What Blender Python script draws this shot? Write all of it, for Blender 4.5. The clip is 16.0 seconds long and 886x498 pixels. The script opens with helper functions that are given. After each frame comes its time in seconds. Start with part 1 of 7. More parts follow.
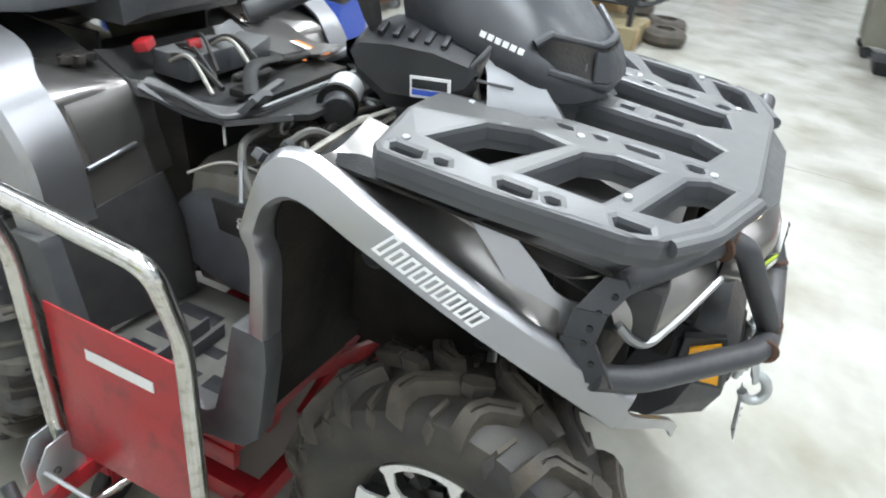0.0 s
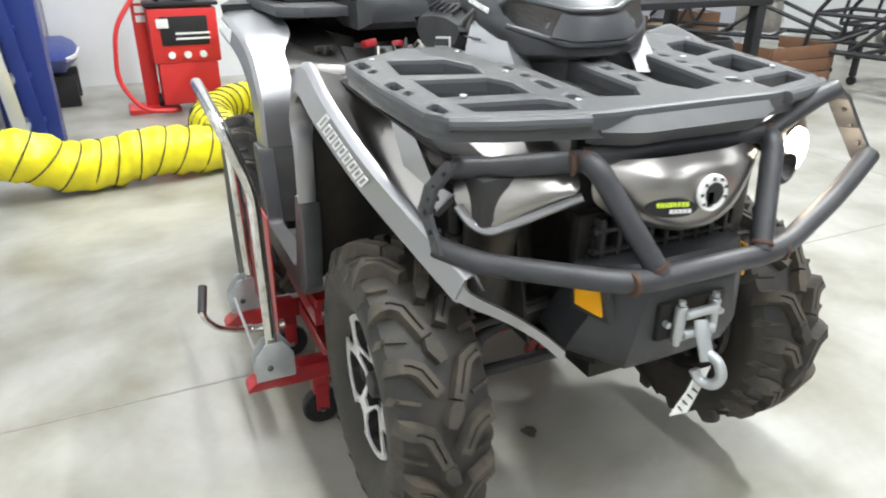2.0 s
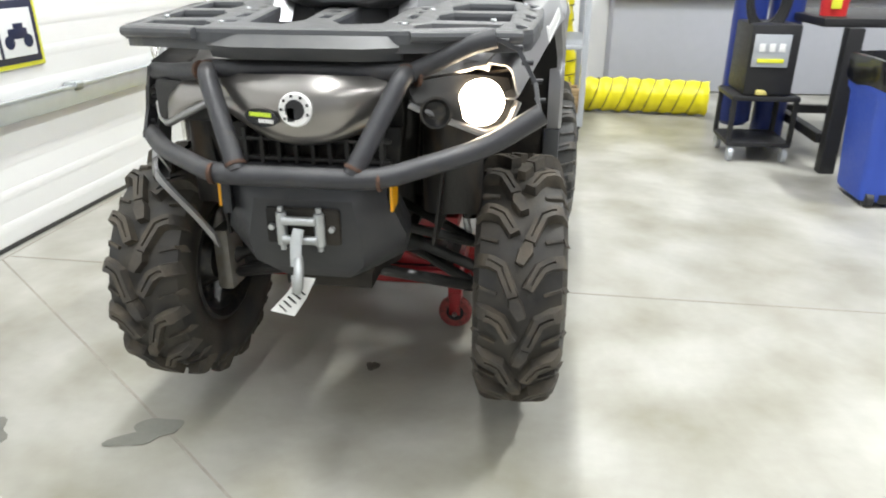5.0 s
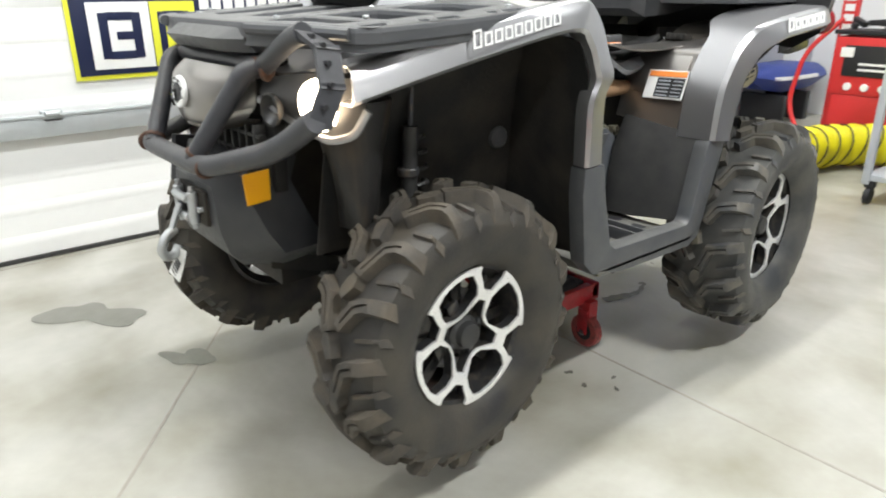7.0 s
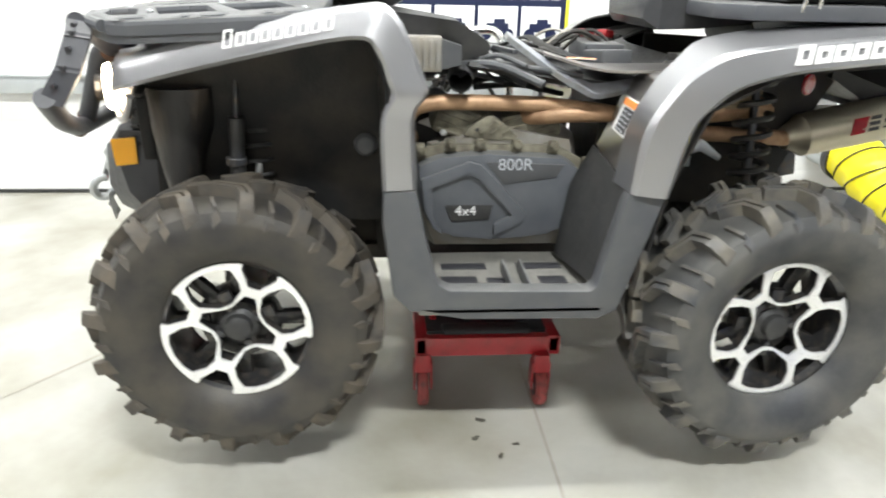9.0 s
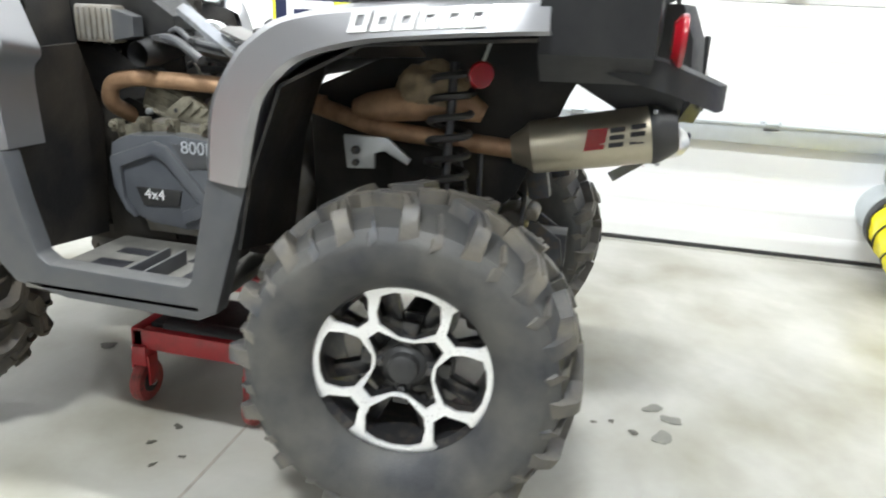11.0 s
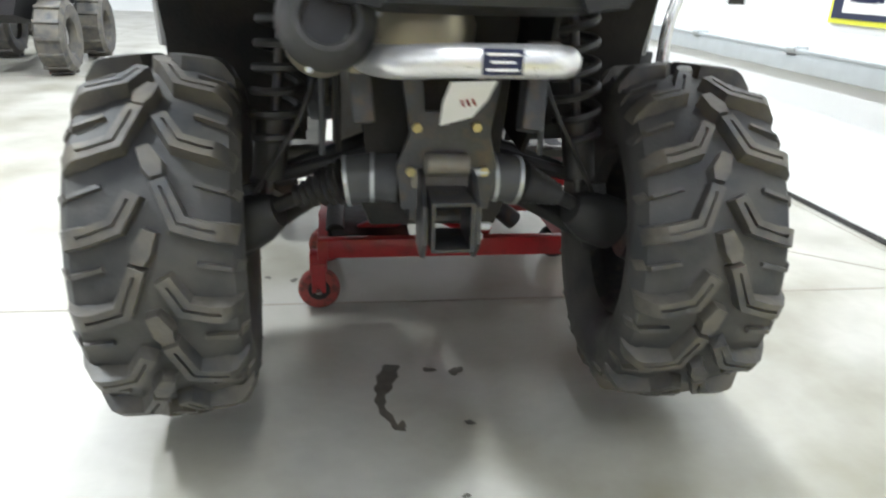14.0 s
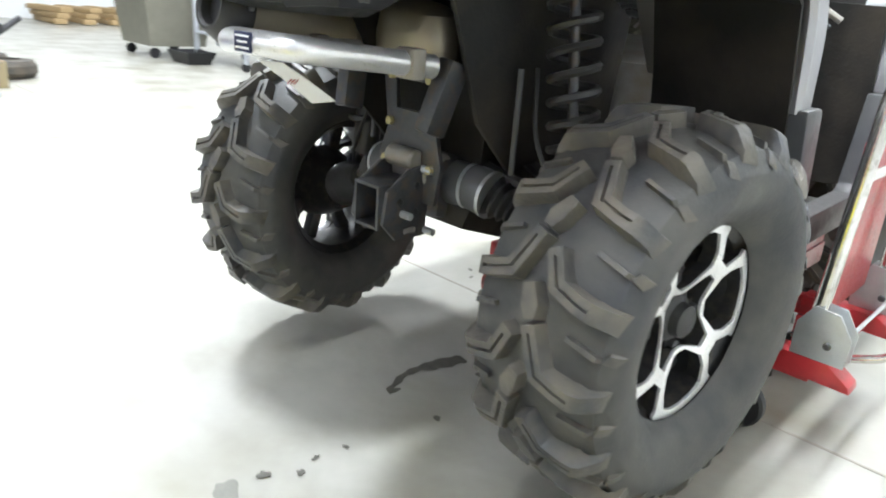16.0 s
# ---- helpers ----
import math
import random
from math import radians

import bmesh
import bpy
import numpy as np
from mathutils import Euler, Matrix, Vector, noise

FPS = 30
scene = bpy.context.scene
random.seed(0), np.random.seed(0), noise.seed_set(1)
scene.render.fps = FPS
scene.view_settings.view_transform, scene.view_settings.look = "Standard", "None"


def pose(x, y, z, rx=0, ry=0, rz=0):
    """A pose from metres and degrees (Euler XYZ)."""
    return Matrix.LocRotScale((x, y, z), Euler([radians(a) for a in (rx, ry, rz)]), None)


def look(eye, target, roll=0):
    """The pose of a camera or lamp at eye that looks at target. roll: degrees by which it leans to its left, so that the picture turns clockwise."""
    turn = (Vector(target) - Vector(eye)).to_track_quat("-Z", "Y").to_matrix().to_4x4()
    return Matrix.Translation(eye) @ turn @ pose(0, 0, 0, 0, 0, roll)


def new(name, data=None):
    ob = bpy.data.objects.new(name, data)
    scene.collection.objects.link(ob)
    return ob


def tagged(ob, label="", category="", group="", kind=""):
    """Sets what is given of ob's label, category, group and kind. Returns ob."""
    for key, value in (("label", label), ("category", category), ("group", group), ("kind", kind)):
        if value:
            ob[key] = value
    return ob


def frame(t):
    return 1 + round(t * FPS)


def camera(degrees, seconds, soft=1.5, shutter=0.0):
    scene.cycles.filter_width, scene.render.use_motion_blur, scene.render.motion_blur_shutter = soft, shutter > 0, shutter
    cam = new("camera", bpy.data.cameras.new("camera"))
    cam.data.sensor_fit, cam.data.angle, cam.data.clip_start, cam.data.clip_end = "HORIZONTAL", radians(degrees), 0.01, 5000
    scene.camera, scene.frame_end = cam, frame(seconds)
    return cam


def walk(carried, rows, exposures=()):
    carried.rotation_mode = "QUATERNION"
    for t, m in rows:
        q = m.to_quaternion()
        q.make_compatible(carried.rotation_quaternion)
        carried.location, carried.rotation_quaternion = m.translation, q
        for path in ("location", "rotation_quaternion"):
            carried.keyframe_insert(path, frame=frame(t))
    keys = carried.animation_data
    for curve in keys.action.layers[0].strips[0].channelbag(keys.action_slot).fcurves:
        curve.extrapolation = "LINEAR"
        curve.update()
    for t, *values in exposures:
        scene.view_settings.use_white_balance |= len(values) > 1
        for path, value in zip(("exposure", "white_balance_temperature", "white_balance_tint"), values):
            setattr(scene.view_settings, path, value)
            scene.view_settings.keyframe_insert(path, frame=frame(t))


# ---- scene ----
cam = camera(65.5, 16.0, 1.9, 0.4)
PATH = [
    (0, (1.331, 0.911, 1.534), (-0.263, 0.264, 0.513), 7.7),
    (0.5, (1.269, 1.156, 1.497), (-0.192, 0.15, 0.572), 5.4),
    (1, (1.174, 1.404, 1.469), (-0.078, 0.153, 0.537), 5.3),
    (1.5, (1.089, 1.698, 1.433), (0.056, 0.226, 0.557), 5.3),
    (2, (0.957, 1.931, 1.397), (0.188, 0.287, 0.556), 0.4),
    (2.5, (0.742, 2.11, 1.393), (0.062, 0.421, 0.563), 0.7),
    (3, (0.558, 2.244, 1.344), (0.063, 0.465, 0.575), 1.6),
    (3.5, (0.367, 2.415, 1.325), (0.166, 0.559, 0.608), -0.9),
    (4, (0.065, 2.484, 1.278), (0.008, 0.626, 0.542), -1.5),
    (4.2, (-0.068, 2.507, 1.283), (-0.076, 0.664, 0.506), -0.7),
    (6.3, (-1.254, 2.003, 1.167), (-0.185, 0.457, 0.485), 0.0),
    (6.5, (-1.396, 1.909, 1.199), (-0.179, 0.483, 0.503), 0.4),
    (7, (-1.588, 1.595, 1.174), (-0.144, 0.407, 0.465), -0.2),
    (7.5, (-1.711, 1.284, 1.193), (-0.151, 0.32, 0.396), -0.3),
    (8, (-1.87, 0.958, 1.202), (-0.12, 0.344, 0.453), -0.4),
    (8.5, (-1.957, 0.642, 1.191), (-0.106, 0.354, 0.492), -0.8),
    (9, (-1.998, 0.3, 1.214), (-0.15, 0.14, 0.465), 1.3),
    (9.5, (-2.052, -0.038, 1.199), (-0.187, 0.001, 0.48), 1.7),
    (10, (-2.036, -0.316, 1.187), (-0.199, -0.136, 0.416), 3.3),
    (10.2, (-1.979, -0.442, 1.154), (-0.135, -0.274, 0.398), 4.2),
    (12.3, (-1.255, -1.731, 1.031), (0.361, -0.647, 0.554), 5.0),
    (12.5, (-1.139, -1.806, 1.006), (0.41, -0.654, 0.483), 6.7),
    (13, (-0.825, -1.973, 0.986), (0.232, -0.389, 0.375), 6.6),
    (13.5, (-0.489, -2.005, 0.951), (0.116, -0.21, 0.309), 6.0),
    (14, (-0.165, -2.004, 0.923), (0.108, -0.167, 0.181), 2.1),
    (14.3, (0.020, -2.003, 0.897), (0.118, -0.17, 0.090), 1.3),
    (14.5, (0.162, -2.02, 0.893), (-0.072, -0.218, 0.058), 1.0),
    (15, (0.432, -1.957, 0.925), (-0.231, -0.233, 0.157), 2.1),
    (15.5, (0.736, -1.87, 0.952), (-0.276, -0.304, 0.228), 2.9),
    (16, (1.028, -1.751, 0.911), (-0.271, -0.391, 0.232), 4.3),
]
walk(cam, [(t, look(e, g, r)) for t, e, g, r in PATH], [(0, -0.02, 6100, 8), (1.6, -0.05, 6300, 9), (2.5, -0.04, 6450, 10), (3.3, -0.1, 6500, 10), (6.5, -0.16, 6600, 9), (7.5, -0.03, 6650, 9), (9.5, 0.38, 6550, 9), (12.5, 0.04, 6250, 9), (13.2, 0.09, 6250, 9), (14, 0.36, 6200, 9), (16, 0.68, 6150, 9)])

# ---- world and lights ----
world = bpy.data.worlds.new("world")
scene.world = world
world.use_nodes = True
world.node_tree.nodes["Background"].inputs[0].default_value = (0.9, 0.95, 1.0, 1)
world.node_tree.nodes["Background"].inputs[1].default_value = 0.25
ROOM_H = 6.2


def strip_light(x, y, power, length=4.6, wide=0.25):
    """A ceiling strip lamp that hangs along y."""
    data = bpy.data.lights.new("strip_lamp", "AREA")
    data.shape, data.size, data.size_y, data.energy, data.color = "RECTANGLE", wide, length, power, (0.95, 0.985, 1.0)
    ob = new("strip_lamp", data)
    ob.matrix_world = pose(x, y, ROOM_H - 0.16)
    return ob


# The last three are added lamps, out of view, for general fill light.
LAMPS = [(0.05, -3.6, 150, 4.6), (0.05, 1.2, 330, 4.6), (0.05, 6.2, 130, 4.6), (-4.0, -0.5, 500, 1.2), (-4.2, 4.6, 120, 1.2), (-4.5, 9.5, 190, 4.6), (-10.5, 2.0, 240, 4.6)]
for lx, ly, lp, ll in LAMPS:
    strip_light(lx, ly, lp, ll)


# ---- materials ----
def mat(name, base, rough=0.5, metal=0.0, vary=0.12, scale=8.0, bump=0.1, bscale=120.0, second=None, amount=0.5, coat=0.0, spec=0.5, sharp=0.25, stretch=(1, 1, 1), rvar=0.06, dust=None, settle=0.7):
    """A procedural surface: two scales of colour change, a second colour in patches and fine relief."""
    m = bpy.data.materials.new(name)
    m.use_nodes = True
    n, l = m.node_tree.nodes, m.node_tree.links
    b = n["Principled BSDF"]
    b.inputs["Metallic"].default_value, b.inputs["Coat Weight"].default_value = metal, coat
    b.inputs["Specular IOR Level"].default_value = spec
    tc, mp = n.new("ShaderNodeTexCoord"), n.new("ShaderNodeMapping")
    mp.inputs["Scale"].default_value = stretch
    l.new(tc.outputs["Object"], mp.inputs["Vector"])

    def tex(sc, detail=4.0):
        t = n.new("ShaderNodeTexNoise")
        t.inputs["Scale"].default_value, t.inputs["Detail"].default_value = sc, detail
        l.new(mp.outputs[0], t.inputs["Vector"])
        return t
    big, small = tex(scale), tex(scale * 9, 6)
    mixv = n.new("ShaderNodeMix")
    mixv.data_type = "FLOAT"
    mixv.inputs[0].default_value = 0.4
    l.new(big.outputs[0], mixv.inputs[2])
    l.new(small.outputs[0], mixv.inputs[3])
    ramp = n.new("ShaderNodeMapRange")
    ramp.inputs[1].default_value, ramp.inputs[2].default_value = 0.3, 0.7
    ramp.inputs[3].default_value, ramp.inputs[4].default_value = 1 - vary, 1 + vary
    l.new(mixv.outputs[0], ramp.inputs[0])
    col = n.new("ShaderNodeMix")
    col.data_type, col.blend_type = "RGBA", "MULTIPLY"
    col.inputs[0].default_value = 1.0
    col.inputs[6].default_value = (*base, 1)
    l.new(ramp.outputs[0], col.inputs[7])
    out = col.outputs[2]
    if second:
        pat = n.new("ShaderNodeMapRange")
        pat.inputs[1].default_value, pat.inputs[2].default_value = 1 - amount - sharp / 2, 1 - amount + sharp / 2
        t3 = tex(scale * 2.3, 8)
        l.new(t3.outputs[0], pat.inputs[0])
        mx = n.new("ShaderNodeMix")
        mx.data_type = "RGBA"
        l.new(pat.outputs[0], mx.inputs[0])
        l.new(out, mx.inputs[6])
        mx.inputs[7].default_value = (*second, 1)
        out = mx.outputs[2]
    if dust:
        # dust that has settled on faces that look up, broken by noise
        geo, sep = n.new("ShaderNodeNewGeometry"), n.new("ShaderNodeSeparateXYZ")
        l.new(geo.outputs["Normal"], sep.inputs[0])
        up, brk, mul = n.new("ShaderNodeMapRange"), n.new("ShaderNodeMapRange"), n.new("ShaderNodeMath")
        up.inputs[1].default_value, up.inputs[2].default_value, up.inputs[4].default_value = 0.35, 0.98, settle
        brk.inputs[1].default_value, brk.inputs[2].default_value, brk.inputs[3].default_value = 0.3, 0.6, 0.35
        l.new(sep.outputs[2], up.inputs[0])
        l.new(mixv.outputs[0], brk.inputs[0])
        mul.operation = "MULTIPLY"
        l.new(up.outputs[0], mul.inputs[0])
        l.new(brk.outputs[0], mul.inputs[1])
        md = n.new("ShaderNodeMix")
        md.data_type = "RGBA"
        l.new(mul.outputs[0], md.inputs[0])
        l.new(out, md.inputs[6])
        md.inputs[7].default_value = (*dust, 1)
        out = md.outputs[2]
    l.new(out, b.inputs["Base Color"])
    rr = n.new("ShaderNodeMapRange")
    rr.inputs[1].default_value, rr.inputs[2].default_value = 0.3, 0.7
    rr.inputs[3].default_value, rr.inputs[4].default_value = max(rough - rvar, 0.02), min(rough + rvar, 1)
    l.new(small.outputs[0], rr.inputs[0])
    l.new(rr.outputs[0], b.inputs["Roughness"])
    if bump:
        bt, bp = tex(bscale, 3), n.new("ShaderNodeBump")
        bp.inputs["Strength"].default_value, bp.inputs["Distance"].default_value = bump, 0.004
        l.new(bt.outputs[0], bp.inputs["Height"])
        l.new(bp.outputs[0], b.inputs["Normal"])
    return m


def glow(name, colour, strength):
    m = bpy.data.materials.new(name)
    m.use_nodes = True
    b = m.node_tree.nodes["Principled BSDF"]
    b.inputs["Base Color"].default_value = (*colour, 1)
    b.inputs["Emission Color"].default_value, b.inputs["Emission Strength"].default_value = (*colour, 1), strength
    return m


SILVER = mat("silver_paint", (0.33, 0.315, 0.30), 0.29, 0.92, 0.015, 2, 0, 300, coat=0.15, rvar=0.004)
BAND = mat("pale_silver_paint", (0.375, 0.375, 0.385), 0.33, 0.88, 0.015, 3, 0, 300, coat=0.08, rvar=0.004)
PILLAR = mat("bright_silver_paint", (0.38, 0.385, 0.40), 0.42, 0.85, 0.015, 3, 0, 300, coat=0.1, rvar=0.004)
TRAYS = mat("pale_grey_plastic", (0.24, 0.25, 0.27), 0.36, 0, 0.1, 8, 0.05, 300, second=(0.16, 0.15, 0.13), amount=0.4, coat=0.2)
BLACK = mat("black_plastic", (0.022, 0.022, 0.023), 0.48, 0, 0.25, 9, 0.12, 400, second=(0.04, 0.039, 0.036), amount=0.42, spec=0.5, sharp=0.5)
LINER = mat("fender_liner_plastic", (0.011, 0.011, 0.011), 0.62, 0, 0.3, 3, 0.25, 120, second=(0.045, 0.038, 0.030), amount=0.42, sharp=0.35, spec=0.3)
GREYP = mat("dark_grey_plastic", (0.058, 0.061, 0.068), 0.42, 0, 0.12, 7, 0.06, 500, second=(0.085, 0.086, 0.086), amount=0.42, sharp=0.6, dust=(0.17, 0.165, 0.15), settle=0.4)
FASCIA = mat("fascia_plastic", (0.026, 0.028, 0.033), 0.44, 0, 0.15, 6, 0.08, 500, second=(0.045, 0.045, 0.046), amount=0.42, sharp=0.5)
PODP = mat("pod_plastic", (0.027, 0.029, 0.034), 0.36, 0, 0.1, 6, 0.06, 600, second=(0.055, 0.056, 0.06), amount=0.4, sharp=0.7)
RACKP = mat("dusty_rack_plastic", (0.058, 0.062, 0.071), 0.46, 0, 0.1, 4, 0.06, 600, second=(0.085, 0.086, 0.09), amount=0.44, sharp=0.7, dust=(0.165, 0.16, 0.145), settle=0.5)
RUBBER = mat("muddy_tyre_rubber", (0.040, 0.037, 0.034), 0.72, 0, 0.35, 7, 0.45, 90, second=(0.098, 0.080, 0.057), amount=0.46, sharp=0.45)
RUBBER_R = mat("tyre_rubber", (0.043, 0.046, 0.052), 0.5, 0, 0.4, 6, 0.4, 90, second=(0.145, 0.128, 0.098), amount=0.48, sharp=0.45)
SIDEW = mat("tyre_sidewall", (0.022, 0.0215, 0.022), 0.5, 0, 0.3, 4.5, 0.2, 160, second=(0.062, 0.054, 0.041), amount=0.45, sharp=0.45, spec=0.4)
SIDEW_R = mat("dusty_tyre_sidewall", (0.034, 0.036, 0.040), 0.55, 0, 0.3, 4.5, 0.2, 160, second=(0.085, 0.082, 0.074), amount=0.5, sharp=0.35, spec=0.4)
ALU = mat("machined_aluminium", (0.82, 0.82, 0.82), 0.32, 0.6, 0.03, 30, 0, 300)
RIMB = mat("black_rim_paint", (0.018, 0.018, 0.019), 0.35, 0.1, 0.3, 20, 0.03, 200, second=(0.06, 0.05, 0.04), amount=0.4, coat=0.3)
STEEL = mat("dark_steel", (0.075, 0.077, 0.083), 0.45, 0.6, 0.25, 18, 0.1, 150, second=(0.115, 0.095, 0.075), amount=0.4)
TUBE = mat("bumper_powder_coat", (0.036, 0.037, 0.043), 0.42, 0, 0.2, 12, 0.12, 400, second=(0.06, 0.05, 0.045), amount=0.3, sharp=0.2, dust=(0.12, 0.115, 0.11), settle=0.45)
RUST = mat("rusty_weld", (0.11, 0.05, 0.028), 0.75, 0, 0.3, 60, 0.3, 200, second=(0.06, 0.035, 0.025), amount=0.5)
CAST = mat("cast_aluminium", (0.33, 0.325, 0.31), 0.55, 0.5, 0.12, 10, 0.1, 120, second=(0.24, 0.20, 0.14), amount=0.42, sharp=0.7)
GRIME = mat("grimy_cast_aluminium", (0.21, 0.195, 0.145), 0.68, 0.15, 0.3, 16, 0.4, 90, second=(0.085, 0.075, 0.055), amount=0.47, sharp=0.4)
BRASSY = mat("yellow_zinc_bolt", (0.50, 0.43, 0.22), 0.4, 0.7, 0.1, 40, 0.03, 100)
HOT = mat("heat_browned_pipe", (0.40, 0.25, 0.145), 0.5, 0.4, 0.2, 10, 0.1, 200, second=(0.25, 0.145, 0.08), amount=0.42)
TITAN = mat("satin_muffler", (0.46, 0.42, 0.32), 0.38, 0.8, 0.08, 6, 0.03, 200)
GRABAL = mat("brushed_aluminium", (0.72, 0.72, 0.72), 0.32, 0.7, 0.05, 10, 0.03, 300, stretch=(1, 8, 8))
CHROME = mat("worn_chrome", (0.72, 0.71, 0.68), 0.18, 1.0, 0.1, 25, 0.03, 100, second=(0.42, 0.40, 0.34), amount=0.36)
ZINC = mat("zinc_plate", (0.5, 0.52, 0.53), 0.42, 0.75, 0.1, 30, 0.04, 100)
RED = mat("red_enamel", (0.36, 0.016, 0.022), 0.35, 0, 0.1, 10, 0.03, 200, second=(0.20, 0.016, 0.018), amount=0.36, coat=0.25)
CASTR = mat("faded_red_caster", (0.33, 0.06, 0.055), 0.6, 0, 0.2, 30, 0.1, 100, second=(0.15, 0.05, 0.045), amount=0.45)
REDM = mat("red_machine_paint", (0.62, 0.03, 0.03), 0.4, 0, 0.06, 4, 0.03, 200)
AMBER = mat("amber_reflector", (0.9, 0.42, 0.005), 0.33, 0, 0.04, 40, 0.1, 500, coat=0.3)
REDLENS = mat("red_lens", (0.26, 0.006, 0.012), 0.15, 0, 0.15, 40, 0.2, 300, coat=0.8, rvar=0.03)
LITRED = glow("lit_red_lens", (1.0, 0.03, 0.03), 3.0)
HEADLAMP = glow("lit_headlamp", (1.0, 0.82, 0.6), 30.0)
WHITE = mat("white_print", (0.8, 0.8, 0.79), 0.5, 0, 0.03, 20, 0)
INK = mat("black_print", (0.015, 0.015, 0.018), 0.5, 0, 0.05, 20, 0)
ORANGE = mat("orange_print", (0.85, 0.25, 0.05), 0.5, 0, 0.05, 20, 0)
LIME = mat("lime_print", (0.62, 0.8, 0.06), 0.5, 0, 0.03, 20, 0)
NAVY = mat("navy_print", (0.012, 0.018, 0.055), 0.35, 0, 0.05, 8, 0)
YELLOWP = mat("yellow_print", (0.72, 0.72, 0.05), 0.4, 0, 0.04, 8, 0)
LEATHER = mat("black_vinyl", (0.035, 0.036, 0.039), 0.36, 0, 0.2, 6, 0.2, 260, second=(0.055, 0.055, 0.055), amount=0.4, spec=0.55)
CONCRETE = mat("sealed_concrete", (0.39, 0.383, 0.345), 0.33, 0, 0.17, 1.1, 0, 60, second=(0.225, 0.212, 0.165), amount=0.46, sharp=0.34, rvar=0.04)
JOINT = mat("joint_filler", (0.30, 0.28, 0.24), 0.8, 0, 0.2, 30, 0.2, 200)
WET = mat("oily_stain", (0.17, 0.168, 0.145), 0.33, 0, 0.15, 14, 0.02, 100, rvar=0.03)
SPOT = mat("dark_drip", (0.09, 0.085, 0.07), 0.4, 0, 0.3, 40, 0.1, 100)
DOORW = mat("white_door_panel", (0.82, 0.82, 0.81), 0.42, 0, 0.02, 2, 0.12, 220)
GALV = mat("galvanised_steel", (0.52, 0.55, 0.56), 0.45, 0.6, 0.08, 14, 0.05, 60)
COVER = mat("belt_cover_plastic", (0.068, 0.074, 0.086), 0.38, 0, 0.08, 4, 0.04, 500, second=(0.125, 0.13, 0.137), amount=0.42, sharp=0.7, dust=(0.2, 0.195, 0.175), settle=0.4)
WALLW = mat("white_wall_panel", (0.75, 0.76, 0.76), 0.6, 0, 0.03, 1.5, 0.05, 80)
WALLG = mat("grey_wall_panel", (0.38, 0.39, 0.43), 0.55, 0, 0.05, 1.5, 0.05, 80)
CEIL = mat("ceiling_paint", (0.22, 0.22, 0.23), 0.8, 0, 0.03, 2, 0.05, 60)
DUCT = mat("yellow_duct_cloth", (0.82, 0.72, 0.01), 0.42, 0, 0.08, 7, 0.5, 22, coat=0.15)
WOOD = mat("pale_rough_wood", (0.42, 0.30, 0.15), 0.75, 0, 0.2, 6, 0.3, 60, second=(0.27, 0.18, 0.09), amount=0.42, stretch=(1, 6, 6))
BLUEP = mat("blue_plastic", (0.035, 0.09, 0.50), 0.42, 0, 0.05, 4, 0.08, 200)
BLUEM = mat("blue_paint", (0.015, 0.035, 0.20), 0.4, 0, 0.1, 4, 0.04, 100)
BAGP = mat("black_bin_liner", (0.012, 0.012, 0.013), 0.18, 0, 0.3, 8, 0.8, 14, rvar=0.03)
CARTG = mat("grey_cart_steel", (0.42, 0.44, 0.47), 0.45, 0.2, 0.06, 8, 0.04, 80)
DARKM = mat("black_shop_steel", (0.018, 0.018, 0.02), 0.5, 0.2, 0.25, 5, 0.1, 90)
DUSTY = mat("dusty_tray_plastic", (0.135, 0.13, 0.115), 0.65, 0, 0.15, 9, 0.15, 300, second=(0.09, 0.088, 0.08), amount=0.42, sharp=0.4)
TAILP = mat("tail_plastic", (0.024, 0.0245, 0.027), 0.38, 0, 0.2, 6, 0.1, 500, second=(0.040, 0.040, 0.040), amount=0.4, sharp=0.6, spec=0.22)
BROWNW = mat("dark_brown_wood", (0.15, 0.075, 0.04), 0.7, 0, 0.2, 6, 0.2, 60, stretch=(1, 6, 6))
TANW = mat("tan_heat_wrap", (0.36, 0.28, 0.17), 0.6, 0.2, 0.2, 14, 0.4, 60, second=(0.16, 0.12, 0.08), amount=0.45, sharp=0.5)
MUDP = mat("mud_stained_plastic", (0.014, 0.013, 0.012), 0.5, 0, 0.4, 7, 0.4, 60, second=(0.062, 0.044, 0.029), amount=0.42, sharp=0.22, stretch=(1, 1, 0.4))
LAMPW = glow("lamp_diffuser", (1.0, 0.98, 0.95), 14.0)


# ---- building helpers ----
def V(*a):
    return Vector(a)


def thing(name, x, y, z, label, category, group="", kind=""):
    ob = new(name)
    ob.location = (x, y, z)
    ob.empty_display_size = 0.05
    return tagged(ob, label, category, group, kind)


def root_of(ob):
    at = Vector()
    while ob:
        at += ob.location
        ob = ob.parent
    return at


def finish(name, bm, material, smooth=True):
    bmesh.ops.recalc_face_normals(bm, faces=bm.faces[:])
    me = bpy.data.meshes.new(name)
    if smooth:
        for f in bm.faces:
            f.smooth = True
        for e in bm.edges:
            if len(e.link_faces) == 2 and e.calc_face_angle(0) > 0.6:
                e.smooth = False
    bm.to_mesh(me)
    bm.free()
    me.materials.append(material)
    return me


def part(name, bm, material, parent, label="", smooth=True):
    """One mesh under a thing or a part; the bmesh is in world places."""
    bm.transform(Matrix.Translation(-root_of(parent)))
    ob = new(name, finish(name, bm, material, smooth))
    ob.parent = parent
    return tagged(ob, label)


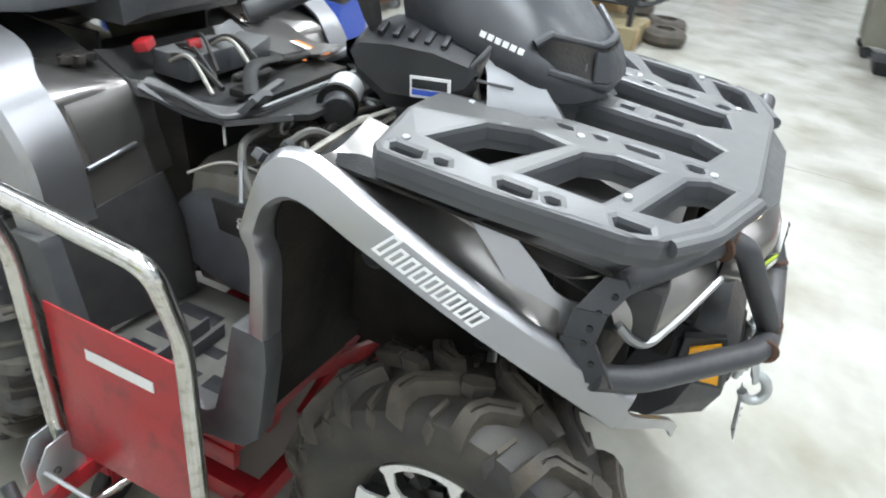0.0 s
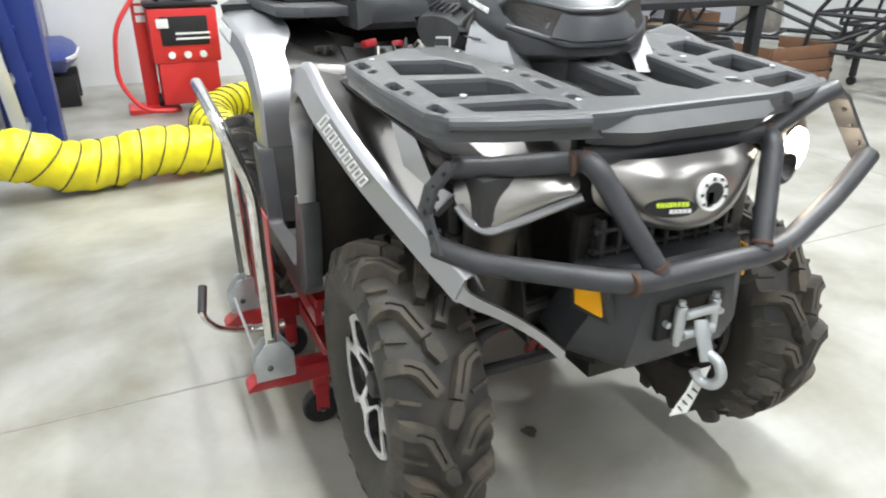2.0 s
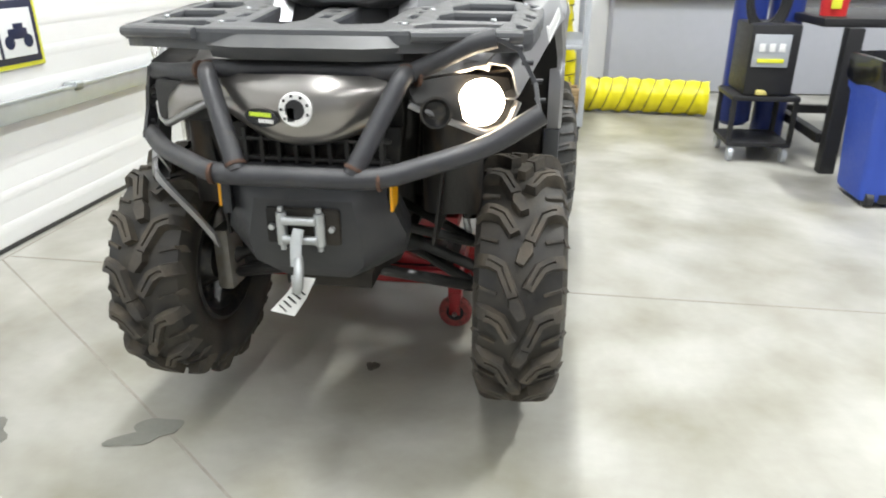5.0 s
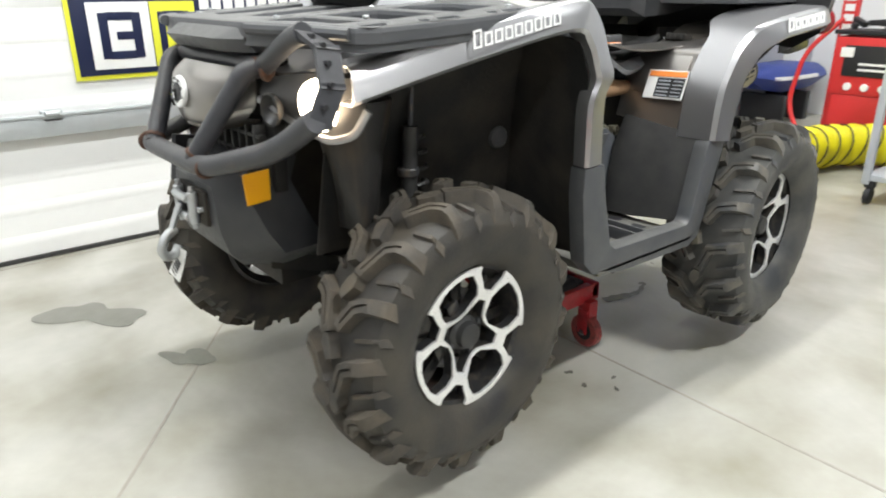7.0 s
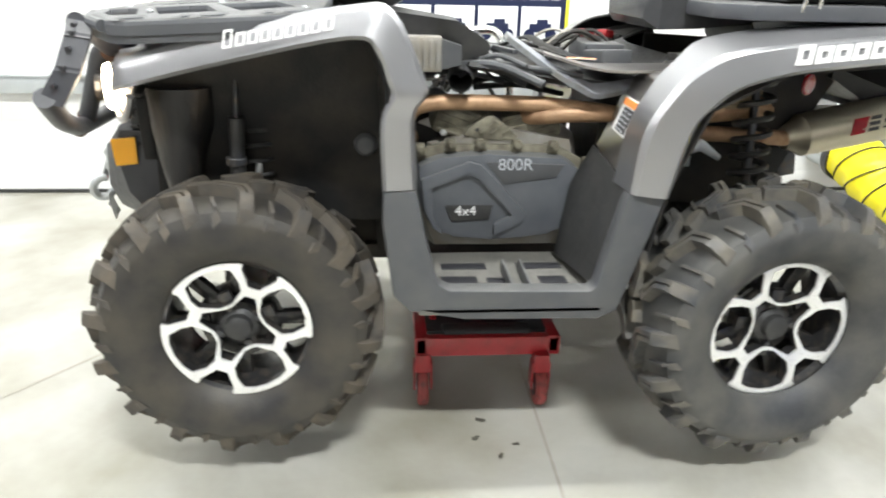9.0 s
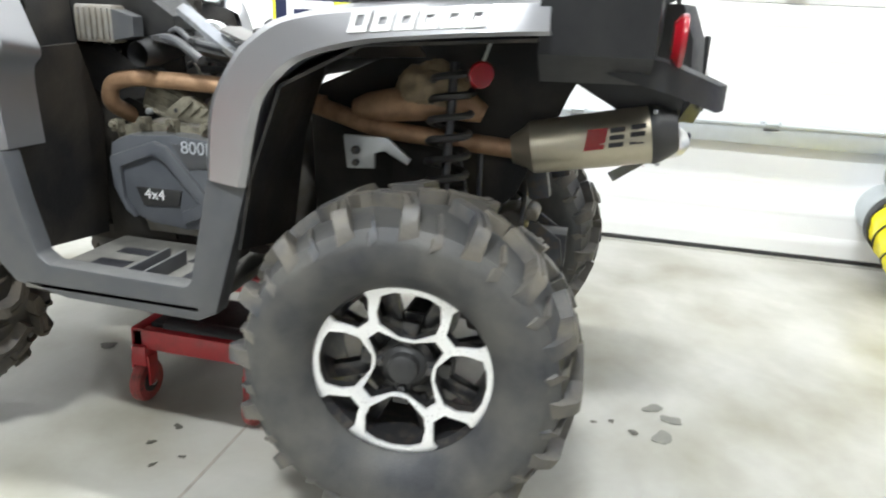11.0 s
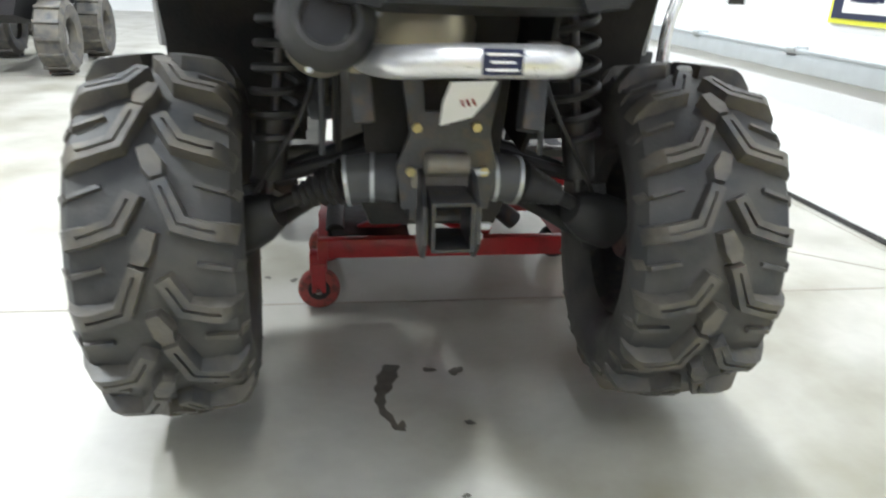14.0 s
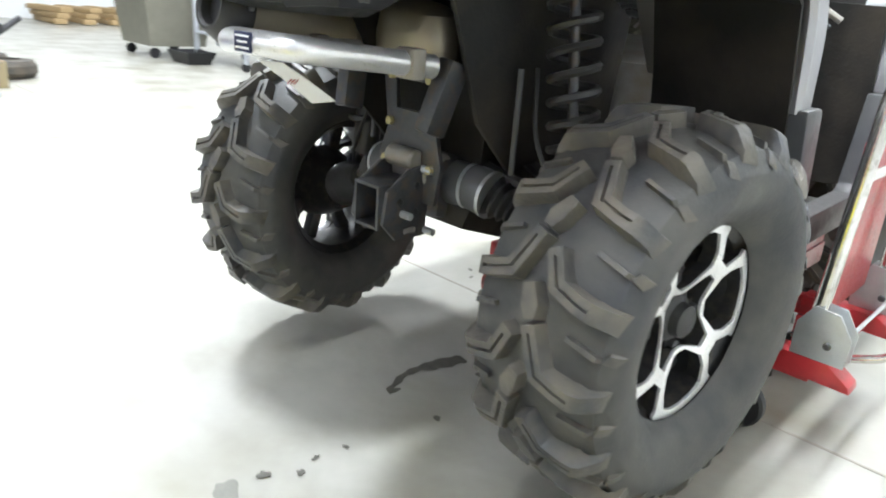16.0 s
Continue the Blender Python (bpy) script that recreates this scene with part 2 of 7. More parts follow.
def split(name, bm, material, parent, label="", smooth=True):
    """Each loose piece of the bmesh as a part of its own."""
    left = set(bm.verts)
    while left:
        todo, seen = [left.pop()], set()
        while todo:
            v = todo.pop()
            seen.add(v)
            for e in v.link_edges:
                o = e.other_vert(v)
                if o in left:
                    left.discard(o)
                    todo.append(o)
        q = bmesh.new()
        twin = {v: q.verts.new(v.co) for v in seen}
        for f in bm.faces:
            if f.verts[0] in seen:
                q.faces.new([twin[v] for v in f.verts])
        part(name, q, material, parent, label, smooth)
    bm.free()


def solid(name, bm, material, label="", category="", kind="", group="", smooth=True):
    ob = new(name, finish(name, bm, material, smooth))
    return tagged(ob, label, category, group, kind)


def add_box(bm, c, s, bevel=0.0, m=None):
    """A box of size s round c, with rounded edges, turned by m about its middle."""
    q = bmesh.new()
    bmesh.ops.create_cube(q, size=1)
    bmesh.ops.scale(q, vec=s, verts=q.verts)
    if bevel:
        bmesh.ops.bevel(q, geom=q.edges[:], offset=bevel, segments=2, affect="EDGES", profile=0.6)
    q.transform(Matrix.Translation(c) @ (m.to_4x4() if m else Matrix()))
    merge(bm, q)
    return bm


def merge(bm, q):
    me = bpy.data.meshes.new("t")
    q.to_mesh(me)
    q.free()
    bm.from_mesh(me)
    bpy.data.meshes.remove(me)
    return bm


def box(c, s, bevel=0.004, m=None):
    return add_box(bmesh.new(), c, s, bevel, m)


def rounded(points, r=0.05, n=5):
    """A line with its corners rounded."""
    pts = [Vector(p) for p in points]
    out = [pts[0]]
    for a, b, c in zip(pts, pts[1:], pts[2:]):
        u, w = a - b, c - b
        k = min(r, u.length * 0.45, w.length * 0.45)
        p, q = b + u.normalized() * k, b + w.normalized() * k
        for i in range(n + 1):
            t = i / n
            out.append(p.lerp(b, t).lerp(b.lerp(q, t), t))
    return out + [pts[-1]]


def add_tube(bm, points, r, segs=12, cap=True, flat=None):
    """A round tube along points; r may be a list; flat=(w, h) gives a flattened bar."""
    pts = [Vector(p) for p in points]
    rs = r if isinstance(r, (list, tuple)) else [r] * len(pts)
    rings, up = [], None
    for i, p in enumerate(pts):
        d = (pts[min(i + 1, len(pts) - 1)] - pts[max(i - 1, 0)]).normalized()
        if up is None:
            up = d.orthogonal().normalized() if abs(d.z) > 0.9 else (V(0, 0, 1) - d * d.z).normalized()
        up = (up - d * up.dot(d)).normalized()
        side = d.cross(up)
        kx, ky = flat if flat else (1, 1)
        rings.append([bm.verts.new(p + rs[i] * (math.cos(a) * kx * side + math.sin(a) * ky * up)) for a in (2 * math.pi * k / segs for k in range(segs))])
    for a, b in zip(rings, rings[1:]):
        for k in range(segs):
            bm.faces.new((a[k], a[(k + 1) % segs], b[(k + 1) % segs], b[k]))
    if cap:
        bm.faces.new(rings[0])
        bm.faces.new(rings[-1][::-1])
    return bm


def tube(points, r, segs=12, bend=0.05, flat=None):
    return add_tube(bmesh.new(), rounded(points, bend), r, segs, True, flat)


def add_cyl(bm, a, b, r, segs=24, r2=None, bevel=0.0):
    a, b = Vector(a), Vector(b)
    r2 = r if r2 is None else r2
    if not bevel:
        return add_tube(bm, [a, b], [r, r2], segs)
    d = (b - a).normalized() * bevel
    return add_tube(bm, [a, a + d, b - d, b], [r - bevel, r, r2, r2 - bevel], segs)


def cyl(a, b, r, segs=24, r2=None, bevel=0.003):
    return add_cyl(bmesh.new(), a, b, r, segs, r2, bevel)


def add_prism(bm, outline, origin, u, w, depth, bevel=0.0):
    """A plate: outline in the plane of u and w at origin, extruded by depth along u x w."""
    o, u, w = Vector(origin), Vector(u).normalized(), Vector(w).normalized()
    nrm = u.cross(w) * depth
    q = bmesh.new()
    a = [q.verts.new(o + u * x + w * y) for x, y in outline]
    f = q.faces.new(a)
    r = bmesh.ops.extrude_face_region(q, geom=[f])
    bmesh.ops.translate(q, vec=nrm, verts=[v for v in r["geom"] if isinstance(v, bmesh.types.BMVert)])
    if bevel:
        bmesh.ops.bevel(q, geom=q.edges[:], offset=bevel, segments=2, affect="EDGES", profile=0.6)
    merge(bm, q)
    return bm


def prism(outline, origin, u, w, depth, bevel=0.0):
    return add_prism(bmesh.new(), outline, origin, u, w, depth, bevel)


def side_plate(outline, x, depth, bevel=0.004):
    """A plate whose outline is given as (y, z), from x over depth towards +x."""
    return prism(outline, (x, 0, 0), (0, 1, 0), (0, 0, 1), depth, bevel)


def front_plate(outline, y, depth, bevel=0.004):
    """A plate whose outline is given as (x, z), from y over depth towards -y."""
    return prism(outline, (0, y, 0), (1, 0, 0), (0, 0, 1), depth, bevel)


def floor_plate(outline, z, depth, bevel=0.0):
    return prism(outline, (0, 0, z), (1, 0, 0), (0, 1, 0), depth, bevel)


def glide(pts, n):
    """Points on a smooth line through pts, n to a stretch."""
    if n < 2:
        return [Vector(p) for p in pts]
    pts, out = [Vector(p) for p in pts], []
    for i in range(len(pts) - 1):
        p0, p1, p2, p3 = pts[max(i - 1, 0)], pts[i], pts[i + 1], pts[min(i + 2, len(pts) - 1)]
        for k in range(n):
            t = k / n
            out.append(.5 * (2 * p1 + (p2 - p0) * t + (2 * p0 - 5 * p1 + 4 * p2 - p3) * t * t + (3 * p1 - p0 - 3 * p2 + p3) * t ** 3))
    return out + [pts[-1]]


def shell(rows, thick=0.004, smooth_cuts=0, along=1, across=1):
    """A sheet through rows of points, given thickness; along and across smooth it."""
    if across > 1:
        rows = [glide(r, across) for r in rows]
    if along > 1:
        cols = [glide([r[i] for r in rows], along) for i in range(len(rows[0]))]
        rows = [[c[j] for c in cols] for j in range(len(cols[0]))]
    bm = bmesh.new()
    grid = [[bm.verts.new(p) for p in row] for row in rows]
    for a, b in zip(grid, grid[1:]):
        for i in range(len(a) - 1):
            bm.faces.new((a[i], a[i + 1], b[i + 1], b[i]))
    bmesh.ops.remove_doubles(bm, verts=bm.verts, dist=0.0004)
    if smooth_cuts:
        bmesh.ops.subdivide_edges(bm, edges=bm.edges[:], cuts=smooth_cuts, use_grid_fill=True, smooth=0.6)
    bmesh.ops.recalc_face_normals(bm, faces=bm.faces[:])
    bmesh.ops.solidify(bm, geom=bm.faces[:], thickness=thick)
    return bm


def loft(sections, cap=True):
    """A closed body through closed rings of points."""
    bm = bmesh.new()
    rings = [[bm.verts.new(p) for p in s] for s in sections]
    n = len(rings[0])
    for a, b in zip(rings, rings[1:]):
        for i in range(n):
            bm.faces.new((a[i], a[(i + 1) % n], b[(i + 1) % n], b[i]))
    if cap:
        bm.faces.new(rings[0])
        bm.faces.new(rings[-1][::-1])
    return bm


def lathe(profile, segs=48, closed=False):
    """A body turned about the x axis from (x, r) pairs."""
    bm = bmesh.new()
    rings = [[bm.verts.new((x, r * math.cos(a), r * math.sin(a))) for a in (2 * math.pi * k / segs for k in range(segs))] for x, r in profile]
    for a, b in zip(rings, rings[1:] + ([rings[0]] if closed else [])):
        for k in range(segs):
            bm.faces.new((a[k], a[(k + 1) % segs], b[(k + 1) % segs], b[k]))
    return bm


def coil(a, b, r, wire, turns, segs=14):
    a, b = Vector(a), Vector(b)
    d = (b - a).normalized()
    u = d.orthogonal().normalized()
    w = d.cross(u)
    n = int(turns * segs)
    return add_tube(bmesh.new(), [a.lerp(b, i / n) + r * (math.cos(2 * math.pi * i / segs) * u + math.sin(2 * math.pi * i / segs) * w) for i in range(n + 1)], wire, 6)


def mirror(bm):
    bmesh.ops.scale(bm, vec=(-1, 1, 1), verts=bm.verts)
    bmesh.ops.reverse_faces(bm, faces=bm.faces[:])
    return bm


def text_mesh(body, size, origin, right, up, depth=0.001):
    """Lettering in the built-in font, as a mesh."""
    cu = bpy.data.curves.new("lettering", "FONT")
    cu.body, cu.size, cu.extrude, cu.align_x, cu.align_y = body, size, depth, "CENTER", "CENTER"
    tmp = bpy.data.objects.new("lettering", cu)
    scene.collection.objects.link(tmp)
    me = bpy.data.meshes.new_from_object(tmp.evaluated_get(bpy.context.evaluated_depsgraph_get()))
    bpy.data.objects.remove(tmp)
    bm = bmesh.new()
    bm.from_mesh(me)
    r, u = Vector(right).normalized(), Vector(up).normalized()
    n = r.cross(u)
    m = Matrix((r, u, n)).transposed().to_4x4()
    m.translation = origin
    bm.transform(m)
    return bm


def bars(n, a, b, height, up, normal, gap=0.3, thick=0.0016, tall_first=1.0):
    """A line of n letter-sized bars from a to b on a surface."""
    a, b, up, nrm = Vector(a), Vector(b), Vector(up).normalized(), Vector(normal).normalized()
    step = (b - a) / n
    right = step.normalized()
    bm = bmesh.new()
    for i in range(n):
        w = step.length * (1 - gap) / 2
        h = height / 2 * (tall_first if i == 0 else 1)
        c = a + step * (i + 0.5)
        add_prism(bm, [(-w, -h), (w, -h), (w, h), (-w, h)], c, right, nrm.cross(right), thick)
    return bm


def outlines(n, a, b, height, up, normal, gap=0.18, thick=0.0016, tall_first=1.0, stroke=0.2, lean=0.3):
    """A line of n letter-sized hollow boxes from a to b on a surface."""
    a, b, nrm = Vector(a), Vector(b), Vector(normal).normalized()
    step = (b - a) / n
    right = step.normalized()
    top = nrm.cross(right)
    bm = bmesh.new()
    for i in range(n):
        w, h = step.length * (1 - gap) / 2, height / 2 * (tall_first if i == 0 else 1)
        k, c = height * stroke, a + step * (i + 0.5) + top * (height * (tall_first - 1) / 2 if i == 0 else 0)
        for x0, x1, y0, y1 in ((-w, w, h - k, h), (-w, w, -h, -h + k), (-w, -w + k, -h + k, h - k), (w - k, w, -h + k, h - k)):
            add_prism(bm, [(x0 + y0 * lean, y0), (x1 + y0 * lean, y0), (x1 + y1 * lean, y1), (x0 + y1 * lean, y1)], c, right, top, thick)
    return bm


def holed_plate(outline, holes, top, depth, bevel=.004):
    """A moulded plate with openings; top gives its height at x, y."""
    bm = bmesh.new()
    edges = []
    for loop in [outline] + holes:
        vs = [bm.verts.new((x, y, 0)) for x, y in loop]
        edges += [bm.edges.new((vs[i], vs[(i + 1) % len(vs)])) for i in range(len(vs))]
    bmesh.ops.triangle_fill(bm, use_beauty=True, use_dissolve=False, edges=edges, normal=(0, 0, 1))
    r = bmesh.ops.extrude_face_region(bm, geom=bm.faces[:])
    up = [v for v in r["geom"] if isinstance(v, bmesh.types.BMVert)]
    ups = set(up)
    for v in bm.verts:
        v.co.z = top(v.co.x, v.co.y) - (0 if v in ups else depth)
    bmesh.ops.recalc_face_normals(bm, faces=bm.faces[:])
    sharp = [e for e in bm.edges if len(e.link_faces) == 2 and e.calc_face_angle(0) > .9 and all(v in ups for v in e.verts)]
    bmesh.ops.bevel(bm, geom=sharp, offset=bevel, segments=2, affect="EDGES", profile=.6)
    return bm


# ---- the room ----
DX = 1.90
bm = bmesh.new()
add_box(bm, (-6.3, 4.0, -0.1), (17.6, 22.0, 0.2))
solid("floor", bm, CONCRETE, "pale sealed concrete workshop floor", "floor", "structure", smooth=False)
for pts in ([(-14.6, -0.09), (1.85, -0.14)], [(1.86, -0.10), (0.74, 0.75), (0.05, 1.29), (-1.2, 2.3)], [(-14.6, 4.4), (1.85, 4.36)], [(-3.4, -5.4), (-3.2, 12)], [(1.862, -2.6), (1.862, 8)]):
    bm = bmesh.new()
    for (x0, y0), (x1, y1) in zip(pts, pts[1:]):
        d = V(x1 - x0, y1 - y0, 0)
        add_prism(bm, [(0, -0.004), (d.length, -0.004), (d.length, 0.004), (0, 0.004)], (x0, y0, 0.0006), d, V(-d.y, d.x, 0), 0.0008)
    solid("floor_joint", bm, JOINT, "thin dark joint cut into the concrete floor", "floor joint", "structure", smooth=False)


def stain(x, y, rx, ry, material, label, seed, rough=0.35, turn=0.0):
    rnd = random.Random(seed)
    ph = [rnd.random() * 6.28 for _ in range(5)]
    bm = bmesh.new()
    ring = []
    for k in range(40):
        a = 2 * math.pi * k / 40
        f = 1 + rough * sum(math.sin((i + 2) * a + ph[i]) / (i + 1.5) for i in range(5))
        px, py = rx * f * math.cos(a), ry * f * math.sin(a)
        ring.append((x + px * math.cos(turn) - py * math.sin(turn), y + px * math.sin(turn) + py * math.cos(turn)))
    add_prism(bm, ring, (0, 0, 0.0015 + 0.0002 * (seed % 7)), (1, 0, 0), (0, 1, 0), 0.0006)
    return tagged(solid("stain", bm, material, label, "stain", "structure", smooth=False))


stain(1.12, 1.12, 0.17, 0.10, WET, "damp grey oily patch on concrete", 1, 0.45, 0.6)
stain(0.55, 0.95, 0.09, 0.05, WET, "faint damp patch on concrete", 2, 0.4, 0.4)
stain(0.0, 0.52, 0.018, 0.03, SPOT, "small dark oil drip on concrete", 3, 0.3)
mid = glide([(-0.062, -0.495, 0), (-0.085, -0.58, 0), (-0.098, -0.67, 0), (-0.060, -0.765, 0)], 6)
edge = [(0.010 + 0.012 * math.sin(math.pi * min(1, (k + 2) / 12)) + 0.004 * math.sin(k * 1.9)) for k in range(len(mid))]
ring = [(p.x - w, p.y) for p, w in zip(mid, edge)] + [(p.x + w * 1.1, p.y - 0.006) for p, w in list(zip(mid, edge))[::-1]]
solid("stain", prism(ring, (0, 0, 0.0017), (1, 0, 0), (0, 1, 0), 0.0006), SPOT, "long dark curved oil smear on concrete", "stain", "structure", smooth=False)
for i, (sx, sy, r) in enumerate([(0.096, -0.753, 0.011), (0.096, -0.539, 0.02), (-0.054, -0.749, 0.012), (0.03, -0.53, 0.015), (-0.337, 0.036, 0.014), (-0.42, 0.06, 0.012), (-0.50, 0.0, 0.01), (0.05, -0.98, 0.008), (0.04, -1.05, 0.009), (0.06, -1.1, 0.01), (0.02, -1.16, 0.014), (-0.45, -0.05, 0.009)]):
    stain(sx, sy, r, r * 0.7, SPOT, "small dark drip on concrete", 10 + i, 0.3, i)
for i, (sx, sy, r) in enumerate([(0.02, -1.24, 0.035), (0.12, -1.27, 0.03), (0.17, -1.22, 0.03)]):
    stain(sx, sy, r, r * 0.7, WET, "round damp spot on concrete", 30 + i, 0.25, i)

# sectional door wall
bm = bmesh.new()
add_box(bm, (DX + 0.2, 3.9, ROOM_H / 2), (0.2, 13.2, ROOM_H))
solid("wall_east", bm, WALLW, "white wall behind the overhead door", "wall", "structure", smooth=False)
door = thing("door_1", DX, 1.0, 0, "white sectional overhead door with ribbed steel panels", "door", kind="structure")
for i in range(5):
    z0 = 0.02 + 0.594 * i
    ys = (-2.66, 4.8)
    bm = bmesh.new()
    add_box(bm, (DX + 0.03, (ys[0] + ys[1]) / 2, z0 + 0.297), (0.05, ys[1] - ys[0], 0.592), 0.006)
    for k in range(4):
        add_box(bm, (DX + 0.0056, (ys[0] + ys[1]) / 2, z0 + 0.08 + k * 0.145), (0.003, ys[1] - ys[0] - 0.01, 0.05), 0.0008)
    part("panel", bm, DOORW, door)
part("bottom_seal", box((DX + 0.03, 1.07, 0.012), (0.06, 7.46, 0.02)), BLACK, door, "black rubber seal")
for zr in (0.607, 1.85):
    rail = part("brace_rail", box((DX - 0.03, 1.07, zr), (0.05, 7.44, 0.085), 0.008), GALV, door, "galvanised stiffening rail")
    part("rail_lip", box((DX - 0.045, 1.07, zr + 0.049), (0.03, 7.44, 0.014), 0.004), GALV, rail)
for yb in (-2.6, -1.745, -0.833, 0.085, 0.987, 1.9, 2.8):
    for zb in (0.64, 1.265):
        b = part("hinge", box((DX - 0.03, yb, zb + .012), (0.05, 0.085, 0.05), 0.006), GALV, door, "small galvanised hinge")
        part("pin", cyl((DX - 0.058, yb - 0.03, zb + 0.025), (DX - 0.058, yb + 0.03, zb + 0.025), 0.014, 12), GALV, b)
part("track", box((DX - 0.03, -2.72, 1.7), (0.06, 0.07, 3.4), 0.005), GALV, door, "upright galvanised door track")
part("track_bracket", box((DX + 0.02, -2.78, 1.7), (0.14, 0.03, 3.4), 0.004), GALV, door)
pp = part("exhaust_port", cyl((DX + 0.02, -2.33, 0.30), (DX - 0.22, -2.33, 0.29), 0.125, 32, 0.12), GALV, door, "galvanised round exhaust port")
part("port_flap", cyl((DX - 0.10, -2.30, 0.505), (DX - 0.112, -2.31, 0.505), 0.085, 28), GALV, pp, "hinged round flap, open")

# sign on the door
sign = thing("wall_sign", DX - 0.012, 0.08, 0.97, "navy banner sign with yellow border and machine pictures", "sign")
SX = DX - 0.006
part("border", box((SX, 0.08, 0.985), (0.006, 1.55, 0.40), 0.001), YELLOWP, sign, "yellow-green border")
part("board", box((SX - 0.004, 0.08, 0.985), (0.006, 1.51, 0.36), 0.001), NAVY, sign, "navy board")
part("letter_panel", box((SX - 0.008, 0.635, 0.975), (0.004, 0.27, 0.29), 0.001), WHITE, sign, "white square")
part("letter_panel", box((SX - 0.008, 0.39, 0.975), (0.004, 0.21, 0.29), 0.001), YELLOWP, sign, "yellow square")
for yc, wd in ((0.635, 0.2), (0.39, 0.16)):
    bm = bmesh.new()
    for sgn in (-1, 1):
        add_box(bm, (SX - 0.011, yc + sgn * wd * 0.36, 0.975), (0.003, wd * 0.2, 0.2), 0.0005)
        add_box(bm, (SX - 0.0108, yc, 0.975 + sgn * 0.085), (0.003, wd * 0.56, 0.035), 0.0005)
    add_box(bm, (SX - 0.0106, yc - wd * 0.1, 0.975), (0.003, wd * 0.4, 0.035), 0.0005)
    part("emblem", bm, NAVY, sign, "blocky navy emblem shape")
split("wordmark_bar", bars(15, (SX - 0.0075, 0.265, 1.105), (SX - 0.0075, -0.645, 1.105), 0.05, (0, 0, 1), (-1, 0, 0), 0.22), WHITE, sign, "plain white bar")
for i in range(4):
    yc = 0.165 - i * 0.235
    part("picture", box((SX - 0.008, yc, 0.94), (0.004, 0.215, 0.21), 0.001), WALLW, sign, "pale picture square")
    bm = bmesh.new()
    for k in (-1, 1):
        add_cyl(bm, (SX - 0.010, yc + k * 0.06, 0.90), (SX - 0.013, yc + k * 0.06, 0.90), 0.03, 16)
    add_box(bm, (SX - 0.0115, yc, 0.935), (0.0025, 0.12, 0.045), 0.0005)
    add_box(bm, (SX - 0.0112, yc - 0.01, 0.965), (0.0025, 0.06, 0.03), 0.0005)
    part("machine_shape", bm, NAVY, sign, "dark silhouette of a vehicle")

# other walls and ceiling
bm = bmesh.new()
add_box(bm, (1.86, -4.15, ROOM_H / 2), (0.24, 2.8, ROOM_H))
add_box(bm, (2.0, -2.9, ROOM_H / 2), (0.2, 0.3, ROOM_H))
solid("wall_southeast", bm, WALLG, "grey steel-lined wall beside the door", "wall", "structure", smooth=False)
bm = bmesh.new()
add_box(bm, (-6.2, -5.72, ROOM_H / 2), (17.0, 0.2, ROOM_H))
solid("wall_south", bm, WALLW, "white lined back wall", "wall", "structure", smooth=False)
bm = bmesh.new()
add_box(bm, (-14.8, 3.9, ROOM_H / 2), (0.2, 19.4, ROOM_H))
solid("wall_west", bm, WALLW, "white lined far side wall", "wall", "structure", smooth=False)
bm = bmesh.new()
add_box(bm, (-6.2, 13.7, ROOM_H / 2), (17.3, 0.2, ROOM_H))
solid("wall_north", bm, WALLW, "white lined end wall", "wall", "structure", smooth=False)
bm = bmesh.new()
add_box(bm, (1.98, 12.0, ROOM_H / 2), (0.2, 3.2, ROOM_H))
solid("wall_northeast", bm, WALLW, "white lined wall past the door", "wall", "structure", smooth=False)
bm = bmesh.new()
add_box(bm, (-6.3, 4.0, ROOM_H + 0.1), (17.8, 20.2, 0.2))
solid("ceiling", bm, CEIL, "dark grey unlined ceiling", "ceiling", "structure", smooth=False)
for lx, ly, lp, ll in LAMPS:
    lamp = thing("ceiling_light", lx, ly, ROOM_H, "white strip light set on the ceiling, out of view", "ceiling light", "ceiling strip lights")
    part("housing", box((lx, ly, ROOM_H - 0.05), (0.35, ll + 0.1, 0.09), 0.01), WHITE, lamp)
    part("diffuser", box((lx, ly, ROOM_H - 0.115), (0.25, ll, 0.03), 0.006), LAMPW, lamp, "glowing diffuser")

# ---- the quad bike ----
atv = thing("quad_bike", 0, 0, 0.40, "silver and black four-wheel quad bike raised on a red jack", "quad bike")


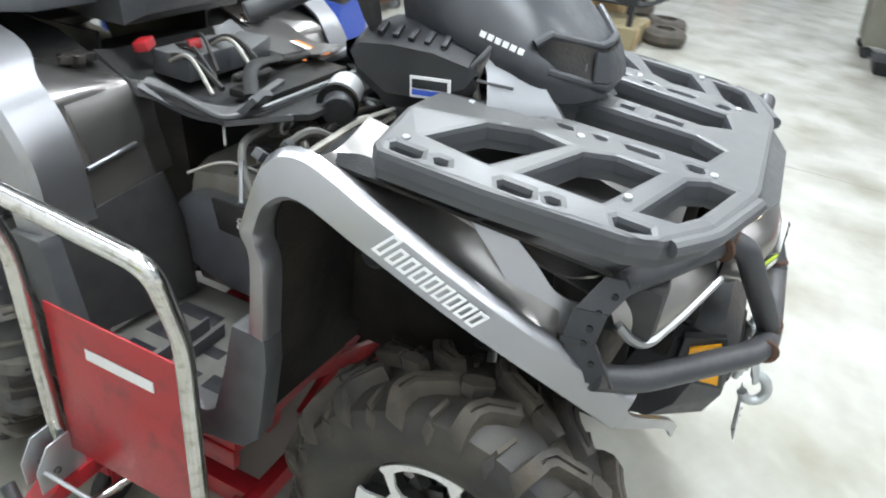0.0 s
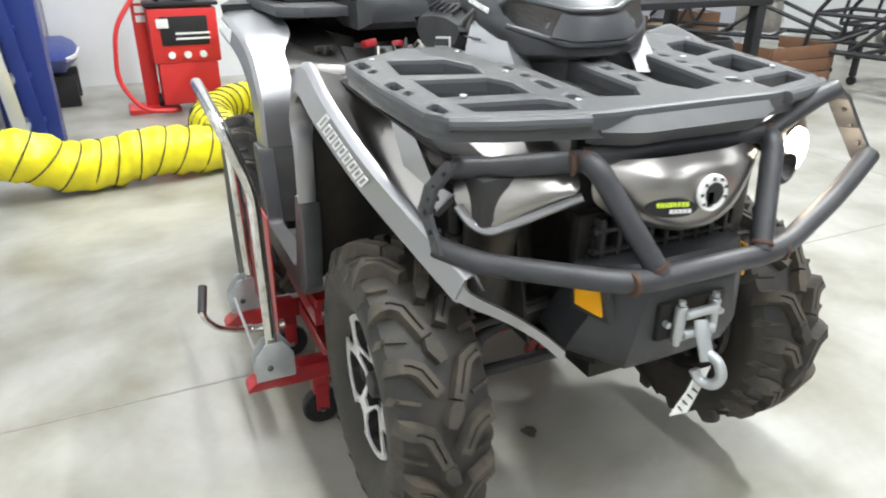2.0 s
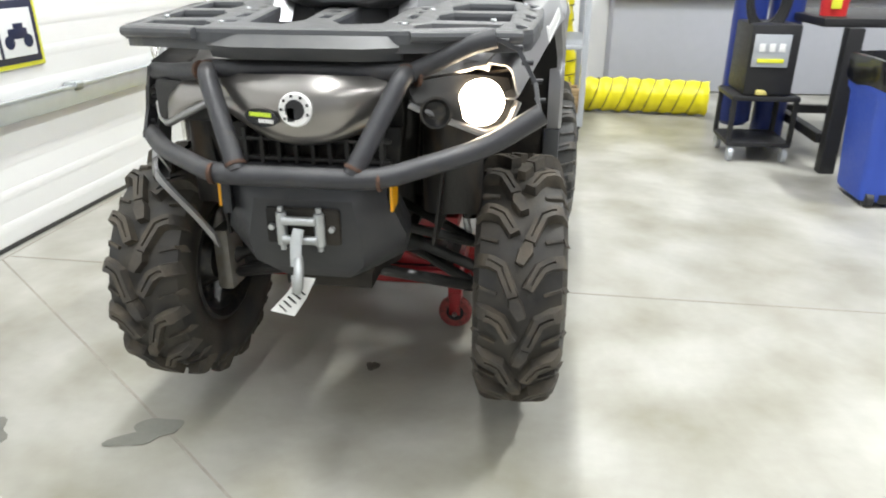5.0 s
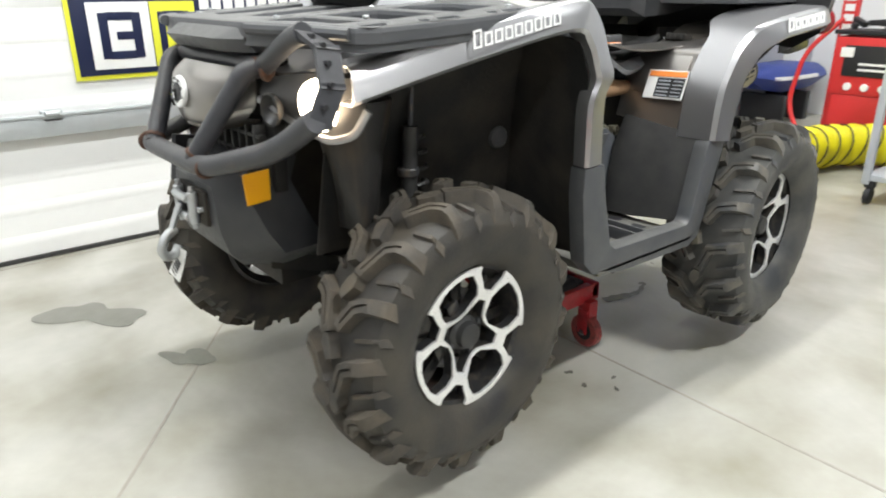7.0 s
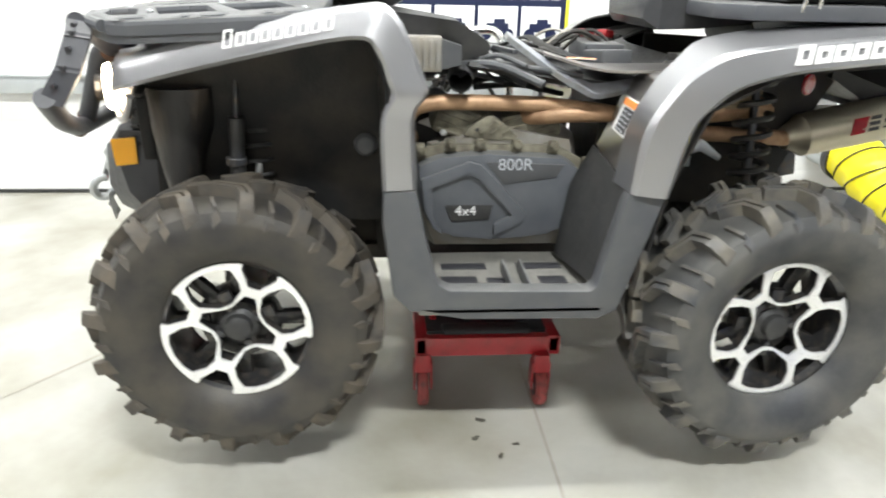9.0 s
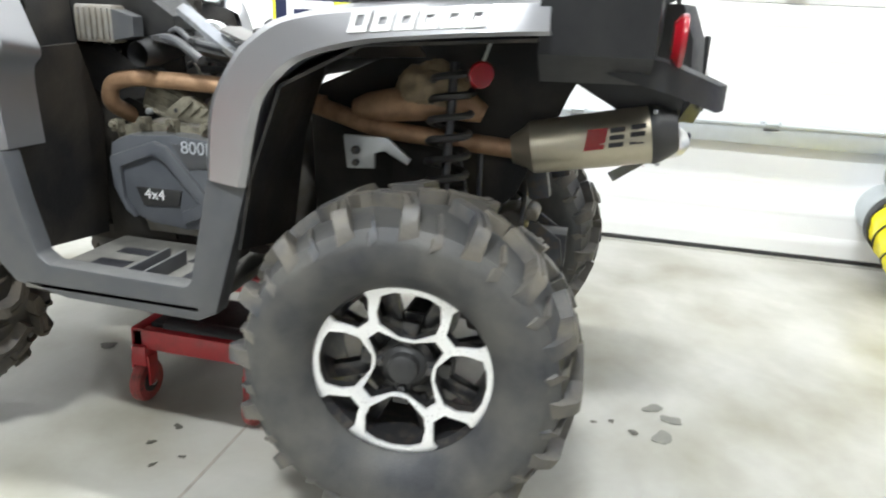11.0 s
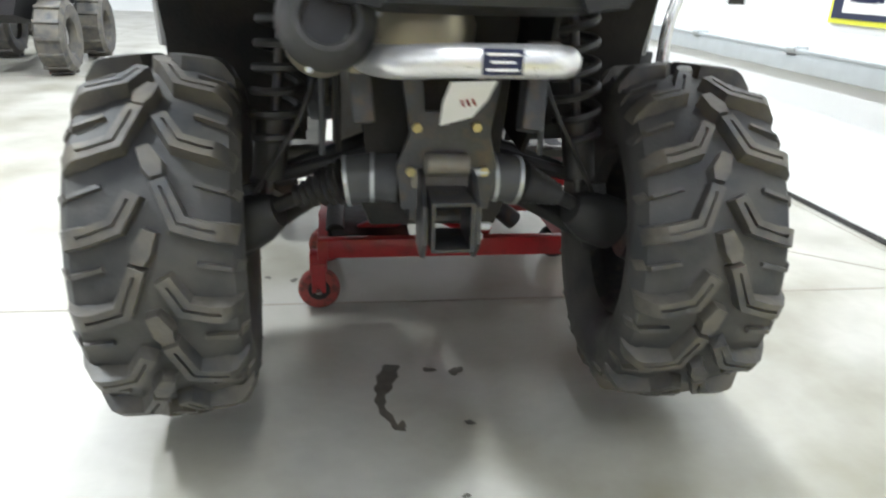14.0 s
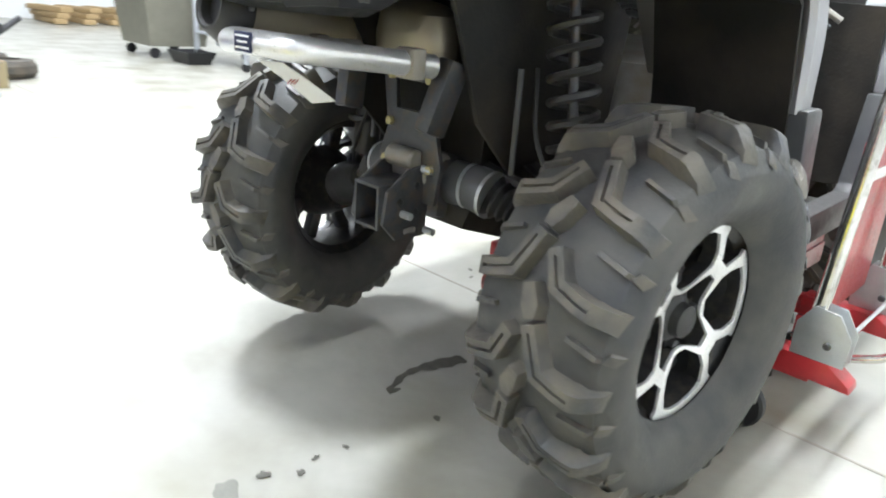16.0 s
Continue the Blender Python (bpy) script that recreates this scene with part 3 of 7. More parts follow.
def tyre_mesh(R, hw, rim, lugs):
    """Mud tyre: a turned carcass, and angled lugs with slots."""
    prof = [(-hw * 0.62, rim - 0.012), (-hw * 0.80, rim + 0.004), (-hw * 0.97, rim + 0.045), (-hw, rim + 0.085), (-hw * 0.965, R - 0.070), (-hw * 0.87, R - 0.050),
            (-hw * 0.45, R - 0.033), (0, R - 0.030)]
    carcass = lathe(prof + [(-x, r) for x, r in prof[-2::-1]], 64)
    bm = bmesh.new()

    def base(u):
        k = abs(u) / hw
        return R - 0.030 - (0.012 * k ** 2 if k < 0.82 else 0.008 + 0.19 * (k - 0.82))

    def P(u, s, h):
        k = abs(u) / hw
        out = max(0.0, (k - 0.72)) * 2.2
        r, x = base(u) + h * (1 - 0.35 * out), u + math.copysign(h * out * 0.45, u)
        a = s / R
        return V(x, r * math.cos(a), r * math.sin(a))

    def lug(line, widths, h0, slot=0.0):
        """A raised bar along (u, s) points, with one slot sunk along its top."""
        pts = [V(u, s, 0) for u, s in line]
        if slot:
            a, b = (pts[1] - pts[0]).normalized(), (pts[-1] - pts[-2]).normalized()
            pts = [pts[0], pts[0] + a * .012, pts[0] + a * .0125] + pts[1:-2] + [pts[-2] - b * .0105, pts[-2] - b * .010, pts[-2], pts[-1]]
            widths = [widths[0]] * 3 + widths[1:-2] + [widths[-2]] * 3 + [widths[-1]]
        rows, last = [], len(pts) - 1
        for i, c in enumerate(pts):
            e, f = pts[max(i - 1, 0)], pts[min(i + 1, last)]
            if 0 < i < last:
                d = ((c - e).normalized() + (f - c).normalized()).normalized()
                k = 1 / max(.6, d.dot((f - c).normalized()))
            else:
                d, k = (f - e).normalized(), 1
            n = V(-d.y, d.x, 0) * widths[i] / 2 * k
            cc = c - d * .004 if i == 0 else c + d * .004 if i == last else c
            h = h0 * min(1, max(.34, 1 - (abs(c.x) / hw - .74) * 3.4))
            low = -.006 if abs(c.x) > .7 * hw else -.012
            deep = h - slot if slot and 1 < i < last - 2 else h
            if slot:
                col = [(cc, -1.35, low), (c, -1, h), (c, -.20, h), (c, -.14, deep), (c, .14, deep), (c, .20, h), (c, 1, h), (cc, 1.35, low)]
            else:
                col = [(cc, -1.35, low), (c, -1, h), (c, 1, h), (cc, 1.35, low)]
            rows.append([bm.verts.new(P(*(o + n * m).xy, z)) for o, m, z in col])
        for p, q in zip(rows, rows[1:]):
            for k in range(len(p) - 1):
                bm.faces.new((p[k], p[k + 1], q[k + 1], q[k]))
        bm.faces.new(rows[0])
        bm.faces.new(rows[-1][::-1])

    pitch = 2 * math.pi * R / lugs
    for i in range(lugs):
        s0 = i * pitch
        for sg in (-1, 1):
            inner = 0.072 if (i + (sg > 0)) % 2 else 0.052
            lug([(sg * 0.018, s0 - inner), (sg * 0.046, s0), (sg * hw * 0.60, s0 + 0.013), (sg * hw * 0.79, s0 + 0.018), (sg * hw * 0.91, s0 + 0.021)], [0.025, 0.028, 0.028, 0.030, 0.033], 0.026, 0.008)
            lug([(sg * hw * 0.50, s0 + pitch * 0.50), (sg * hw * 0.84, s0 + pitch * 0.60)], [0.008, 0.008], 0.007)
            lug([(sg * hw * 0.90, s0 + pitch * 0.58), (sg * hw * 0.955, s0 + pitch * 0.60)], [0.016, 0.018], 0.012)
        lean = 0.010 if i % 2 else -0.010
        lug([(lean * 1.6, s0 + 0.062), (lean, s0 + 0.042), (-lean * 0.4, s0 + 0.010)], [0.018, 0.031, 0.020], 0.024)
    return carcass, bm


def rim_parts(r, hw):
    """Black wheel body and the machined strips on its face; the face looks to +x."""
    dish = lathe([(-hw * 0.8, r - 0.012), (-hw * 0.62, r - 0.03), (hw * 0.2, r - 0.034), (hw * 0.56, r - 0.02), (hw * 0.66, r - 0.003), (hw * 0.70, r + 0.003), (hw * 0.60, r + 0.012), (hw * 0.5, r - 0.002), (-hw * 0.5, r - 0.002), (-hw * 0.7, r + 0.01)], 60, True)
    fx = hw * 0.72

    def pol(rr, deg):
        rr *= .96
        return (rr * r * math.cos(radians(deg)), rr * r * math.sin(radians(deg)))

    def plate(grow, x, depth, bevel):
        """The four-spoke face: arcs over the large windows, notches between them, an open star in the middle."""
        rim_line, windows, star = [], [], []
        for i in range(4):
            t = 45 + 90 * i
            rim_line += [pol(q, t + a) for q, a in ((.665, 7 - grow), (.71, 8.5 - grow), (.89, 15 - grow), (.965, 14 - grow))]
            rim_line += [pol(.985, t + 16 + k * 58 / 8) for k in range(9)]
            rim_line += [pol(q, t + a) for q, a in ((.965, 76 + grow), (.89, 75 + grow), (.71, 81.5 + grow), (.665, 83 + grow))]
            windows.append([pol(q, t + a) for q, a in ((.885, 24 + grow), (.91, 33), (.915, 45), (.91, 57), (.885, 66 - grow), (.72, 73 - grow), (.58, 76 - grow), (.365, 59), (.35, 45), (.365, 31), (.58, 14 + grow), (.72, 17 + grow))])
            star += [pol(q, t + a) for q, a in ((.51, -8 + grow), (.51, 8 - grow), (.38, 21), (.325, 32), (.31, 45), (.325, 58), (.38, 69))]
        bm = holed_plate(rim_line, windows + [star], lambda y, z: x - .30 * max(0, .62 * r - math.hypot(y, z)), depth, bevel)
        bm.transform(Matrix(((0, 0, 1, 0), (1, 0, 0, 0), (0, 1, 0, 0), (0, 0, 0, 1))))
        return bm
    face = plate(0, fx, .006, .0008)
    merge(dish, plate(-1.2, fx - .0062, .026, .0008))
    for i in range(4):
        a0 = radians(90 * i)
        add_box(dish, (fx - .045, r * .30 * math.cos(a0), r * .30 * math.sin(a0)), (.016, r * .36, .034), .004, Euler((a0, 0, 0)).to_matrix())
    add_tube(dish, [(fx - 0.08, 0, 0), (fx - 0.046, 0, 0), (fx - .038, 0, 0)], [r * 0.30, r * .30, r * .24], 30)
    cap = lathe([(fx - 0.05, 0.047), (fx - 0.034, 0.044), (fx - 0.026, 0.033), (fx - 0.010, 0.030), (fx - 0.006, 0.024), (fx - 0.006, 0.0005)], 24)
    nuts = []
    for i in range(4):
        y, z = pol(0.29, 90 * i)
        nuts.append(add_cyl(bmesh.new(), (fx - 0.05, y, z), (fx - 0.026, y, z), 0.009, 6))
    return dish, face, cap, nuts


def wheel(x, y, z, R, hw, rim, lugs, rubber, turn, spin, phase, recess=0.0):
    side = 1 if x > 0 else -1
    disc = lathe([(-hw * 0.55, 0.001), (-hw * 0.55, 0.06), (-hw * 0.2, 0.085), (hw * 0.1, 0.10), (hw * 0.12, 0.05), (hw * 0.12, 0.001)], 30)
    dish, face, cap, nuts = rim_parts(rim, hw - recess)
    carcass, tread = tyre_mesh(R, hw, rim, lugs)
    made = []
    for nm, bm, mt, sp in (("wheel", disc, RIMB, 0), ("tyre", carcass, SIDEW if y > 0 else SIDEW_R, phase), ("tread", tread, rubber, phase), ("rim", dish, RIMB, spin), ("rim_face", face, ALU, spin), ("hub_cap", cap, BLACK, spin), *(("wheel_nut", nut, STEEL, spin) for nut in nuts)):
        bm.transform(Matrix.Rotation(sp, 4, "X"))
        if side < 0:
            mirror(bm)
        made.append((nm, finish(nm, bm, mt)))
    hub = new("wheel", made[0][1])
    hub.parent = atv
    hub.location = V(x, y, z) - atv.location
    hub.rotation_euler = (0, 0, turn)
    arm = finish("inner_spoke", box((hw * .08 * side, rim - .068, 0), (.030, .085, .034), .008), RIMB)
    for k in range(8):
        o = new("inner_spoke", arm)
        o.parent = hub
        o.rotation_euler = (spin + math.pi * (k + .5) / 4, 0, 0)
    for nm, me in made[1:]:
        o = new(nm, me)
        o.parent = hub
        if nm == "tyre":
            tagged(o, "muddy knobbly off-road tyre")
        if nm == "rim_face":
            tagged(o, "machined bright four-spoke face")
    return hub


wheel(0.475, 0.655, 0.425, 0.350, 0.110, 0.182, 16, RUBBER, -0.03, 0.3, 0.267)
wheel(-0.468, 0.655, 0.425, 0.350, 0.114, 0.182, 16, RUBBER, 0.05, -0.384, 0.10)
wheel(0.507, -0.650, 0.412, 0.364, 0.144, 0.193, 16, RUBBER_R, -0.085, 0.15, 0.021, 0.025)
wheel(-0.497, -0.646, 0.415, 0.359, 0.140, 0.193, 16, RUBBER_R, 0.085, 0.087, -0.01, 0.025)


def side_boss(bm, y, z):
    """The cast lug behind a cover bolt."""
    return add_prism(bm, [(-.016, -.02), (.016, -.02), (.010, .010), (-.010, .010)], (-.238, y, z), (0, 1, 0), (0, 0, 1), .02)


def lathe_at(prof, at, sg):
    """A small turned cap that looks sideways."""
    bm = lathe(prof, 20)
    if sg < 0:
        mirror(bm)
    bm.transform(Matrix.Translation(at))
    return bm


# fenders: rows run round the arch, columns from inside over the band to the lip
def fender(stations, inner, sgn):
    rows = []
    for (U, L), I in zip(stations, inner):
        U, L = V(*U), V(*L)
        out = V(sgn, 0, 0)
        p1, m1 = U.lerp(L, 0.13) + out * 0.012, U.lerp(L, 0.88) + out * 0.011
        rows.append([V(*I), U - out * 0.008, U + out * 0.001, p1, U.lerp(L, 0.5) + out * 0.0125, m1, L, L - out * 0.035])
    return rows


FL = [((-.425, .875, 1.035), (-.45, .885, .96)), ((-.475, .62, 1.10), (-.50, .62, 1.028)), ((-.515, .37, 1.147), (-.545, .37, 1.082)), ((-.53, .285, 1.14), (-.553, .318, 1.055)),
      ((-.54, .225, 1.02), (-.56, .297, 1.0)), ((-.545, .213, .975), (-.56, .29, .97)), ((-.545, .24, .925), (-.56, .312, .915)), ((-.545, .235, .77), (-.56, .31, .77))]
FLI = [(-.39, .88, 1.04), (-.42, .62, 1.085), (-.44, .36, 1.13), (-.44, .285, 1.12), (-.45, .22, 1.0), (-.45, .21, .96), (-.45, .235, .92), (-.45, .23, .77)]
FR = [((.415, .905, .805), (.437, .885, .74)), ((.515, .67, .96), (.535, .655, .895)), ((.555, .50, 1.062), (.58, .485, 1.0)), ((.56, .37, 1.12), (.588, .375, 1.05)), ((.572, .305, 1.10), (.592, .325, 1.03)),
      ((.58, .268, 1.0), (.592, .305, .99)), ((.582, .260, .965), (.592, .302, .96)), ((.582, .278, .92), (.592, .318, .91)), ((.582, .272, .77), (.592, .315, .77))]
FRI = [(.385, .90, .765), (.485, .665, .905), (.525, .495, 1.005), (.53, .365, 1.065), (.54, .30, 1.05), (.49, .255, .99), (.49, .25, .95), (.49, .27, .91), (.49, .265, .77)]
ff = part("front_fender", shell(fender(FL, FLI, -1), 0.005, 0, 4), BAND, atv, "silver front fender with pale edge band")
fr = part("front_fender", shell(fender(FR, FRI, 1), 0.005, 0, 4), BAND, atv, "silver front fender hanging loose at its front end")
part("fender_top", shell([[V(.556, .35, 1.108), V(.46, .35, 1.085), V(.36, .35, 1.115)], [V(.548, .50, 1.046), V(.47, .50, 1.03), V(.37, .50, 1.09)], [V(.53, .58, .995), V(.475, .585, .98), V(.39, .60, 1.06)],
                         [V(.508, .67, .940), V(.475, .67, .945), V(.42, .66, 1.0)], [V(.47, .765, .880), V(.455, .765, .89), V(.432, .755, .92)]], .005, 0, 4, 4), SILVER, fr, "glossy silver top of the fender")
part("fender_cheek", shell([[V(.415, .64, 1.035), V(.34, .66, 1.06), V(.22, .70, 1.07)], [V(.425, .73, .98), V(.35, .77, 1.02), V(.22, .82, 1.035)], [V(.402, .79, .985), V(.32, .868, .998), V(.22, .922, .99)]], .005, 0, 5, 5), SILVER, fr, "glossy silver cheek beside the lamp")
# product lettering on the fenders as plain bars
part("lettering", outlines(9, (-.514, .632, 1.070), (-.541, .40, 1.114), 0.026, (0, 0, 1), (-1, 0, .3), 0.24, 0.002, 1.35, .15), WHITE, ff, "plain white bar")
part("lettering", outlines(9, (.582, .508, 1.028), (.541, .668, .927), 0.030, (0, 0, 1), (1, 0.05, .3), 0.24, 0.002, 1.35, .15), WHITE, fr, "plain white bar")
part("loose_trim", shell([[V(.428, .893, .80), V(.443, .879, .752)], [V(.423, .908, .770), V(.429, .902, .742)], [V(.36, .955, .735), V(.36, .95, .711)], [V(.30, .976, .69), V(.298, .972, .664)], [V(.248, .99, .64), V(.243, .987, .606)]], 0.008, 0, 4), BAND, atv, "bent silver trim strip hanging down")

RL = [((-.56, -.242, .76), (-.57, -.328, .752)), ((-.56, -.255, .895), (-.57, -.364, .905)), ((-.56, -.302, .985), (-.575, -.407, .962)), ((-.56, -.345, 1.03), (-.58, -.46, 1.0)), ((-.565, -.42, 1.07), (-.585, -.56, 1.028)),
      ((-.565, -.60, 1.095), (-.59, -.66, 1.042)), ((-.56, -.80, 1.112), (-.585, -.80, 1.055)), ((-.54, -.875, 1.118), (-.565, -.88, 1.06))]
RLI = [(-.46, -.235, .76), (-.46, -.255, .90), (-.46, -.300, .99), (-.46, -.343, 1.04), (-.42, -.42, 1.085), (-.40, -.60, 1.11), (-.40, -.80, 1.12), (-.40, -.875, 1.12)]
rl = part("rear_fender", shell(fender(RL, RLI, -1), 0.005, 0, 4), BAND, atv, "silver rear fender with white lettering")
rr = part("rear_fender", mirror(shell(fender(RL, RLI, -1), 0.005, 0, 4)), BAND, atv, "silver rear fender with white lettering")
for par, sg in ((rl, -1), (rr, 1)):
    bm = outlines(6, (-.592, -.545, 1.064), (-.590, -.785, 1.086), 0.034, (0, 0, 1), (-1, 0, .25), 0.14, 0.002, 1.15, .30)
    part("lettering", bm if sg < 0 else mirror(bm), WHITE, par, "plain white bar")

for sg in (-1, 1):
    fl = (lambda b: b) if sg < 0 else mirror
    x0 = 0 if sg < 0 else 0.03
    # dark lower arch legs and step rim
    lower = [(.236, .768), (.309, .768), (.312, .70), (.300, .60), (.288, .515), (.25, .475), (.12, .452), (-.20, .448), (-.245, .47), (-.30, .66), (-.325, .75), (-.325, .762), (-.243, .762),
             (-.235, .74), (-.188, .535), (-.175, .522), (.16, .528), (.185, .545), (.215, .66)]
    bm = side_plate(lower, -.565 - x0, 0.05, 0.008)
    part("footwell", fl(bm), GREYP, atv, "dark grey plastic footwell with toothed footrest")
for sg in (-1, 1):
    fl = (lambda b: b) if sg < 0 else mirror
    wells = [o for o in atv.children if o.name.startswith("footwell")]
    par = wells[0 if sg < 0 else 1]
    part("floor_tray", fl(box((-.395, .01, .475), (.34, .44, .024), 0.008)), DUSTY, par, "dusty plastic floor tray")
    for k, (cx, cy, wx, wy) in enumerate(((-.50, .12, .05, .09), (-.42, .12, .05, .09), (-.50, 0.03, .03, .045), (-.50, -.03, .03, .045), (-.42, .02, .03, .06), (-.50, -.12, .045, .07), (-.42, -.12, .045, .07), (-.33, .10, .04, .12), (-.33, -.10, .04, .12))):
        part("tray_slot", fl(box((cx, cy, .4855), (wx, wy, .006), .001)), INK, par)
    for k in (-1, 1):
        part("peg_rib", fl(box((-.44, -.02 + k * .022, .50), (.16, .008, .045), .003)), GREYP, par)
    # walls of the well and arch liners
    part("front_wall", fl(shell([[V(-.56, .262, .53), V(-.25, .262, .50)], [V(-.55, .265, .77), V(-.22, .265, .80)], [V(-.54, .25, .97), V(-.30, .25, .98)]], 0.006)), LINER, par)
    part("rear_wall", fl(shell([[V(-.545, -.20, .52), V(-.27, -.16, .50)], [V(-.55, -.235, .66), V(-.27, -.19, .70)], [V(-.55, -.25, .765), V(-.27, -.24, .80)]], 0.006)), BLACK, par)
    part("wheel_arch_liner", fl(shell([[V(-.26, .88, .60), V(-.26, .284, .60)], [V(-.29, .86, .85), V(-.30, .305, .85)], [V(-.36, .84, 1.01), V(-.36, .325, 1.09)], [V(-.44, .82, 1.02), V(-.50, .34, 1.085)]], 0.006)), LINER, atv, "black inner wheel-arch liner")
    part("wheel_arch_liner", fl(shell([[V(-.55, .275, .55), V(-.22, .275, .52)], [V(-.55, .30, .77), V(-.22, .30, .78)], [V(-.545, .30, .98), V(-.22, .33, 1.08)], [V(-.53, .32, 1.06), V(-.30, .37, 1.10)]], 0.006)), LINER, atv, "black inner wheel-arch liner")
    part("wheel_arch_liner", fl(shell([[V(-.56, -.30, .62), V(-.26, -.27, .55)], [V(-.56, -.33, .77), V(-.25, -.30, .80)], [V(-.565, -.40, .95), V(-.25, -.36, .99)], [V(-.57, -.56, 1.03), V(-.25, -.54, 1.06)], [V(-.57, -.86, 1.055), V(-.25, -.88, 1.08)]], 0.006)), LINER, atv, "black inner wheel-arch liner")
    # shoulder panel with the warning label, over the well
    rows = [[V(-.45, -.242, .765), V(-.36, -.248, .78), V(-.215, -.262, .79)], [V(-.455, -.268, .87), V(-.36, -.282, .875), V(-.205, -.305, .88)], [V(-.46, -.300, .965), V(-.36, -.318, .972), V(-.20, -.345, .965)],
            [V(-.46, -.345, 1.015), V(-.36, -.36, 1.005), V(-.24, -.385, .985)], [V(-.43, -.62, 1.075), V(-.36, -.60, 1.035), V(-.22, -.58, 1.0)]]
    sp = part("shoulder_panel", fl(shell(rows, 0.006, 0, 5, 4)), SILVER, atv, "brushed-looking silver shoulder panel")
    face = [[q + V(0, .010, .002) for q in (a.lerp(b, .08), a.lerp(b, .5), a.lerp(b, .92))] for a, b in ((V(-.452, -.270, .866), V(-.222, -.302, .868)), (V(-.455, -.279, .90), V(-.215, -.313, .902)), (V(-.458, -.303, .96), V(-.21, -.342, .960)), (V(-.452, -.345, 1.006), V(-.215, -.380, .985)), (V(-.445, -.46, 1.03), V(-.225, -.46, .994)))]
    part("raised_face", fl(shell(face, .010, 0, 4, 3)), SILVER, sp, "raised silver face")
    part("face_crease", fl(tube([(-.448, -.257, .862), (-.38, -.267, .864), (-.30, -.279, .868)], .005, 8, .02)), BAND, sp)
    if sg < 0:
        n = V(-.1, .93, .28)
        lab = part("warning_label", prism([(-.082, -.042), (.068, -.042), (.068, .045), (-.082, .045)], (-.385, -.274, .897), (-1, .14, .05), (0, -.36, .95), 0.003), WHITE, sp, "white warning label with black text block")
        part("label_header", prism([(-.076, .026), (.064, .026), (.064, .042), (-.076, .042)], (-.385, -.2705, .897), (-1, .14, .05), (0, -.36, .95), 0.002), ORANGE, lab, "orange strip")
        part("label_text", prism([(-.04, -.036), (.062, -.036), (.062, .022), (-.04, .022)], (-.385, -.2705, .897), (-1, .14, .05), (0, -.36, .95), 0.002), INK, lab, "black text block")
        bm = bmesh.new()
        for k in range(5):
            add_prism(bm, [(-.034, -.032 + k * .011), (.012, -.032 + k * .011), (.012, -.028 + k * .011), (-.034, -.028 + k * .011)], (-.385, -.2682, .897), (-1, .14, .05), (0, -.36, .95), 0.001)
            add_prism(bm, [(.022, -.032 + k * .011), (.058, -.032 + k * .011), (.058, -.029 + k * .011), (.022, -.029 + k * .011)], (-.385, -.2682, .897), (-1, .14, .05), (0, -.36, .95), 0.001)
        part("text_lines", bm, CARTG, lab, "grey text lines")
    # lobed knob on top of the panel
    bm = bmesh.new()
    ring = [((.034 + .009 * math.cos(5 * a)) * math.cos(a), (.034 + .009 * math.cos(5 * a)) * math.sin(a)) for a in (2 * math.pi * k / 40 for k in range(40))]
    add_prism(bm, ring, (sg * .300, -.432, 1.018), (1, 0, 0), (0, .99, .1), .018, .003)
    add_cyl(bm, (sg * .300, -.432, .99), (sg * .300, -.432, 1.022), .018, 16)
    part("seat_latch", bm, LINER, atv, "black lobed latch knob")

# engine, covers and pipes
part("engine", loft([[V(x, y, z) for y, z in ((.20 - k, .50), (.24 - k, .62), (.20 - k, .78), (0, .86 - k), (-.22 + k, .80), (-.26 + k, .62), (-.22 + k, .50))] for x, k in ((-.20, .03), (-.12, 0), (.14, 0), (.22, .03))]), CAST, atv, "dirty cast engine block")
cov = [(0.222, 0.745), (0.159, 0.769), (0.034, 0.778), (-0.164, 0.767), (-0.204, 0.739), (-0.232, 0.700), (-0.238, 0.665), (-0.232, 0.630), (-0.212, 0.595), (-0.180, 0.566), (-0.135, 0.547), (-.06, .537), (0.020, 0.532), (0.119, 0.540), (0.160, 0.556), (0.190, 0.582), (0.210, 0.620), (0.222, 0.680)]
ec = part("engine_cover", side_plate(cov, -.265, 0.07, 0.024), COVER, atv, "grey plastic belt cover")
part("cover_panel", side_plate([(0.212, 0.710), (0.086, 0.757), (0.052, 0.748), (-0.072, 0.615), (-0.059, 0.588), (0.015, 0.553), (0.016, 0.587), (-0.032, 0.611), (0.060, 0.710), (0.090, 0.722), (0.182, 0.686), (0.179, 0.603), (0.152, 0.556), (0.179, 0.574), (0.205, 0.631)], -.277, 0.02, 0.005), COVER, ec, "raised hooked ridge")
part("badge_plate", side_plate([(0.040, 0.755), (-0.166, 0.748), (-0.145, 0.715), (-0.006, 0.695)], -.269, 0.01, 0.002), GREYP, ec)
part("cover_letters", text_mesh("800R", 0.044, (-.271, -.035, .748), (0, -1, 0), (0, 0, 1), 0.001), CARTG, ec, "raised pale numbers")
part("emblem_plate", side_plate([(0.147, 0.637), (0.019, 0.638), (0.028, 0.597), (0.129, 0.591)], -.270, 0.008, 0.002), BLACK, ec)
part("cover_letters", text_mesh("4x4", 0.038, (-.272, .093, .622), (0, -1, 0), (0, 0, 1), 0.001), WHITE, ec, "raised white letters")
part("cover_flange", side_plate([(.225, .775), (.16, .792), (-.15, .790), (-.22, .755), (-.25, .69), (-.245, .62), (-.22, .60), (.20, .60)], -.225, .02, .006), GRIME, ec, "dusty cast flange")
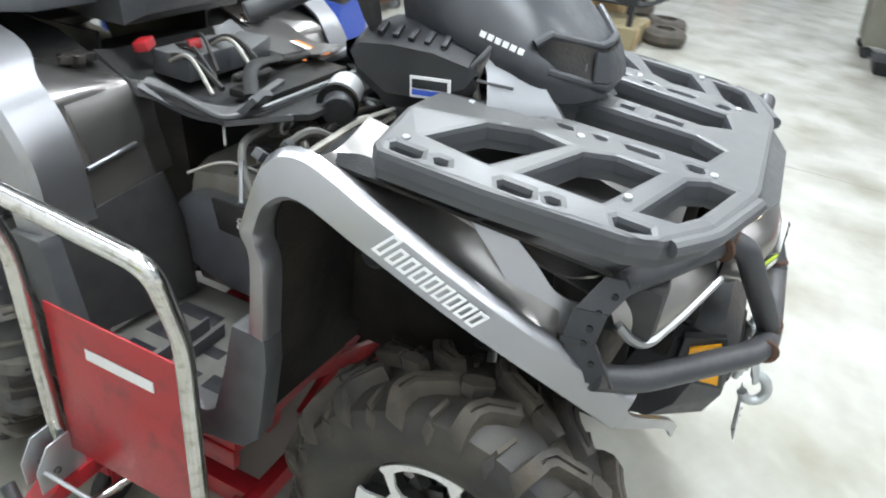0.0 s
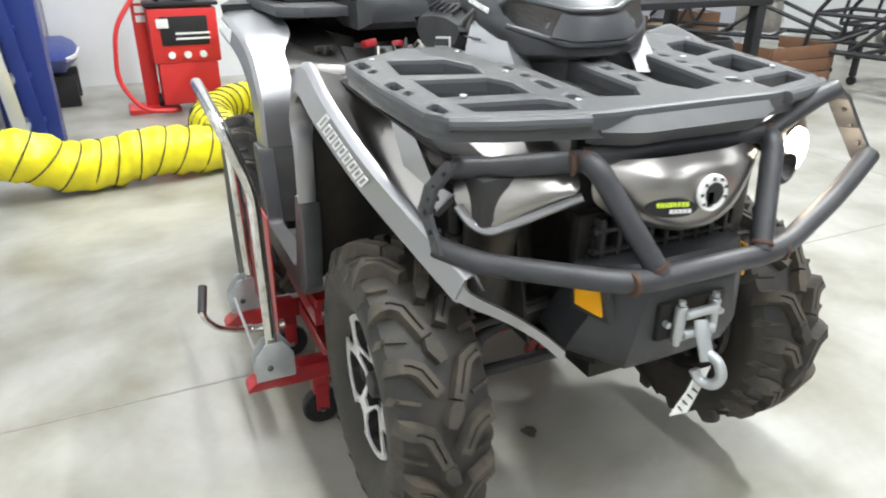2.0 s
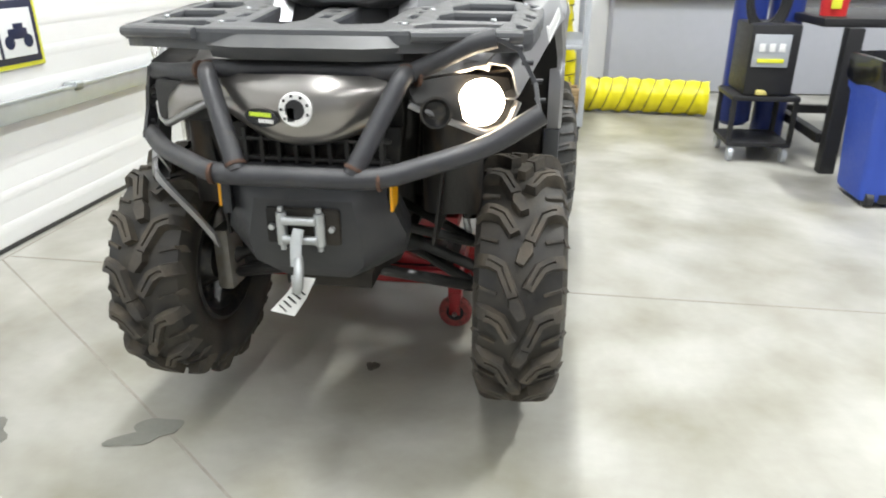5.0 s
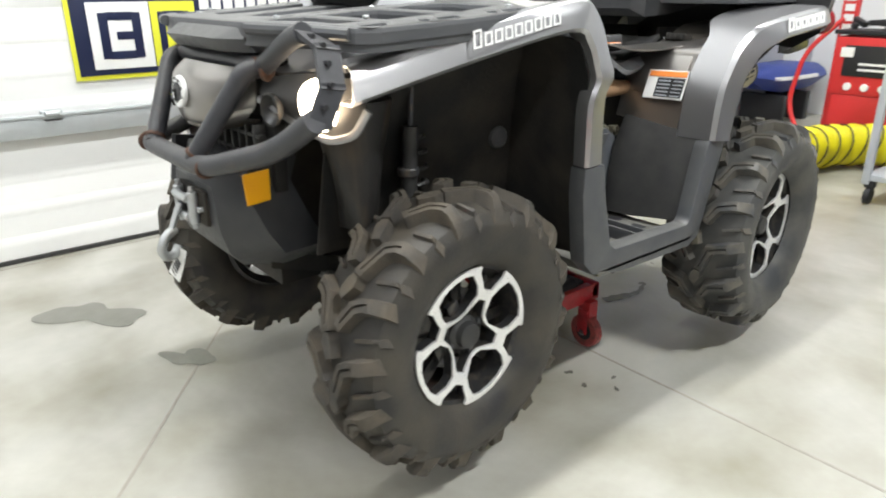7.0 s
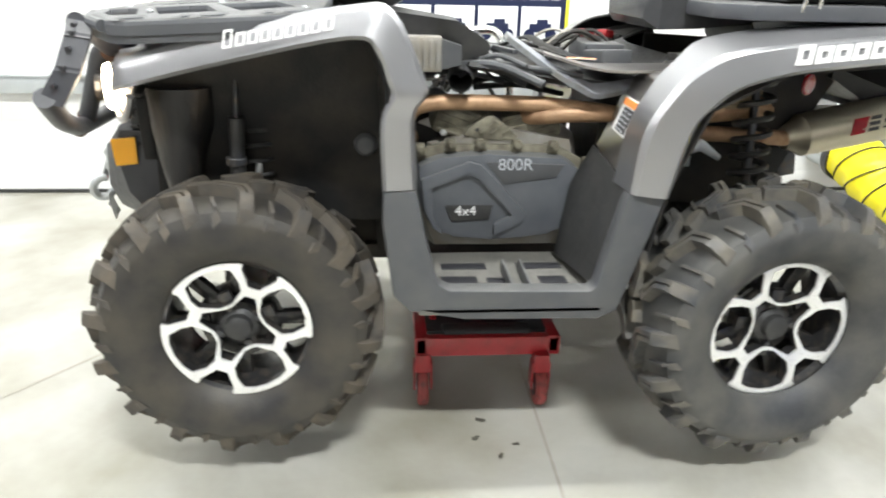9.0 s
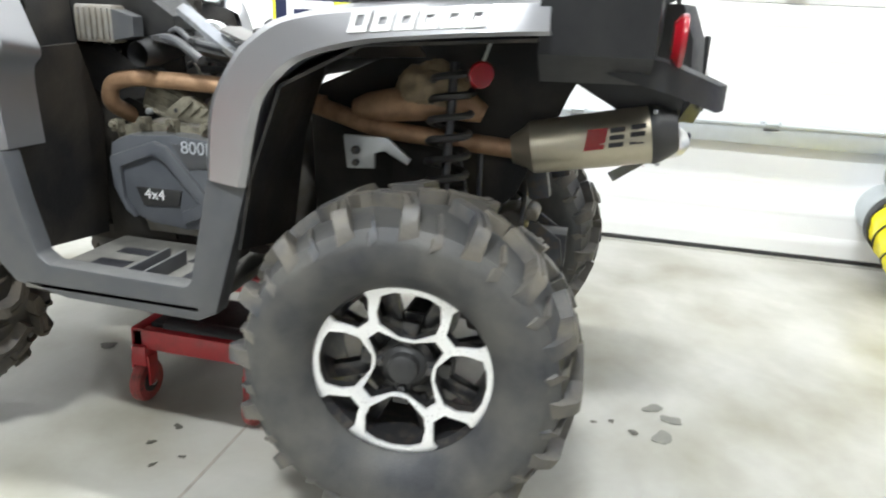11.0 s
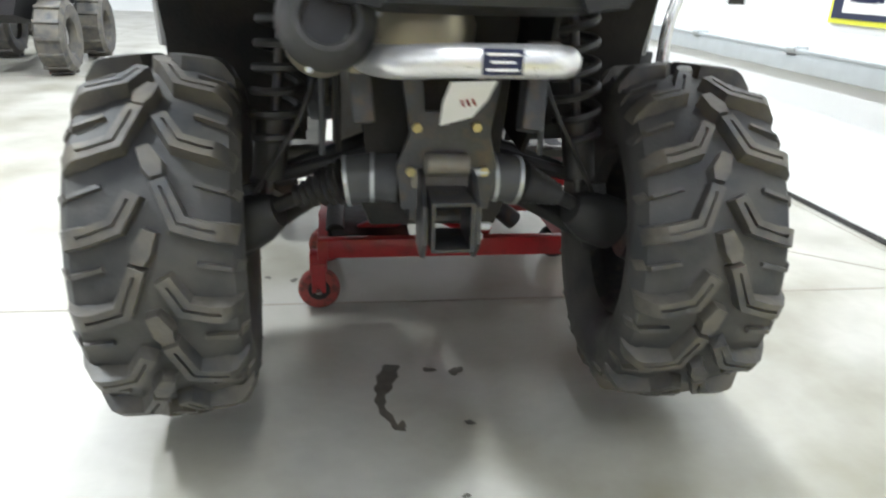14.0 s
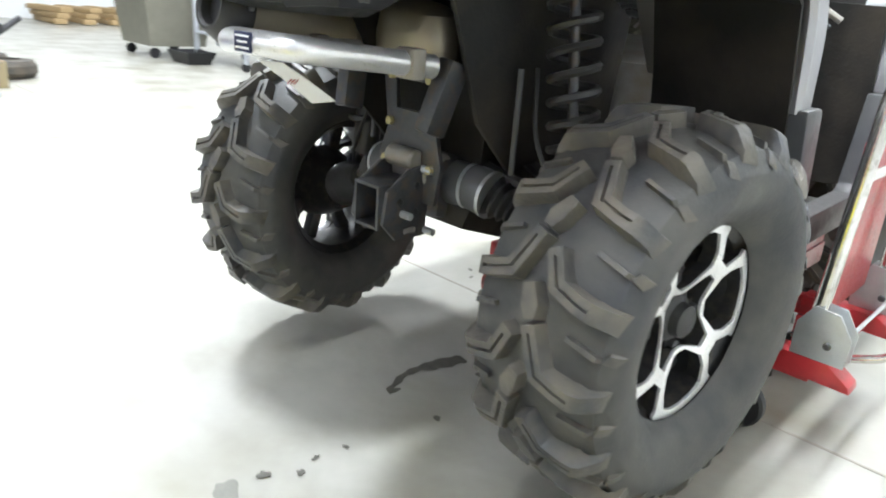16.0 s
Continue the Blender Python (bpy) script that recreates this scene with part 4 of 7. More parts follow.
for y, z in ((.212, .785), (.133, .797), (.054, .797), (-.042, .795), (-.14, .792), (-.232, .748), (-.252, .69)):
    bm = add_cyl(bmesh.new(), (-.258, y, z), (-.235, y, z), .009, 6, None, .002)
    add_cyl(bm, (-.248, y, z), (-.232, y, z), .013, 12, None, .001)
    part("cover_bolt", side_boss(bm, y, z), GRIME, ec)
er = part("engine_cover", mirror(side_plate(cov, -.265, 0.07, 0.024)), COVER, atv, "grey plastic belt cover")
part("badge_plate", mirror(side_plate([(.15, .775), (-.10, .775), (-.08, .70), (.10, .69)], -.269, 0.01, 0.002)), BLACK, er)
part("cover_letters", text_mesh("800R", 0.044, (.271, .02, .735), (0, 1, 0), (0, 0, 1), 0.001), WHITE, er, "raised pale numbers")
for k, (cy0, cz0, ln, tl) in enumerate(((.10, .835, .15, .35), (-.09, .83, .16, -.25))):
    rot = Euler((tl, 0, 0)).to_matrix()
    cb = part("cylinder", box((-.10, cy0, cz0), (.16, ln, .09), .02, rot), GRIME, atv, "grimy cast engine cylinder")
    for q in range(4):
        part("rib", box(V(-.178, cy0, cz0) + rot @ V(0, 0, -.03 + q * .02), (.012, ln * .8, .006), .002, rot), GRIME, cb)
    part("bracket", box((-.18, cy0 - .05, cz0 - .055), (.05, .05, .03), .008, Euler((0, .2, .3)).to_matrix()), GRIME, cb)
    part("head_bolt", cyl((-.175, cy0 + .05, cz0 - .02), (-.195, cy0 + .05, cz0 - .02), .009, 6), ZINC, cb)
part("exhaust_header", tube([(-.10, .22, .77), (-.20, .255, .83), (-.21, .235, .885), (-.21, .17, .90), (-.20, -.10, .895), (-.21, -.30, .875), (-.235, -.48, .83), (-.215, -.80, .808)], .021, 14, .06), HOT, atv, "heat-browned exhaust pipe")
part("exhaust_header", tube([(-.12, -.06, .85), (-.20, -.09, .86), (-.22, -.17, .872), (-.21, -.34, .872)], .022, 14, .04), HOT, atv, "heat-browned exhaust pipe")
part("resonator", add_tube(bmesh.new(), [(-.225, -.42, .872), (-.226, -.45, .876), (-.228, -.50, .884), (-.230, -.60, .897), (-.228, -.65, .900), (-.226, -.69, .893), (-.222, -.72, .880)], [.020, .032, .037, .038, .037, .032, .020], 24), HOT, atv, "heat-stained exhaust resonator")
a, b = V(-.205, -.815, .812), V(-.187, -1.075, .862)
d = (b - a).normalized()
mu = part("muffler", add_tube(bmesh.new(), [a - d * .03, a, a + d * .015, b, b + d * .01], [.03, .045, .058, .062, .062], 28), TITAN, atv, "satin metal exhaust muffler")
bm = lathe([(0, .0635), (.010, .0645), (.024, .060), (.050, .047), (.057, .042), (.057, .036), (.052, .032), (.03, .031), (.03, .0005)], 32)
bm.transform(Matrix.Translation(b) @ V(1, 0, 0).rotation_difference(d).to_matrix().to_4x4())
part("muffler_tip", bm, BLACK, mu, "black muffler end cap")
part("muffler_bore", add_tube(bmesh.new(), [b + d * .032, b + d * .034], [.0312, .0312], 20), INK, mu)
for k in range(3):
    an = 2 * math.pi * k / 3 + .4
    u1 = d.orthogonal().normalized()
    at = b + d * .012 + (u1 * math.cos(an) + d.cross(u1) * math.sin(an)) * .065
    part("cap_screw", cyl(at - d * .004, at + d * .004, .005, 8, None, .001), ZINC, mu)
sd = V(-1, -.14, 0.2).normalized()
q = a.lerp(b, .58) + sd * .0615
part("muffler_mark", prism([(-.022, -.022), (.02, -.022), (.03, .022), (-.012, .022)], q + d * -.012 + sd * .0, d, V(0, .15, 1), -.002), REDLENS, mu, "red parallelogram mark")
bm = bmesh.new()
for k, (w, oy) in enumerate(((.03, .02), (.03, .017), (.03, .0))):
    add_prism(bm, [(0, -.005), (w, -.005), (w, .005), (0, .005)], q + d * .02 + V(0, 0, .016 - k * .016) + sd * .001, d, V(0, .15, 1), -.002)
    add_prism(bm, [(0, -.005), (w, -.005), (w, .005), (0, .005)], q + d * .062 + V(0, 0, .018 - k * .016) + sd * .001, d, V(0, .15, 1), -.002)
part("muffler_lettering", bm, INK, mu, "black slanted bars")
bm = bmesh.new()
bmesh.ops.create_icosphere(bm, subdivisions=4, radius=1)
for v in bm.verts:
    v.co *= 1 + .22 * noise.noise(v.co * 2.2) + .08 * noise.noise(v.co * 6)
    v.co = V(-.215 + v.co.x * .06, -.60 + v.co.y * .085, .925 + v.co.z * .06)
part("heat_wrap", bm, TANW, atv, "crumpled tan heat wrap round the pipe")
for sg in (-1, 1):
    # inside of the front arch: sloping tower behind the lamp, damper and knob
    part("inner_tower", loft([[V(sg * (.30 + .075 * math.cos(a)), (y0 + y1) / 2 + (y0 - y1) / 2 * math.sin(a) + .006 * math.sin(3 * a + z * 40), z) for a in (2 * math.pi * k / 16 for k in range(16))] for y0, y1, z in ((.82, .77, .66), (.845, .745, .77), (.86, .72, .86), (.868, .70, .95))]), MUDP, atv, "mud-stained inner fender tower")
    dm = part("damper", tube([(sg * .33, .668, .60), (sg * .33, .656, .88)], .019, 14), BLACK, atv, "black front damper with a bright rod")
    part("damper_rod", tube([(sg * .33, .656, .88), (sg * .33, .649, .985)], .006, 10), STEEL, dm, "bright rod")
    part("damper_collar", cyl((sg * .33, .664, .765), (sg * .33, .664, .785), .026, 16, None, .003), STEEL, dm)
    part("liner_knob", lathe_at([(0, .030), (.012, .028), (.02, .020), (.022, .0005)], (sg * .298, .352, .81), sg), GREYP, atv, "round grey cap")
# casting wedge and rear bracket at the engine
cw = part("casting", side_plate([(.097, .812), (.085, .83), (.04, .862), (.02, .866), (-.05, .808), (-.03, .798), (.06, .80)], -.205, .03, .005), GRIME, atv, "dusty ribbed engine casting")
for k in range(3):
    part("casting_rib", side_plate([(.055 - k * .03, .818), (.049 - k * .03, .815), (.010 - k * .022, .850 - k * .008), (.016 - k * .022, .853 - k * .008)], -.211, .008, .001), GRIME, cw)
part("casting_hole", cyl((-.200, .062, .826), (-.2062, .062, .826), .007, 12), INK, cw)
br = part("rear_bracket", side_plate([(-.418, .821), (-.427, .746), (-.492, .751), (-.492, .785), (-.515, .792), (-.568, .765), (-.575, .778), (-.52, .822)], -.295, .012, .002), ZINC, atv, "bent plated bracket at the rear frame")
part("bracket_bolt", cyl((-.29, -.45, .79), (-.31, -.45, .79), .010, 6), STEEL, br)
part("bracket_bolt", cyl((-.29, -.45, .762), (-.31, -.45, .762), .008, 6), STEEL, br)
# voltage regulator and frame bits over the engine
rg = part("regulator", box((-.25, .215, 1.025), (.05, .105, .085), .008), CAST, atv, "finned aluminium regulator")
bm = bmesh.new()
for k in range(6):
    add_box(bm, (-.278, .215 + .04 - k * .016, 1.025), (.01, .007, .07), .001)
split("fin", bm, CAST, rg)
part("connector", loft([[V(-.275, .165, .99), V(-.275, .165, 1.06), V(-.225, .165, 1.06), V(-.225, .165, .99)], [V(-.268, .115, 1.0), V(-.268, .115, 1.045), V(-.23, .115, 1.045), V(-.23, .115, 1.0)]]), GREYP, rg)
part("intake_hose", add_tube(bmesh.new(), [(-.26, .115, .96), (-.20, .11, .965), (-.12, .08, .99)], [.03, .034, .034], 18, False), BLACK, atv, "black rubber intake hose")
part("airbox", loft([[V(-.21, y, z0), V(-.22, y, z1), V(w, y, z1), V(w, y, z0)] for y, z0, z1, w in ((.42, 1.0, 1.10, .1), (.28, .98, 1.12, .08), (.12, 1.0, 1.10, -.06), (.04, 1.02, 1.05, -.10))]), BLACK, atv, "black plastic airbox")
bm = bmesh.new()
rnd = random.Random(9)
for k in range(9):
    p0 = V(-.2 + rnd.random() * .4, .22 - rnd.random() * .2, .90 + rnd.random() * .1)
    p1 = p0 + V((rnd.random() - .5) * .3, -.1 - rnd.random() * .2, (rnd.random() - .5) * .08)
    add_tube(bm, rounded([p0, p0.lerp(p1, .5) + V(0, 0, rnd.random() * .05), p1], .05), .006 + rnd.random() * .005, 8)
split("cable", bm, GREYP, atv, "loose grey cable")
part("brake_line", tube([(.45, .22, .93), (.36, .2, .985), (.2, .24, 1.03), (.1, .26, 1.03)], .009, 8), CAST, atv, "pale steel tube")
# open tray under the missing seat
tray = part("electrics_tray", shell([[V(-.23, .09, 1.005), V(-.20, .10, 1.0), V(.17, .10, 1.0), V(.22, .09, 1.01)], [V(-.27, -.06, .99), V(-.23, -.05, .975), V(.25, -.03, .975), V(.30, -.02, .99)], [V(-.23, -.20, .965), V(-.20, -.20, .95), V(.20, -.20, .955), V(.26, -.20, .985)],
                                    [V(-.235, -.31, .955), V(-.20, -.31, .945), V(.20, -.31, .945), V(.25, -.31, .97)], [V(-.22, -.45, 1.03), V(-.18, -.45, 1.02), V(.18, -.45, 1.02), V(.24, -.45, 1.03)]], .012), BLACK, atv, "dark plastic tray where the seat was removed")
part("tray_lip", tube([(.24, -.31, .985), (.255, -.2, .992), (.305, -.015, .996), (.20, .0, .995), (-.20, .0, .995), (-.275, -.055, .996), (-.235, -.2, .972)], .0075, 8, .03), GREYP, tray, "grey rolled edge")
part("tray_well", box((-.02, -.09, .985), (.34, .10, .02), .006), LINER, tray)
for k, (px, py) in enumerate(((.08, -.13), (-.10, -.15))):
    bm = add_tube(bmesh.new(), [(px + .045 * math.cos(a), py + .032 * math.sin(a), 1.012 + .01 * math.sin(a)) for a in (2 * math.pi * i / 24 for i in range(25))], .009, 8, False)
    part("rubber_ring", bm, LINER, tray, "black rubber ring")
part("strap", tube([(.18, -.05, 1.005), (.10, -.12, 1.045), (-.02, -.13, 1.03), (-.12, -.22, 1.0)], .009, 8, .05, (1.8, .6)), LINER, tray, "black rubber strap")
part("strap_bar", box((.12, -.055, 1.0), (.16, .018, .014), .003, Euler((0, 0, .25)).to_matrix()), RACKP, tray, "grey strap end")
part("battery", box((.05, -.31, 1.005), (.20, .11, .06), .008), GREYP, tray, "grey battery top")
part("terminal_cover", box((.165, -.37, 1.045), (.05, .035, .025), .007, Euler((.2, .1, .4)).to_matrix()), RED, tray, "red plastic terminal cover")
part("terminal_cover", box((.09, -.29, 1.05), (.045, .03, .022), .006, Euler((.2, -.2, .9)).to_matrix()), RED, tray, "red plastic terminal cover")
part("module", box((-.10, -.30, 1.0), (.12, .09, .05), .008, Euler((0, .1, .2)).to_matrix()), GREYP, tray)
rnd = random.Random(31)
for k in range(6):
    p0 = V(.22 - k * .042, -.12 - rnd.random() * .1, 1.0)
    p1 = p0 + V(rnd.uniform(-.08, .08), -.14 - rnd.random() * .1, .02)
    part("wire", add_tube(bmesh.new(), rounded([p0, p0.lerp(p1, .5) + V(0, 0, .03 + rnd.random() * .04), p1], .05), .0045 + rnd.random() * .003, 6), LINER if k % 4 else CAST, tray, "loose wire")
# grey outer edge of the tray and silver cover beside it
part("tray_edge", shell([[V(-.262, .0, 1.070), V(-.235, .0, 1.080), V(-.205, .0, 1.072)], [V(-.268, -.11, .995), V(-.235, -.11, 1.010), V(-.205, -.11, .998)], [V(-.272, -.20, .945), V(-.235, -.20, .965), V(-.205, -.20, .955)], [V(-.272, -.245, .932), V(-.235, -.245, .955), V(-.205, -.245, .948)], [V(-.268, -.345, .955), V(-.235, -.345, .972), V(-.205, -.345, .962)]], .014, 0, 3), TRAYS, tray, "grey sloping tray edge")
part("tray_edge", mirror(shell([[V(-.262, .02, 1.040), V(-.235, .02, 1.050), V(-.205, .02, 1.042)], [V(-.275, -.04, .985), V(-.240, -.04, 1.000), V(-.205, -.04, .990)], [V(-.268, -.16, .965), V(-.235, -.16, .980), V(-.205, -.16, .97)], [V(-.262, -.30, .985), V(-.23, -.30, 1.0), V(-.205, -.30, .99)]], .014, 0, 3)), RACKP, tray, "grey sloping tray edge")
cover = part("side_cover", shell([[V(-.37, -.56, 1.028), V(-.26, -.54, 1.018), V(-.17, -.52, .99)], [V(-.38, -.40, 1.012), V(-.27, -.37, 1.01), V(-.16, -.34, .995)], [V(-.31, -.24, .998), V(-.24, -.22, 1.004), V(-.14, -.20, 1.0)], [V(-.25, -.10, 1.028), V(-.20, -.09, 1.034), V(-.12, -.08, 1.032)]], .006, 0, 4, 3), SILVER, atv, "silver inner side cover with orange labels")
for qx, qy, qz, w in ((-.27, -.455, 1.0205, .06), (-.21, -.20, 1.0125, .075)):
    part("warning_strip", prism([(-w / 2, -.014), (w / 2, -.014), (w / 2, .014), (-w / 2, .014)], (qx, qy, qz), (.35, 1, .0), (-1, .35, .0), .0015), WHITE, cover, "white label with an orange strip")
    part("warning_header", prism([(-w / 2, .002), (w / 2, .002), (w / 2, .012), (-w / 2, .012)], (qx, qy, qz + .0016), (.35, 1, .0), (-1, .35, .0), .0012), ORANGE, cover, "orange strip")
for sg in (-1, 1):
    bm = side_plate([(.13, .46), (.33, .46), (.33, .80), (.24, .84), (.13, .80)], -.145, .01, .002)
    part("engine_side_cover", bm if sg < 0 else mirror(bm), LINER, atv, "dark inner cover")
# small clutter in the open bay: connectors, clips, hoses
rnd = random.Random(77)
for k in range(14):
    p0 = V(rnd.uniform(.02, .34), rnd.uniform(-.02, .24), rnd.uniform(.86, .97))
    p1 = p0 + V(rnd.uniform(-.14, .14), rnd.uniform(-.16, .10), rnd.uniform(-.05, .05))
    part("bay_wire", add_tube(bmesh.new(), rounded([p0, p0.lerp(p1, .5) + V(rnd.uniform(-.03, .03), 0, rnd.uniform(.01, .05)), p1], .04), rnd.uniform(.003, .0065), 6), rnd.choice([LINER, DUSTY, DUSTY, GREYP, CAST]), atv, "loose engine wire")
for k in range(9):
    p0 = V(rnd.uniform(.04, .32), rnd.uniform(-.02, .22), rnd.uniform(.87, .98))
    part("connector", box(p0, (rnd.uniform(.016, .034), rnd.uniform(.02, .05), rnd.uniform(.014, .026)), .003, Euler((rnd.random(), rnd.random(), rnd.random() * 3)).to_matrix()), rnd.choice([LINER, CAST, GREYP, DUSTY]), atv, "small wiring connector")
part("hose_clip", add_tube(bmesh.new(), [(.20 + .02 * math.cos(a), .06 + .004 * math.sin(a), .975 + .02 * math.sin(a)) for a in (2 * math.pi * i / 16 for i in range(17))], .0035, 6, False), ZINC, atv, "bright hose clip")
# throttle body, hoses and clamps between the tray and the rack
tb0 = part("throttle_body", add_cyl(bmesh.new(), (.05, .09, .995), (-.03, .06, 1.0), .042, 22, None, .004), ALU, atv, "bright throttle body")
part("hose_clamp", add_tube(bmesh.new(), [(.056, .093, .995), (.068, .098, .994)], .048, 22), LINER, tb0)
part("throttle_cover", cyl((.10, .12, .99), (.065, .10, .993), .036, 18), STEEL, tb0)
for k, (pts, r, mt) in enumerate((([(.34, .10, .84), (.33, .05, .90), (.28, .0, .945), (.2, .02, .96)], .009, DUSTY), ([(.30, .16, .80), (.27, .10, .88), (.24, .09, .95), (.20, .12, .98), (.15, .14, .95)], .011, DUSTY), ([(.22, .17, .82), (.20, .12, .92), (.16, .06, .95), (.08, .05, .94)], .008, CAST), ([(.36, .16, .88), (.28, .14, .93), (.18, .19, .95), (.05, .17, .97)], .012, LINER), ([(.12, .18, .86), (.14, .10, .94), (.04, .13, .98), (-.08, .15, .96)], .010, LINER))):
    part("engine_hose", tube(pts, r, 8, .05), mt, atv, "dusty engine hose")

# seat, rear rack, cargo bag
part("seat", loft([[V(-w, y, z0), V(-w * 1.02, y, z1 - .03), V(-w * .8, y, z1), V(0, y, z1 + .01), V(w * .8, y, z1), V(w * 1.02, y, z1 - .03), V(w, y, z0)] for y, w, z0, z1 in ((-.37, .15, 1.11, 1.17), (-.40, .19, 1.085, 1.22), (-.50, .21, 1.09, 1.27), (-.75, .20, 1.12, 1.28))]), LEATHER, atv, "black vinyl seat pushed back")
rkr = part("rear_rack", floor_plate([(-.36, -.46), (.36, -.46), (.44, -.52), (.46, -.95), (.38, -1.08), (-.38, -1.08), (-.46, -.95), (-.44, -.52)], 1.125, .035, .008), RACKP, atv, "dark plastic rear rack")
part("tie_loop", tube([(-.44, -.665, 1.14), (-.45, -.665, 1.19), (-.45, -.635, 1.20), (-.44, -.625, 1.14)], .0045, 8, .02), CHROME, rkr, "small chrome wire clip")
part("cargo_box", loft([[V(sx * w, sy + dy * (1 if k else 1), z) for sx, sy in ((-1, -1.08), (1, -1.08), (1, -.62), (-1, -.62))] for k, (w, dy, z) in enumerate(((.38, 0, 1.165), (.42, .0, 1.20), (.43, .0, 1.40), (.40, 0, 1.46)))]), LEATHER, atv, "black rear cargo box")

# front rack
def rack_z(x, y):
    return 1.150 - (y - .45) * .07 - max(0, abs(x) - .36) * .14


half = [(.10, .455), (.24, .425), (.36, .42), (.485, .432), (.503, .448), (.500, .62), (.482, .83), (.462, .875), (.40, .925), (.385, .935), (.23, .978), (.20, .982)]
outline = half + [(-x, y) for x, y in half[::-1]]
holes = []
for sg in (-1, 1):
    for h in ([(.420, .490), (.31, .545), (.275, .612), (.286, .675), (.432, .600)], [(.424, .655), (.290, .708), (.262, .755), (.266, .828), (.424, .775)], [(.412, .830), (.262, .872), (.232, .905), (.236, .942), (.372, .905), (.405, .880)], [(.170, .60), (.10, .575), (.045, .63), (.036, .85), (.07, .905), (.15, .885)]):
        holes.append([(sg * x, y) for x, y in h])
    for x, y0, y1, w in ((.476, .455, .510, .011), (.472, .528, .552, .008), (.470, .630, .685, .011), (.464, .702, .726, .008), (.455, .800, .855, .011), (.215, .455, .495, .011), (.210, .545, .605, .009), (.210, .635, .665, .008), (.206, .70, .725, .008), (.204, .755, .815, .009), (.20, .86, .89, .012)):
        holes.append([(sg * (x - w), y0 + .005), (sg * (x - w * .4), y0), (sg * (x + w), y0 + .008), (sg * (x + w), y1 - .008), (sg * (x + w * .4), y1), (sg * (x - w), y1 - .005)])
for y0, y1 in ((.53, .56), (.60, .66), (.70, .725), (.77, .82)):
    holes.append([(-.01, y0), (.01, y0), (.01, y1), (-.01, y1)])
rk = part("front_rack", holed_plate(outline, holes, rack_z, .030, .010), RACKP, atv, "dusty dark plastic front rack with slots", False)
bm = holed_plate([(x * 1.0 - math.copysign(.004, x), y - (.003 if y > .5 else -.003)) for x, y in outline], [[(sum(p[0] for p in h) / len(h) + (p[0] - sum(q[0] for q in h) / len(h)) * 1.04, sum(p[1] for p in h) / len(h) + (p[1] - sum(q[1] for q in h) / len(h)) * 1.04) for p in h] for h in holes if max(p[0] for p in h) - min(p[0] for p in h) > .08], lambda x, y: rack_z(x, y) - .029, .018, .002)
part("under_ribs", bm, GREYP, rk, "dark underside of the rack")
part("rack_lip", loft([[V(x, y, z) for y, z in ((.935, 1.108), (.965, 1.112), (1.022 - k, 1.078), (1.0 - k, 1.050), (.94, 1.048))] for x, k in ((-.21, .04), (-.14, .005), (.14, .005), (.21, .04))]), GREYP, rk, "dark sloping front lip")
for x, y in ((.448, .468), (-.448, .468), (.208, .905), (-.208, .905), (.25, .49), (-.25, .49), (.235, .685), (-.235, .685), (.391, .804), (-.391, .804)):
    z = rack_z(x, y)
    part("rack_bolt", cyl((x, y, z - .004), (x, y, z + .004), .007, 12, None, .002), ZINC, rk)
# raised pale rims of the wing fronts
for sg in (-1, 1):
    part("wing_edge", tube([(sg * .455, .885, rack_z(.455, .885) - .012), (sg * .395, .934, rack_z(.395, .934) - .012), (sg * .235, .982, rack_z(.235, .982) - .012)], .013, 10, .02), RACKP, rk, "dusty rounded front edge")

# body between the rack and the bumper
part("front_cowl", shell([[V(.43, .44, 1.065), V(.25, .42, 1.06), V(0, .42, 1.06), V(-.25, .42, 1.06), V(-.45, .42, 1.10)], [V(.45, .60, 1.03), V(.25, .62, 1.05), V(0, .64, 1.06), V(-.25, .62, 1.06), V(-.43, .60, 1.09)], [V(.41, .78, .96), V(.25, .80, 1.02), V(0, .84, 1.04), V(-.25, .80, 1.04), V(-.40, .80, 1.055)], [V(.385, .86, .92), V(.24, .90, .99), V(0, .95, 1.02), V(-.24, .92, 1.01), V(-.38, .88, 1.035)]], .006, 0, 5, 5), SILVER, atv, "dark silver front bodywork")
part("cowl_band", shell([[V(.455, .56, 1.075), V(.435, .60, 1.075)], [V(.458, .655, .976), V(.432, .70, .992)], [V(.458, .708, .912), V(.425, .745, .946)], [V(.44, .78, .886), V(.405, .80, .93)]], .02, 0, 4), BAND, atv, "pale silver body ridge")
part("cowl_band", shell([[V(-.415, .56, 1.10), V(-.375, .56, 1.10)], [V(-.41, .70, 1.075), V(-.36, .70, 1.08)], [V(-.39, .86, 1.035), V(-.33, .86, 1.045)]], .02, 0, 4), BAND, atv, "pale silver body ridge")
nose = part("nose_panel", shell([[V(-.185, .955, 1.015), V(-.09, 1.0, 1.022), V(0, 1.012, 1.025), V(.09, 1.0, 1.022), V(.185, .955, 1.015)], [V(-.205, .965, .985), V(-.10, 1.028, .99), V(0, 1.042, .992), V(.10, 1.028, .99), V(.205, .965, .985)], [V(-.195, .965, .94), V(-.10, 1.03, .935), V(0, 1.048, .93), V(.10, 1.03, .935), V(.195, .965, .94)],
                                [V(-.15, .965, .905), V(-.08, 1.02, .89), V(0, 1.035, .882), V(.08, 1.02, .89), V(.15, .965, .905)], [V(-.14, .93, .895), V(-.07, .97, .875), V(0, .985, .868), V(.07, .97, .875), V(.14, .93, .895)]], .006, 0, 5, 5), SILVER, atv, "silver nose panel between the lamps")
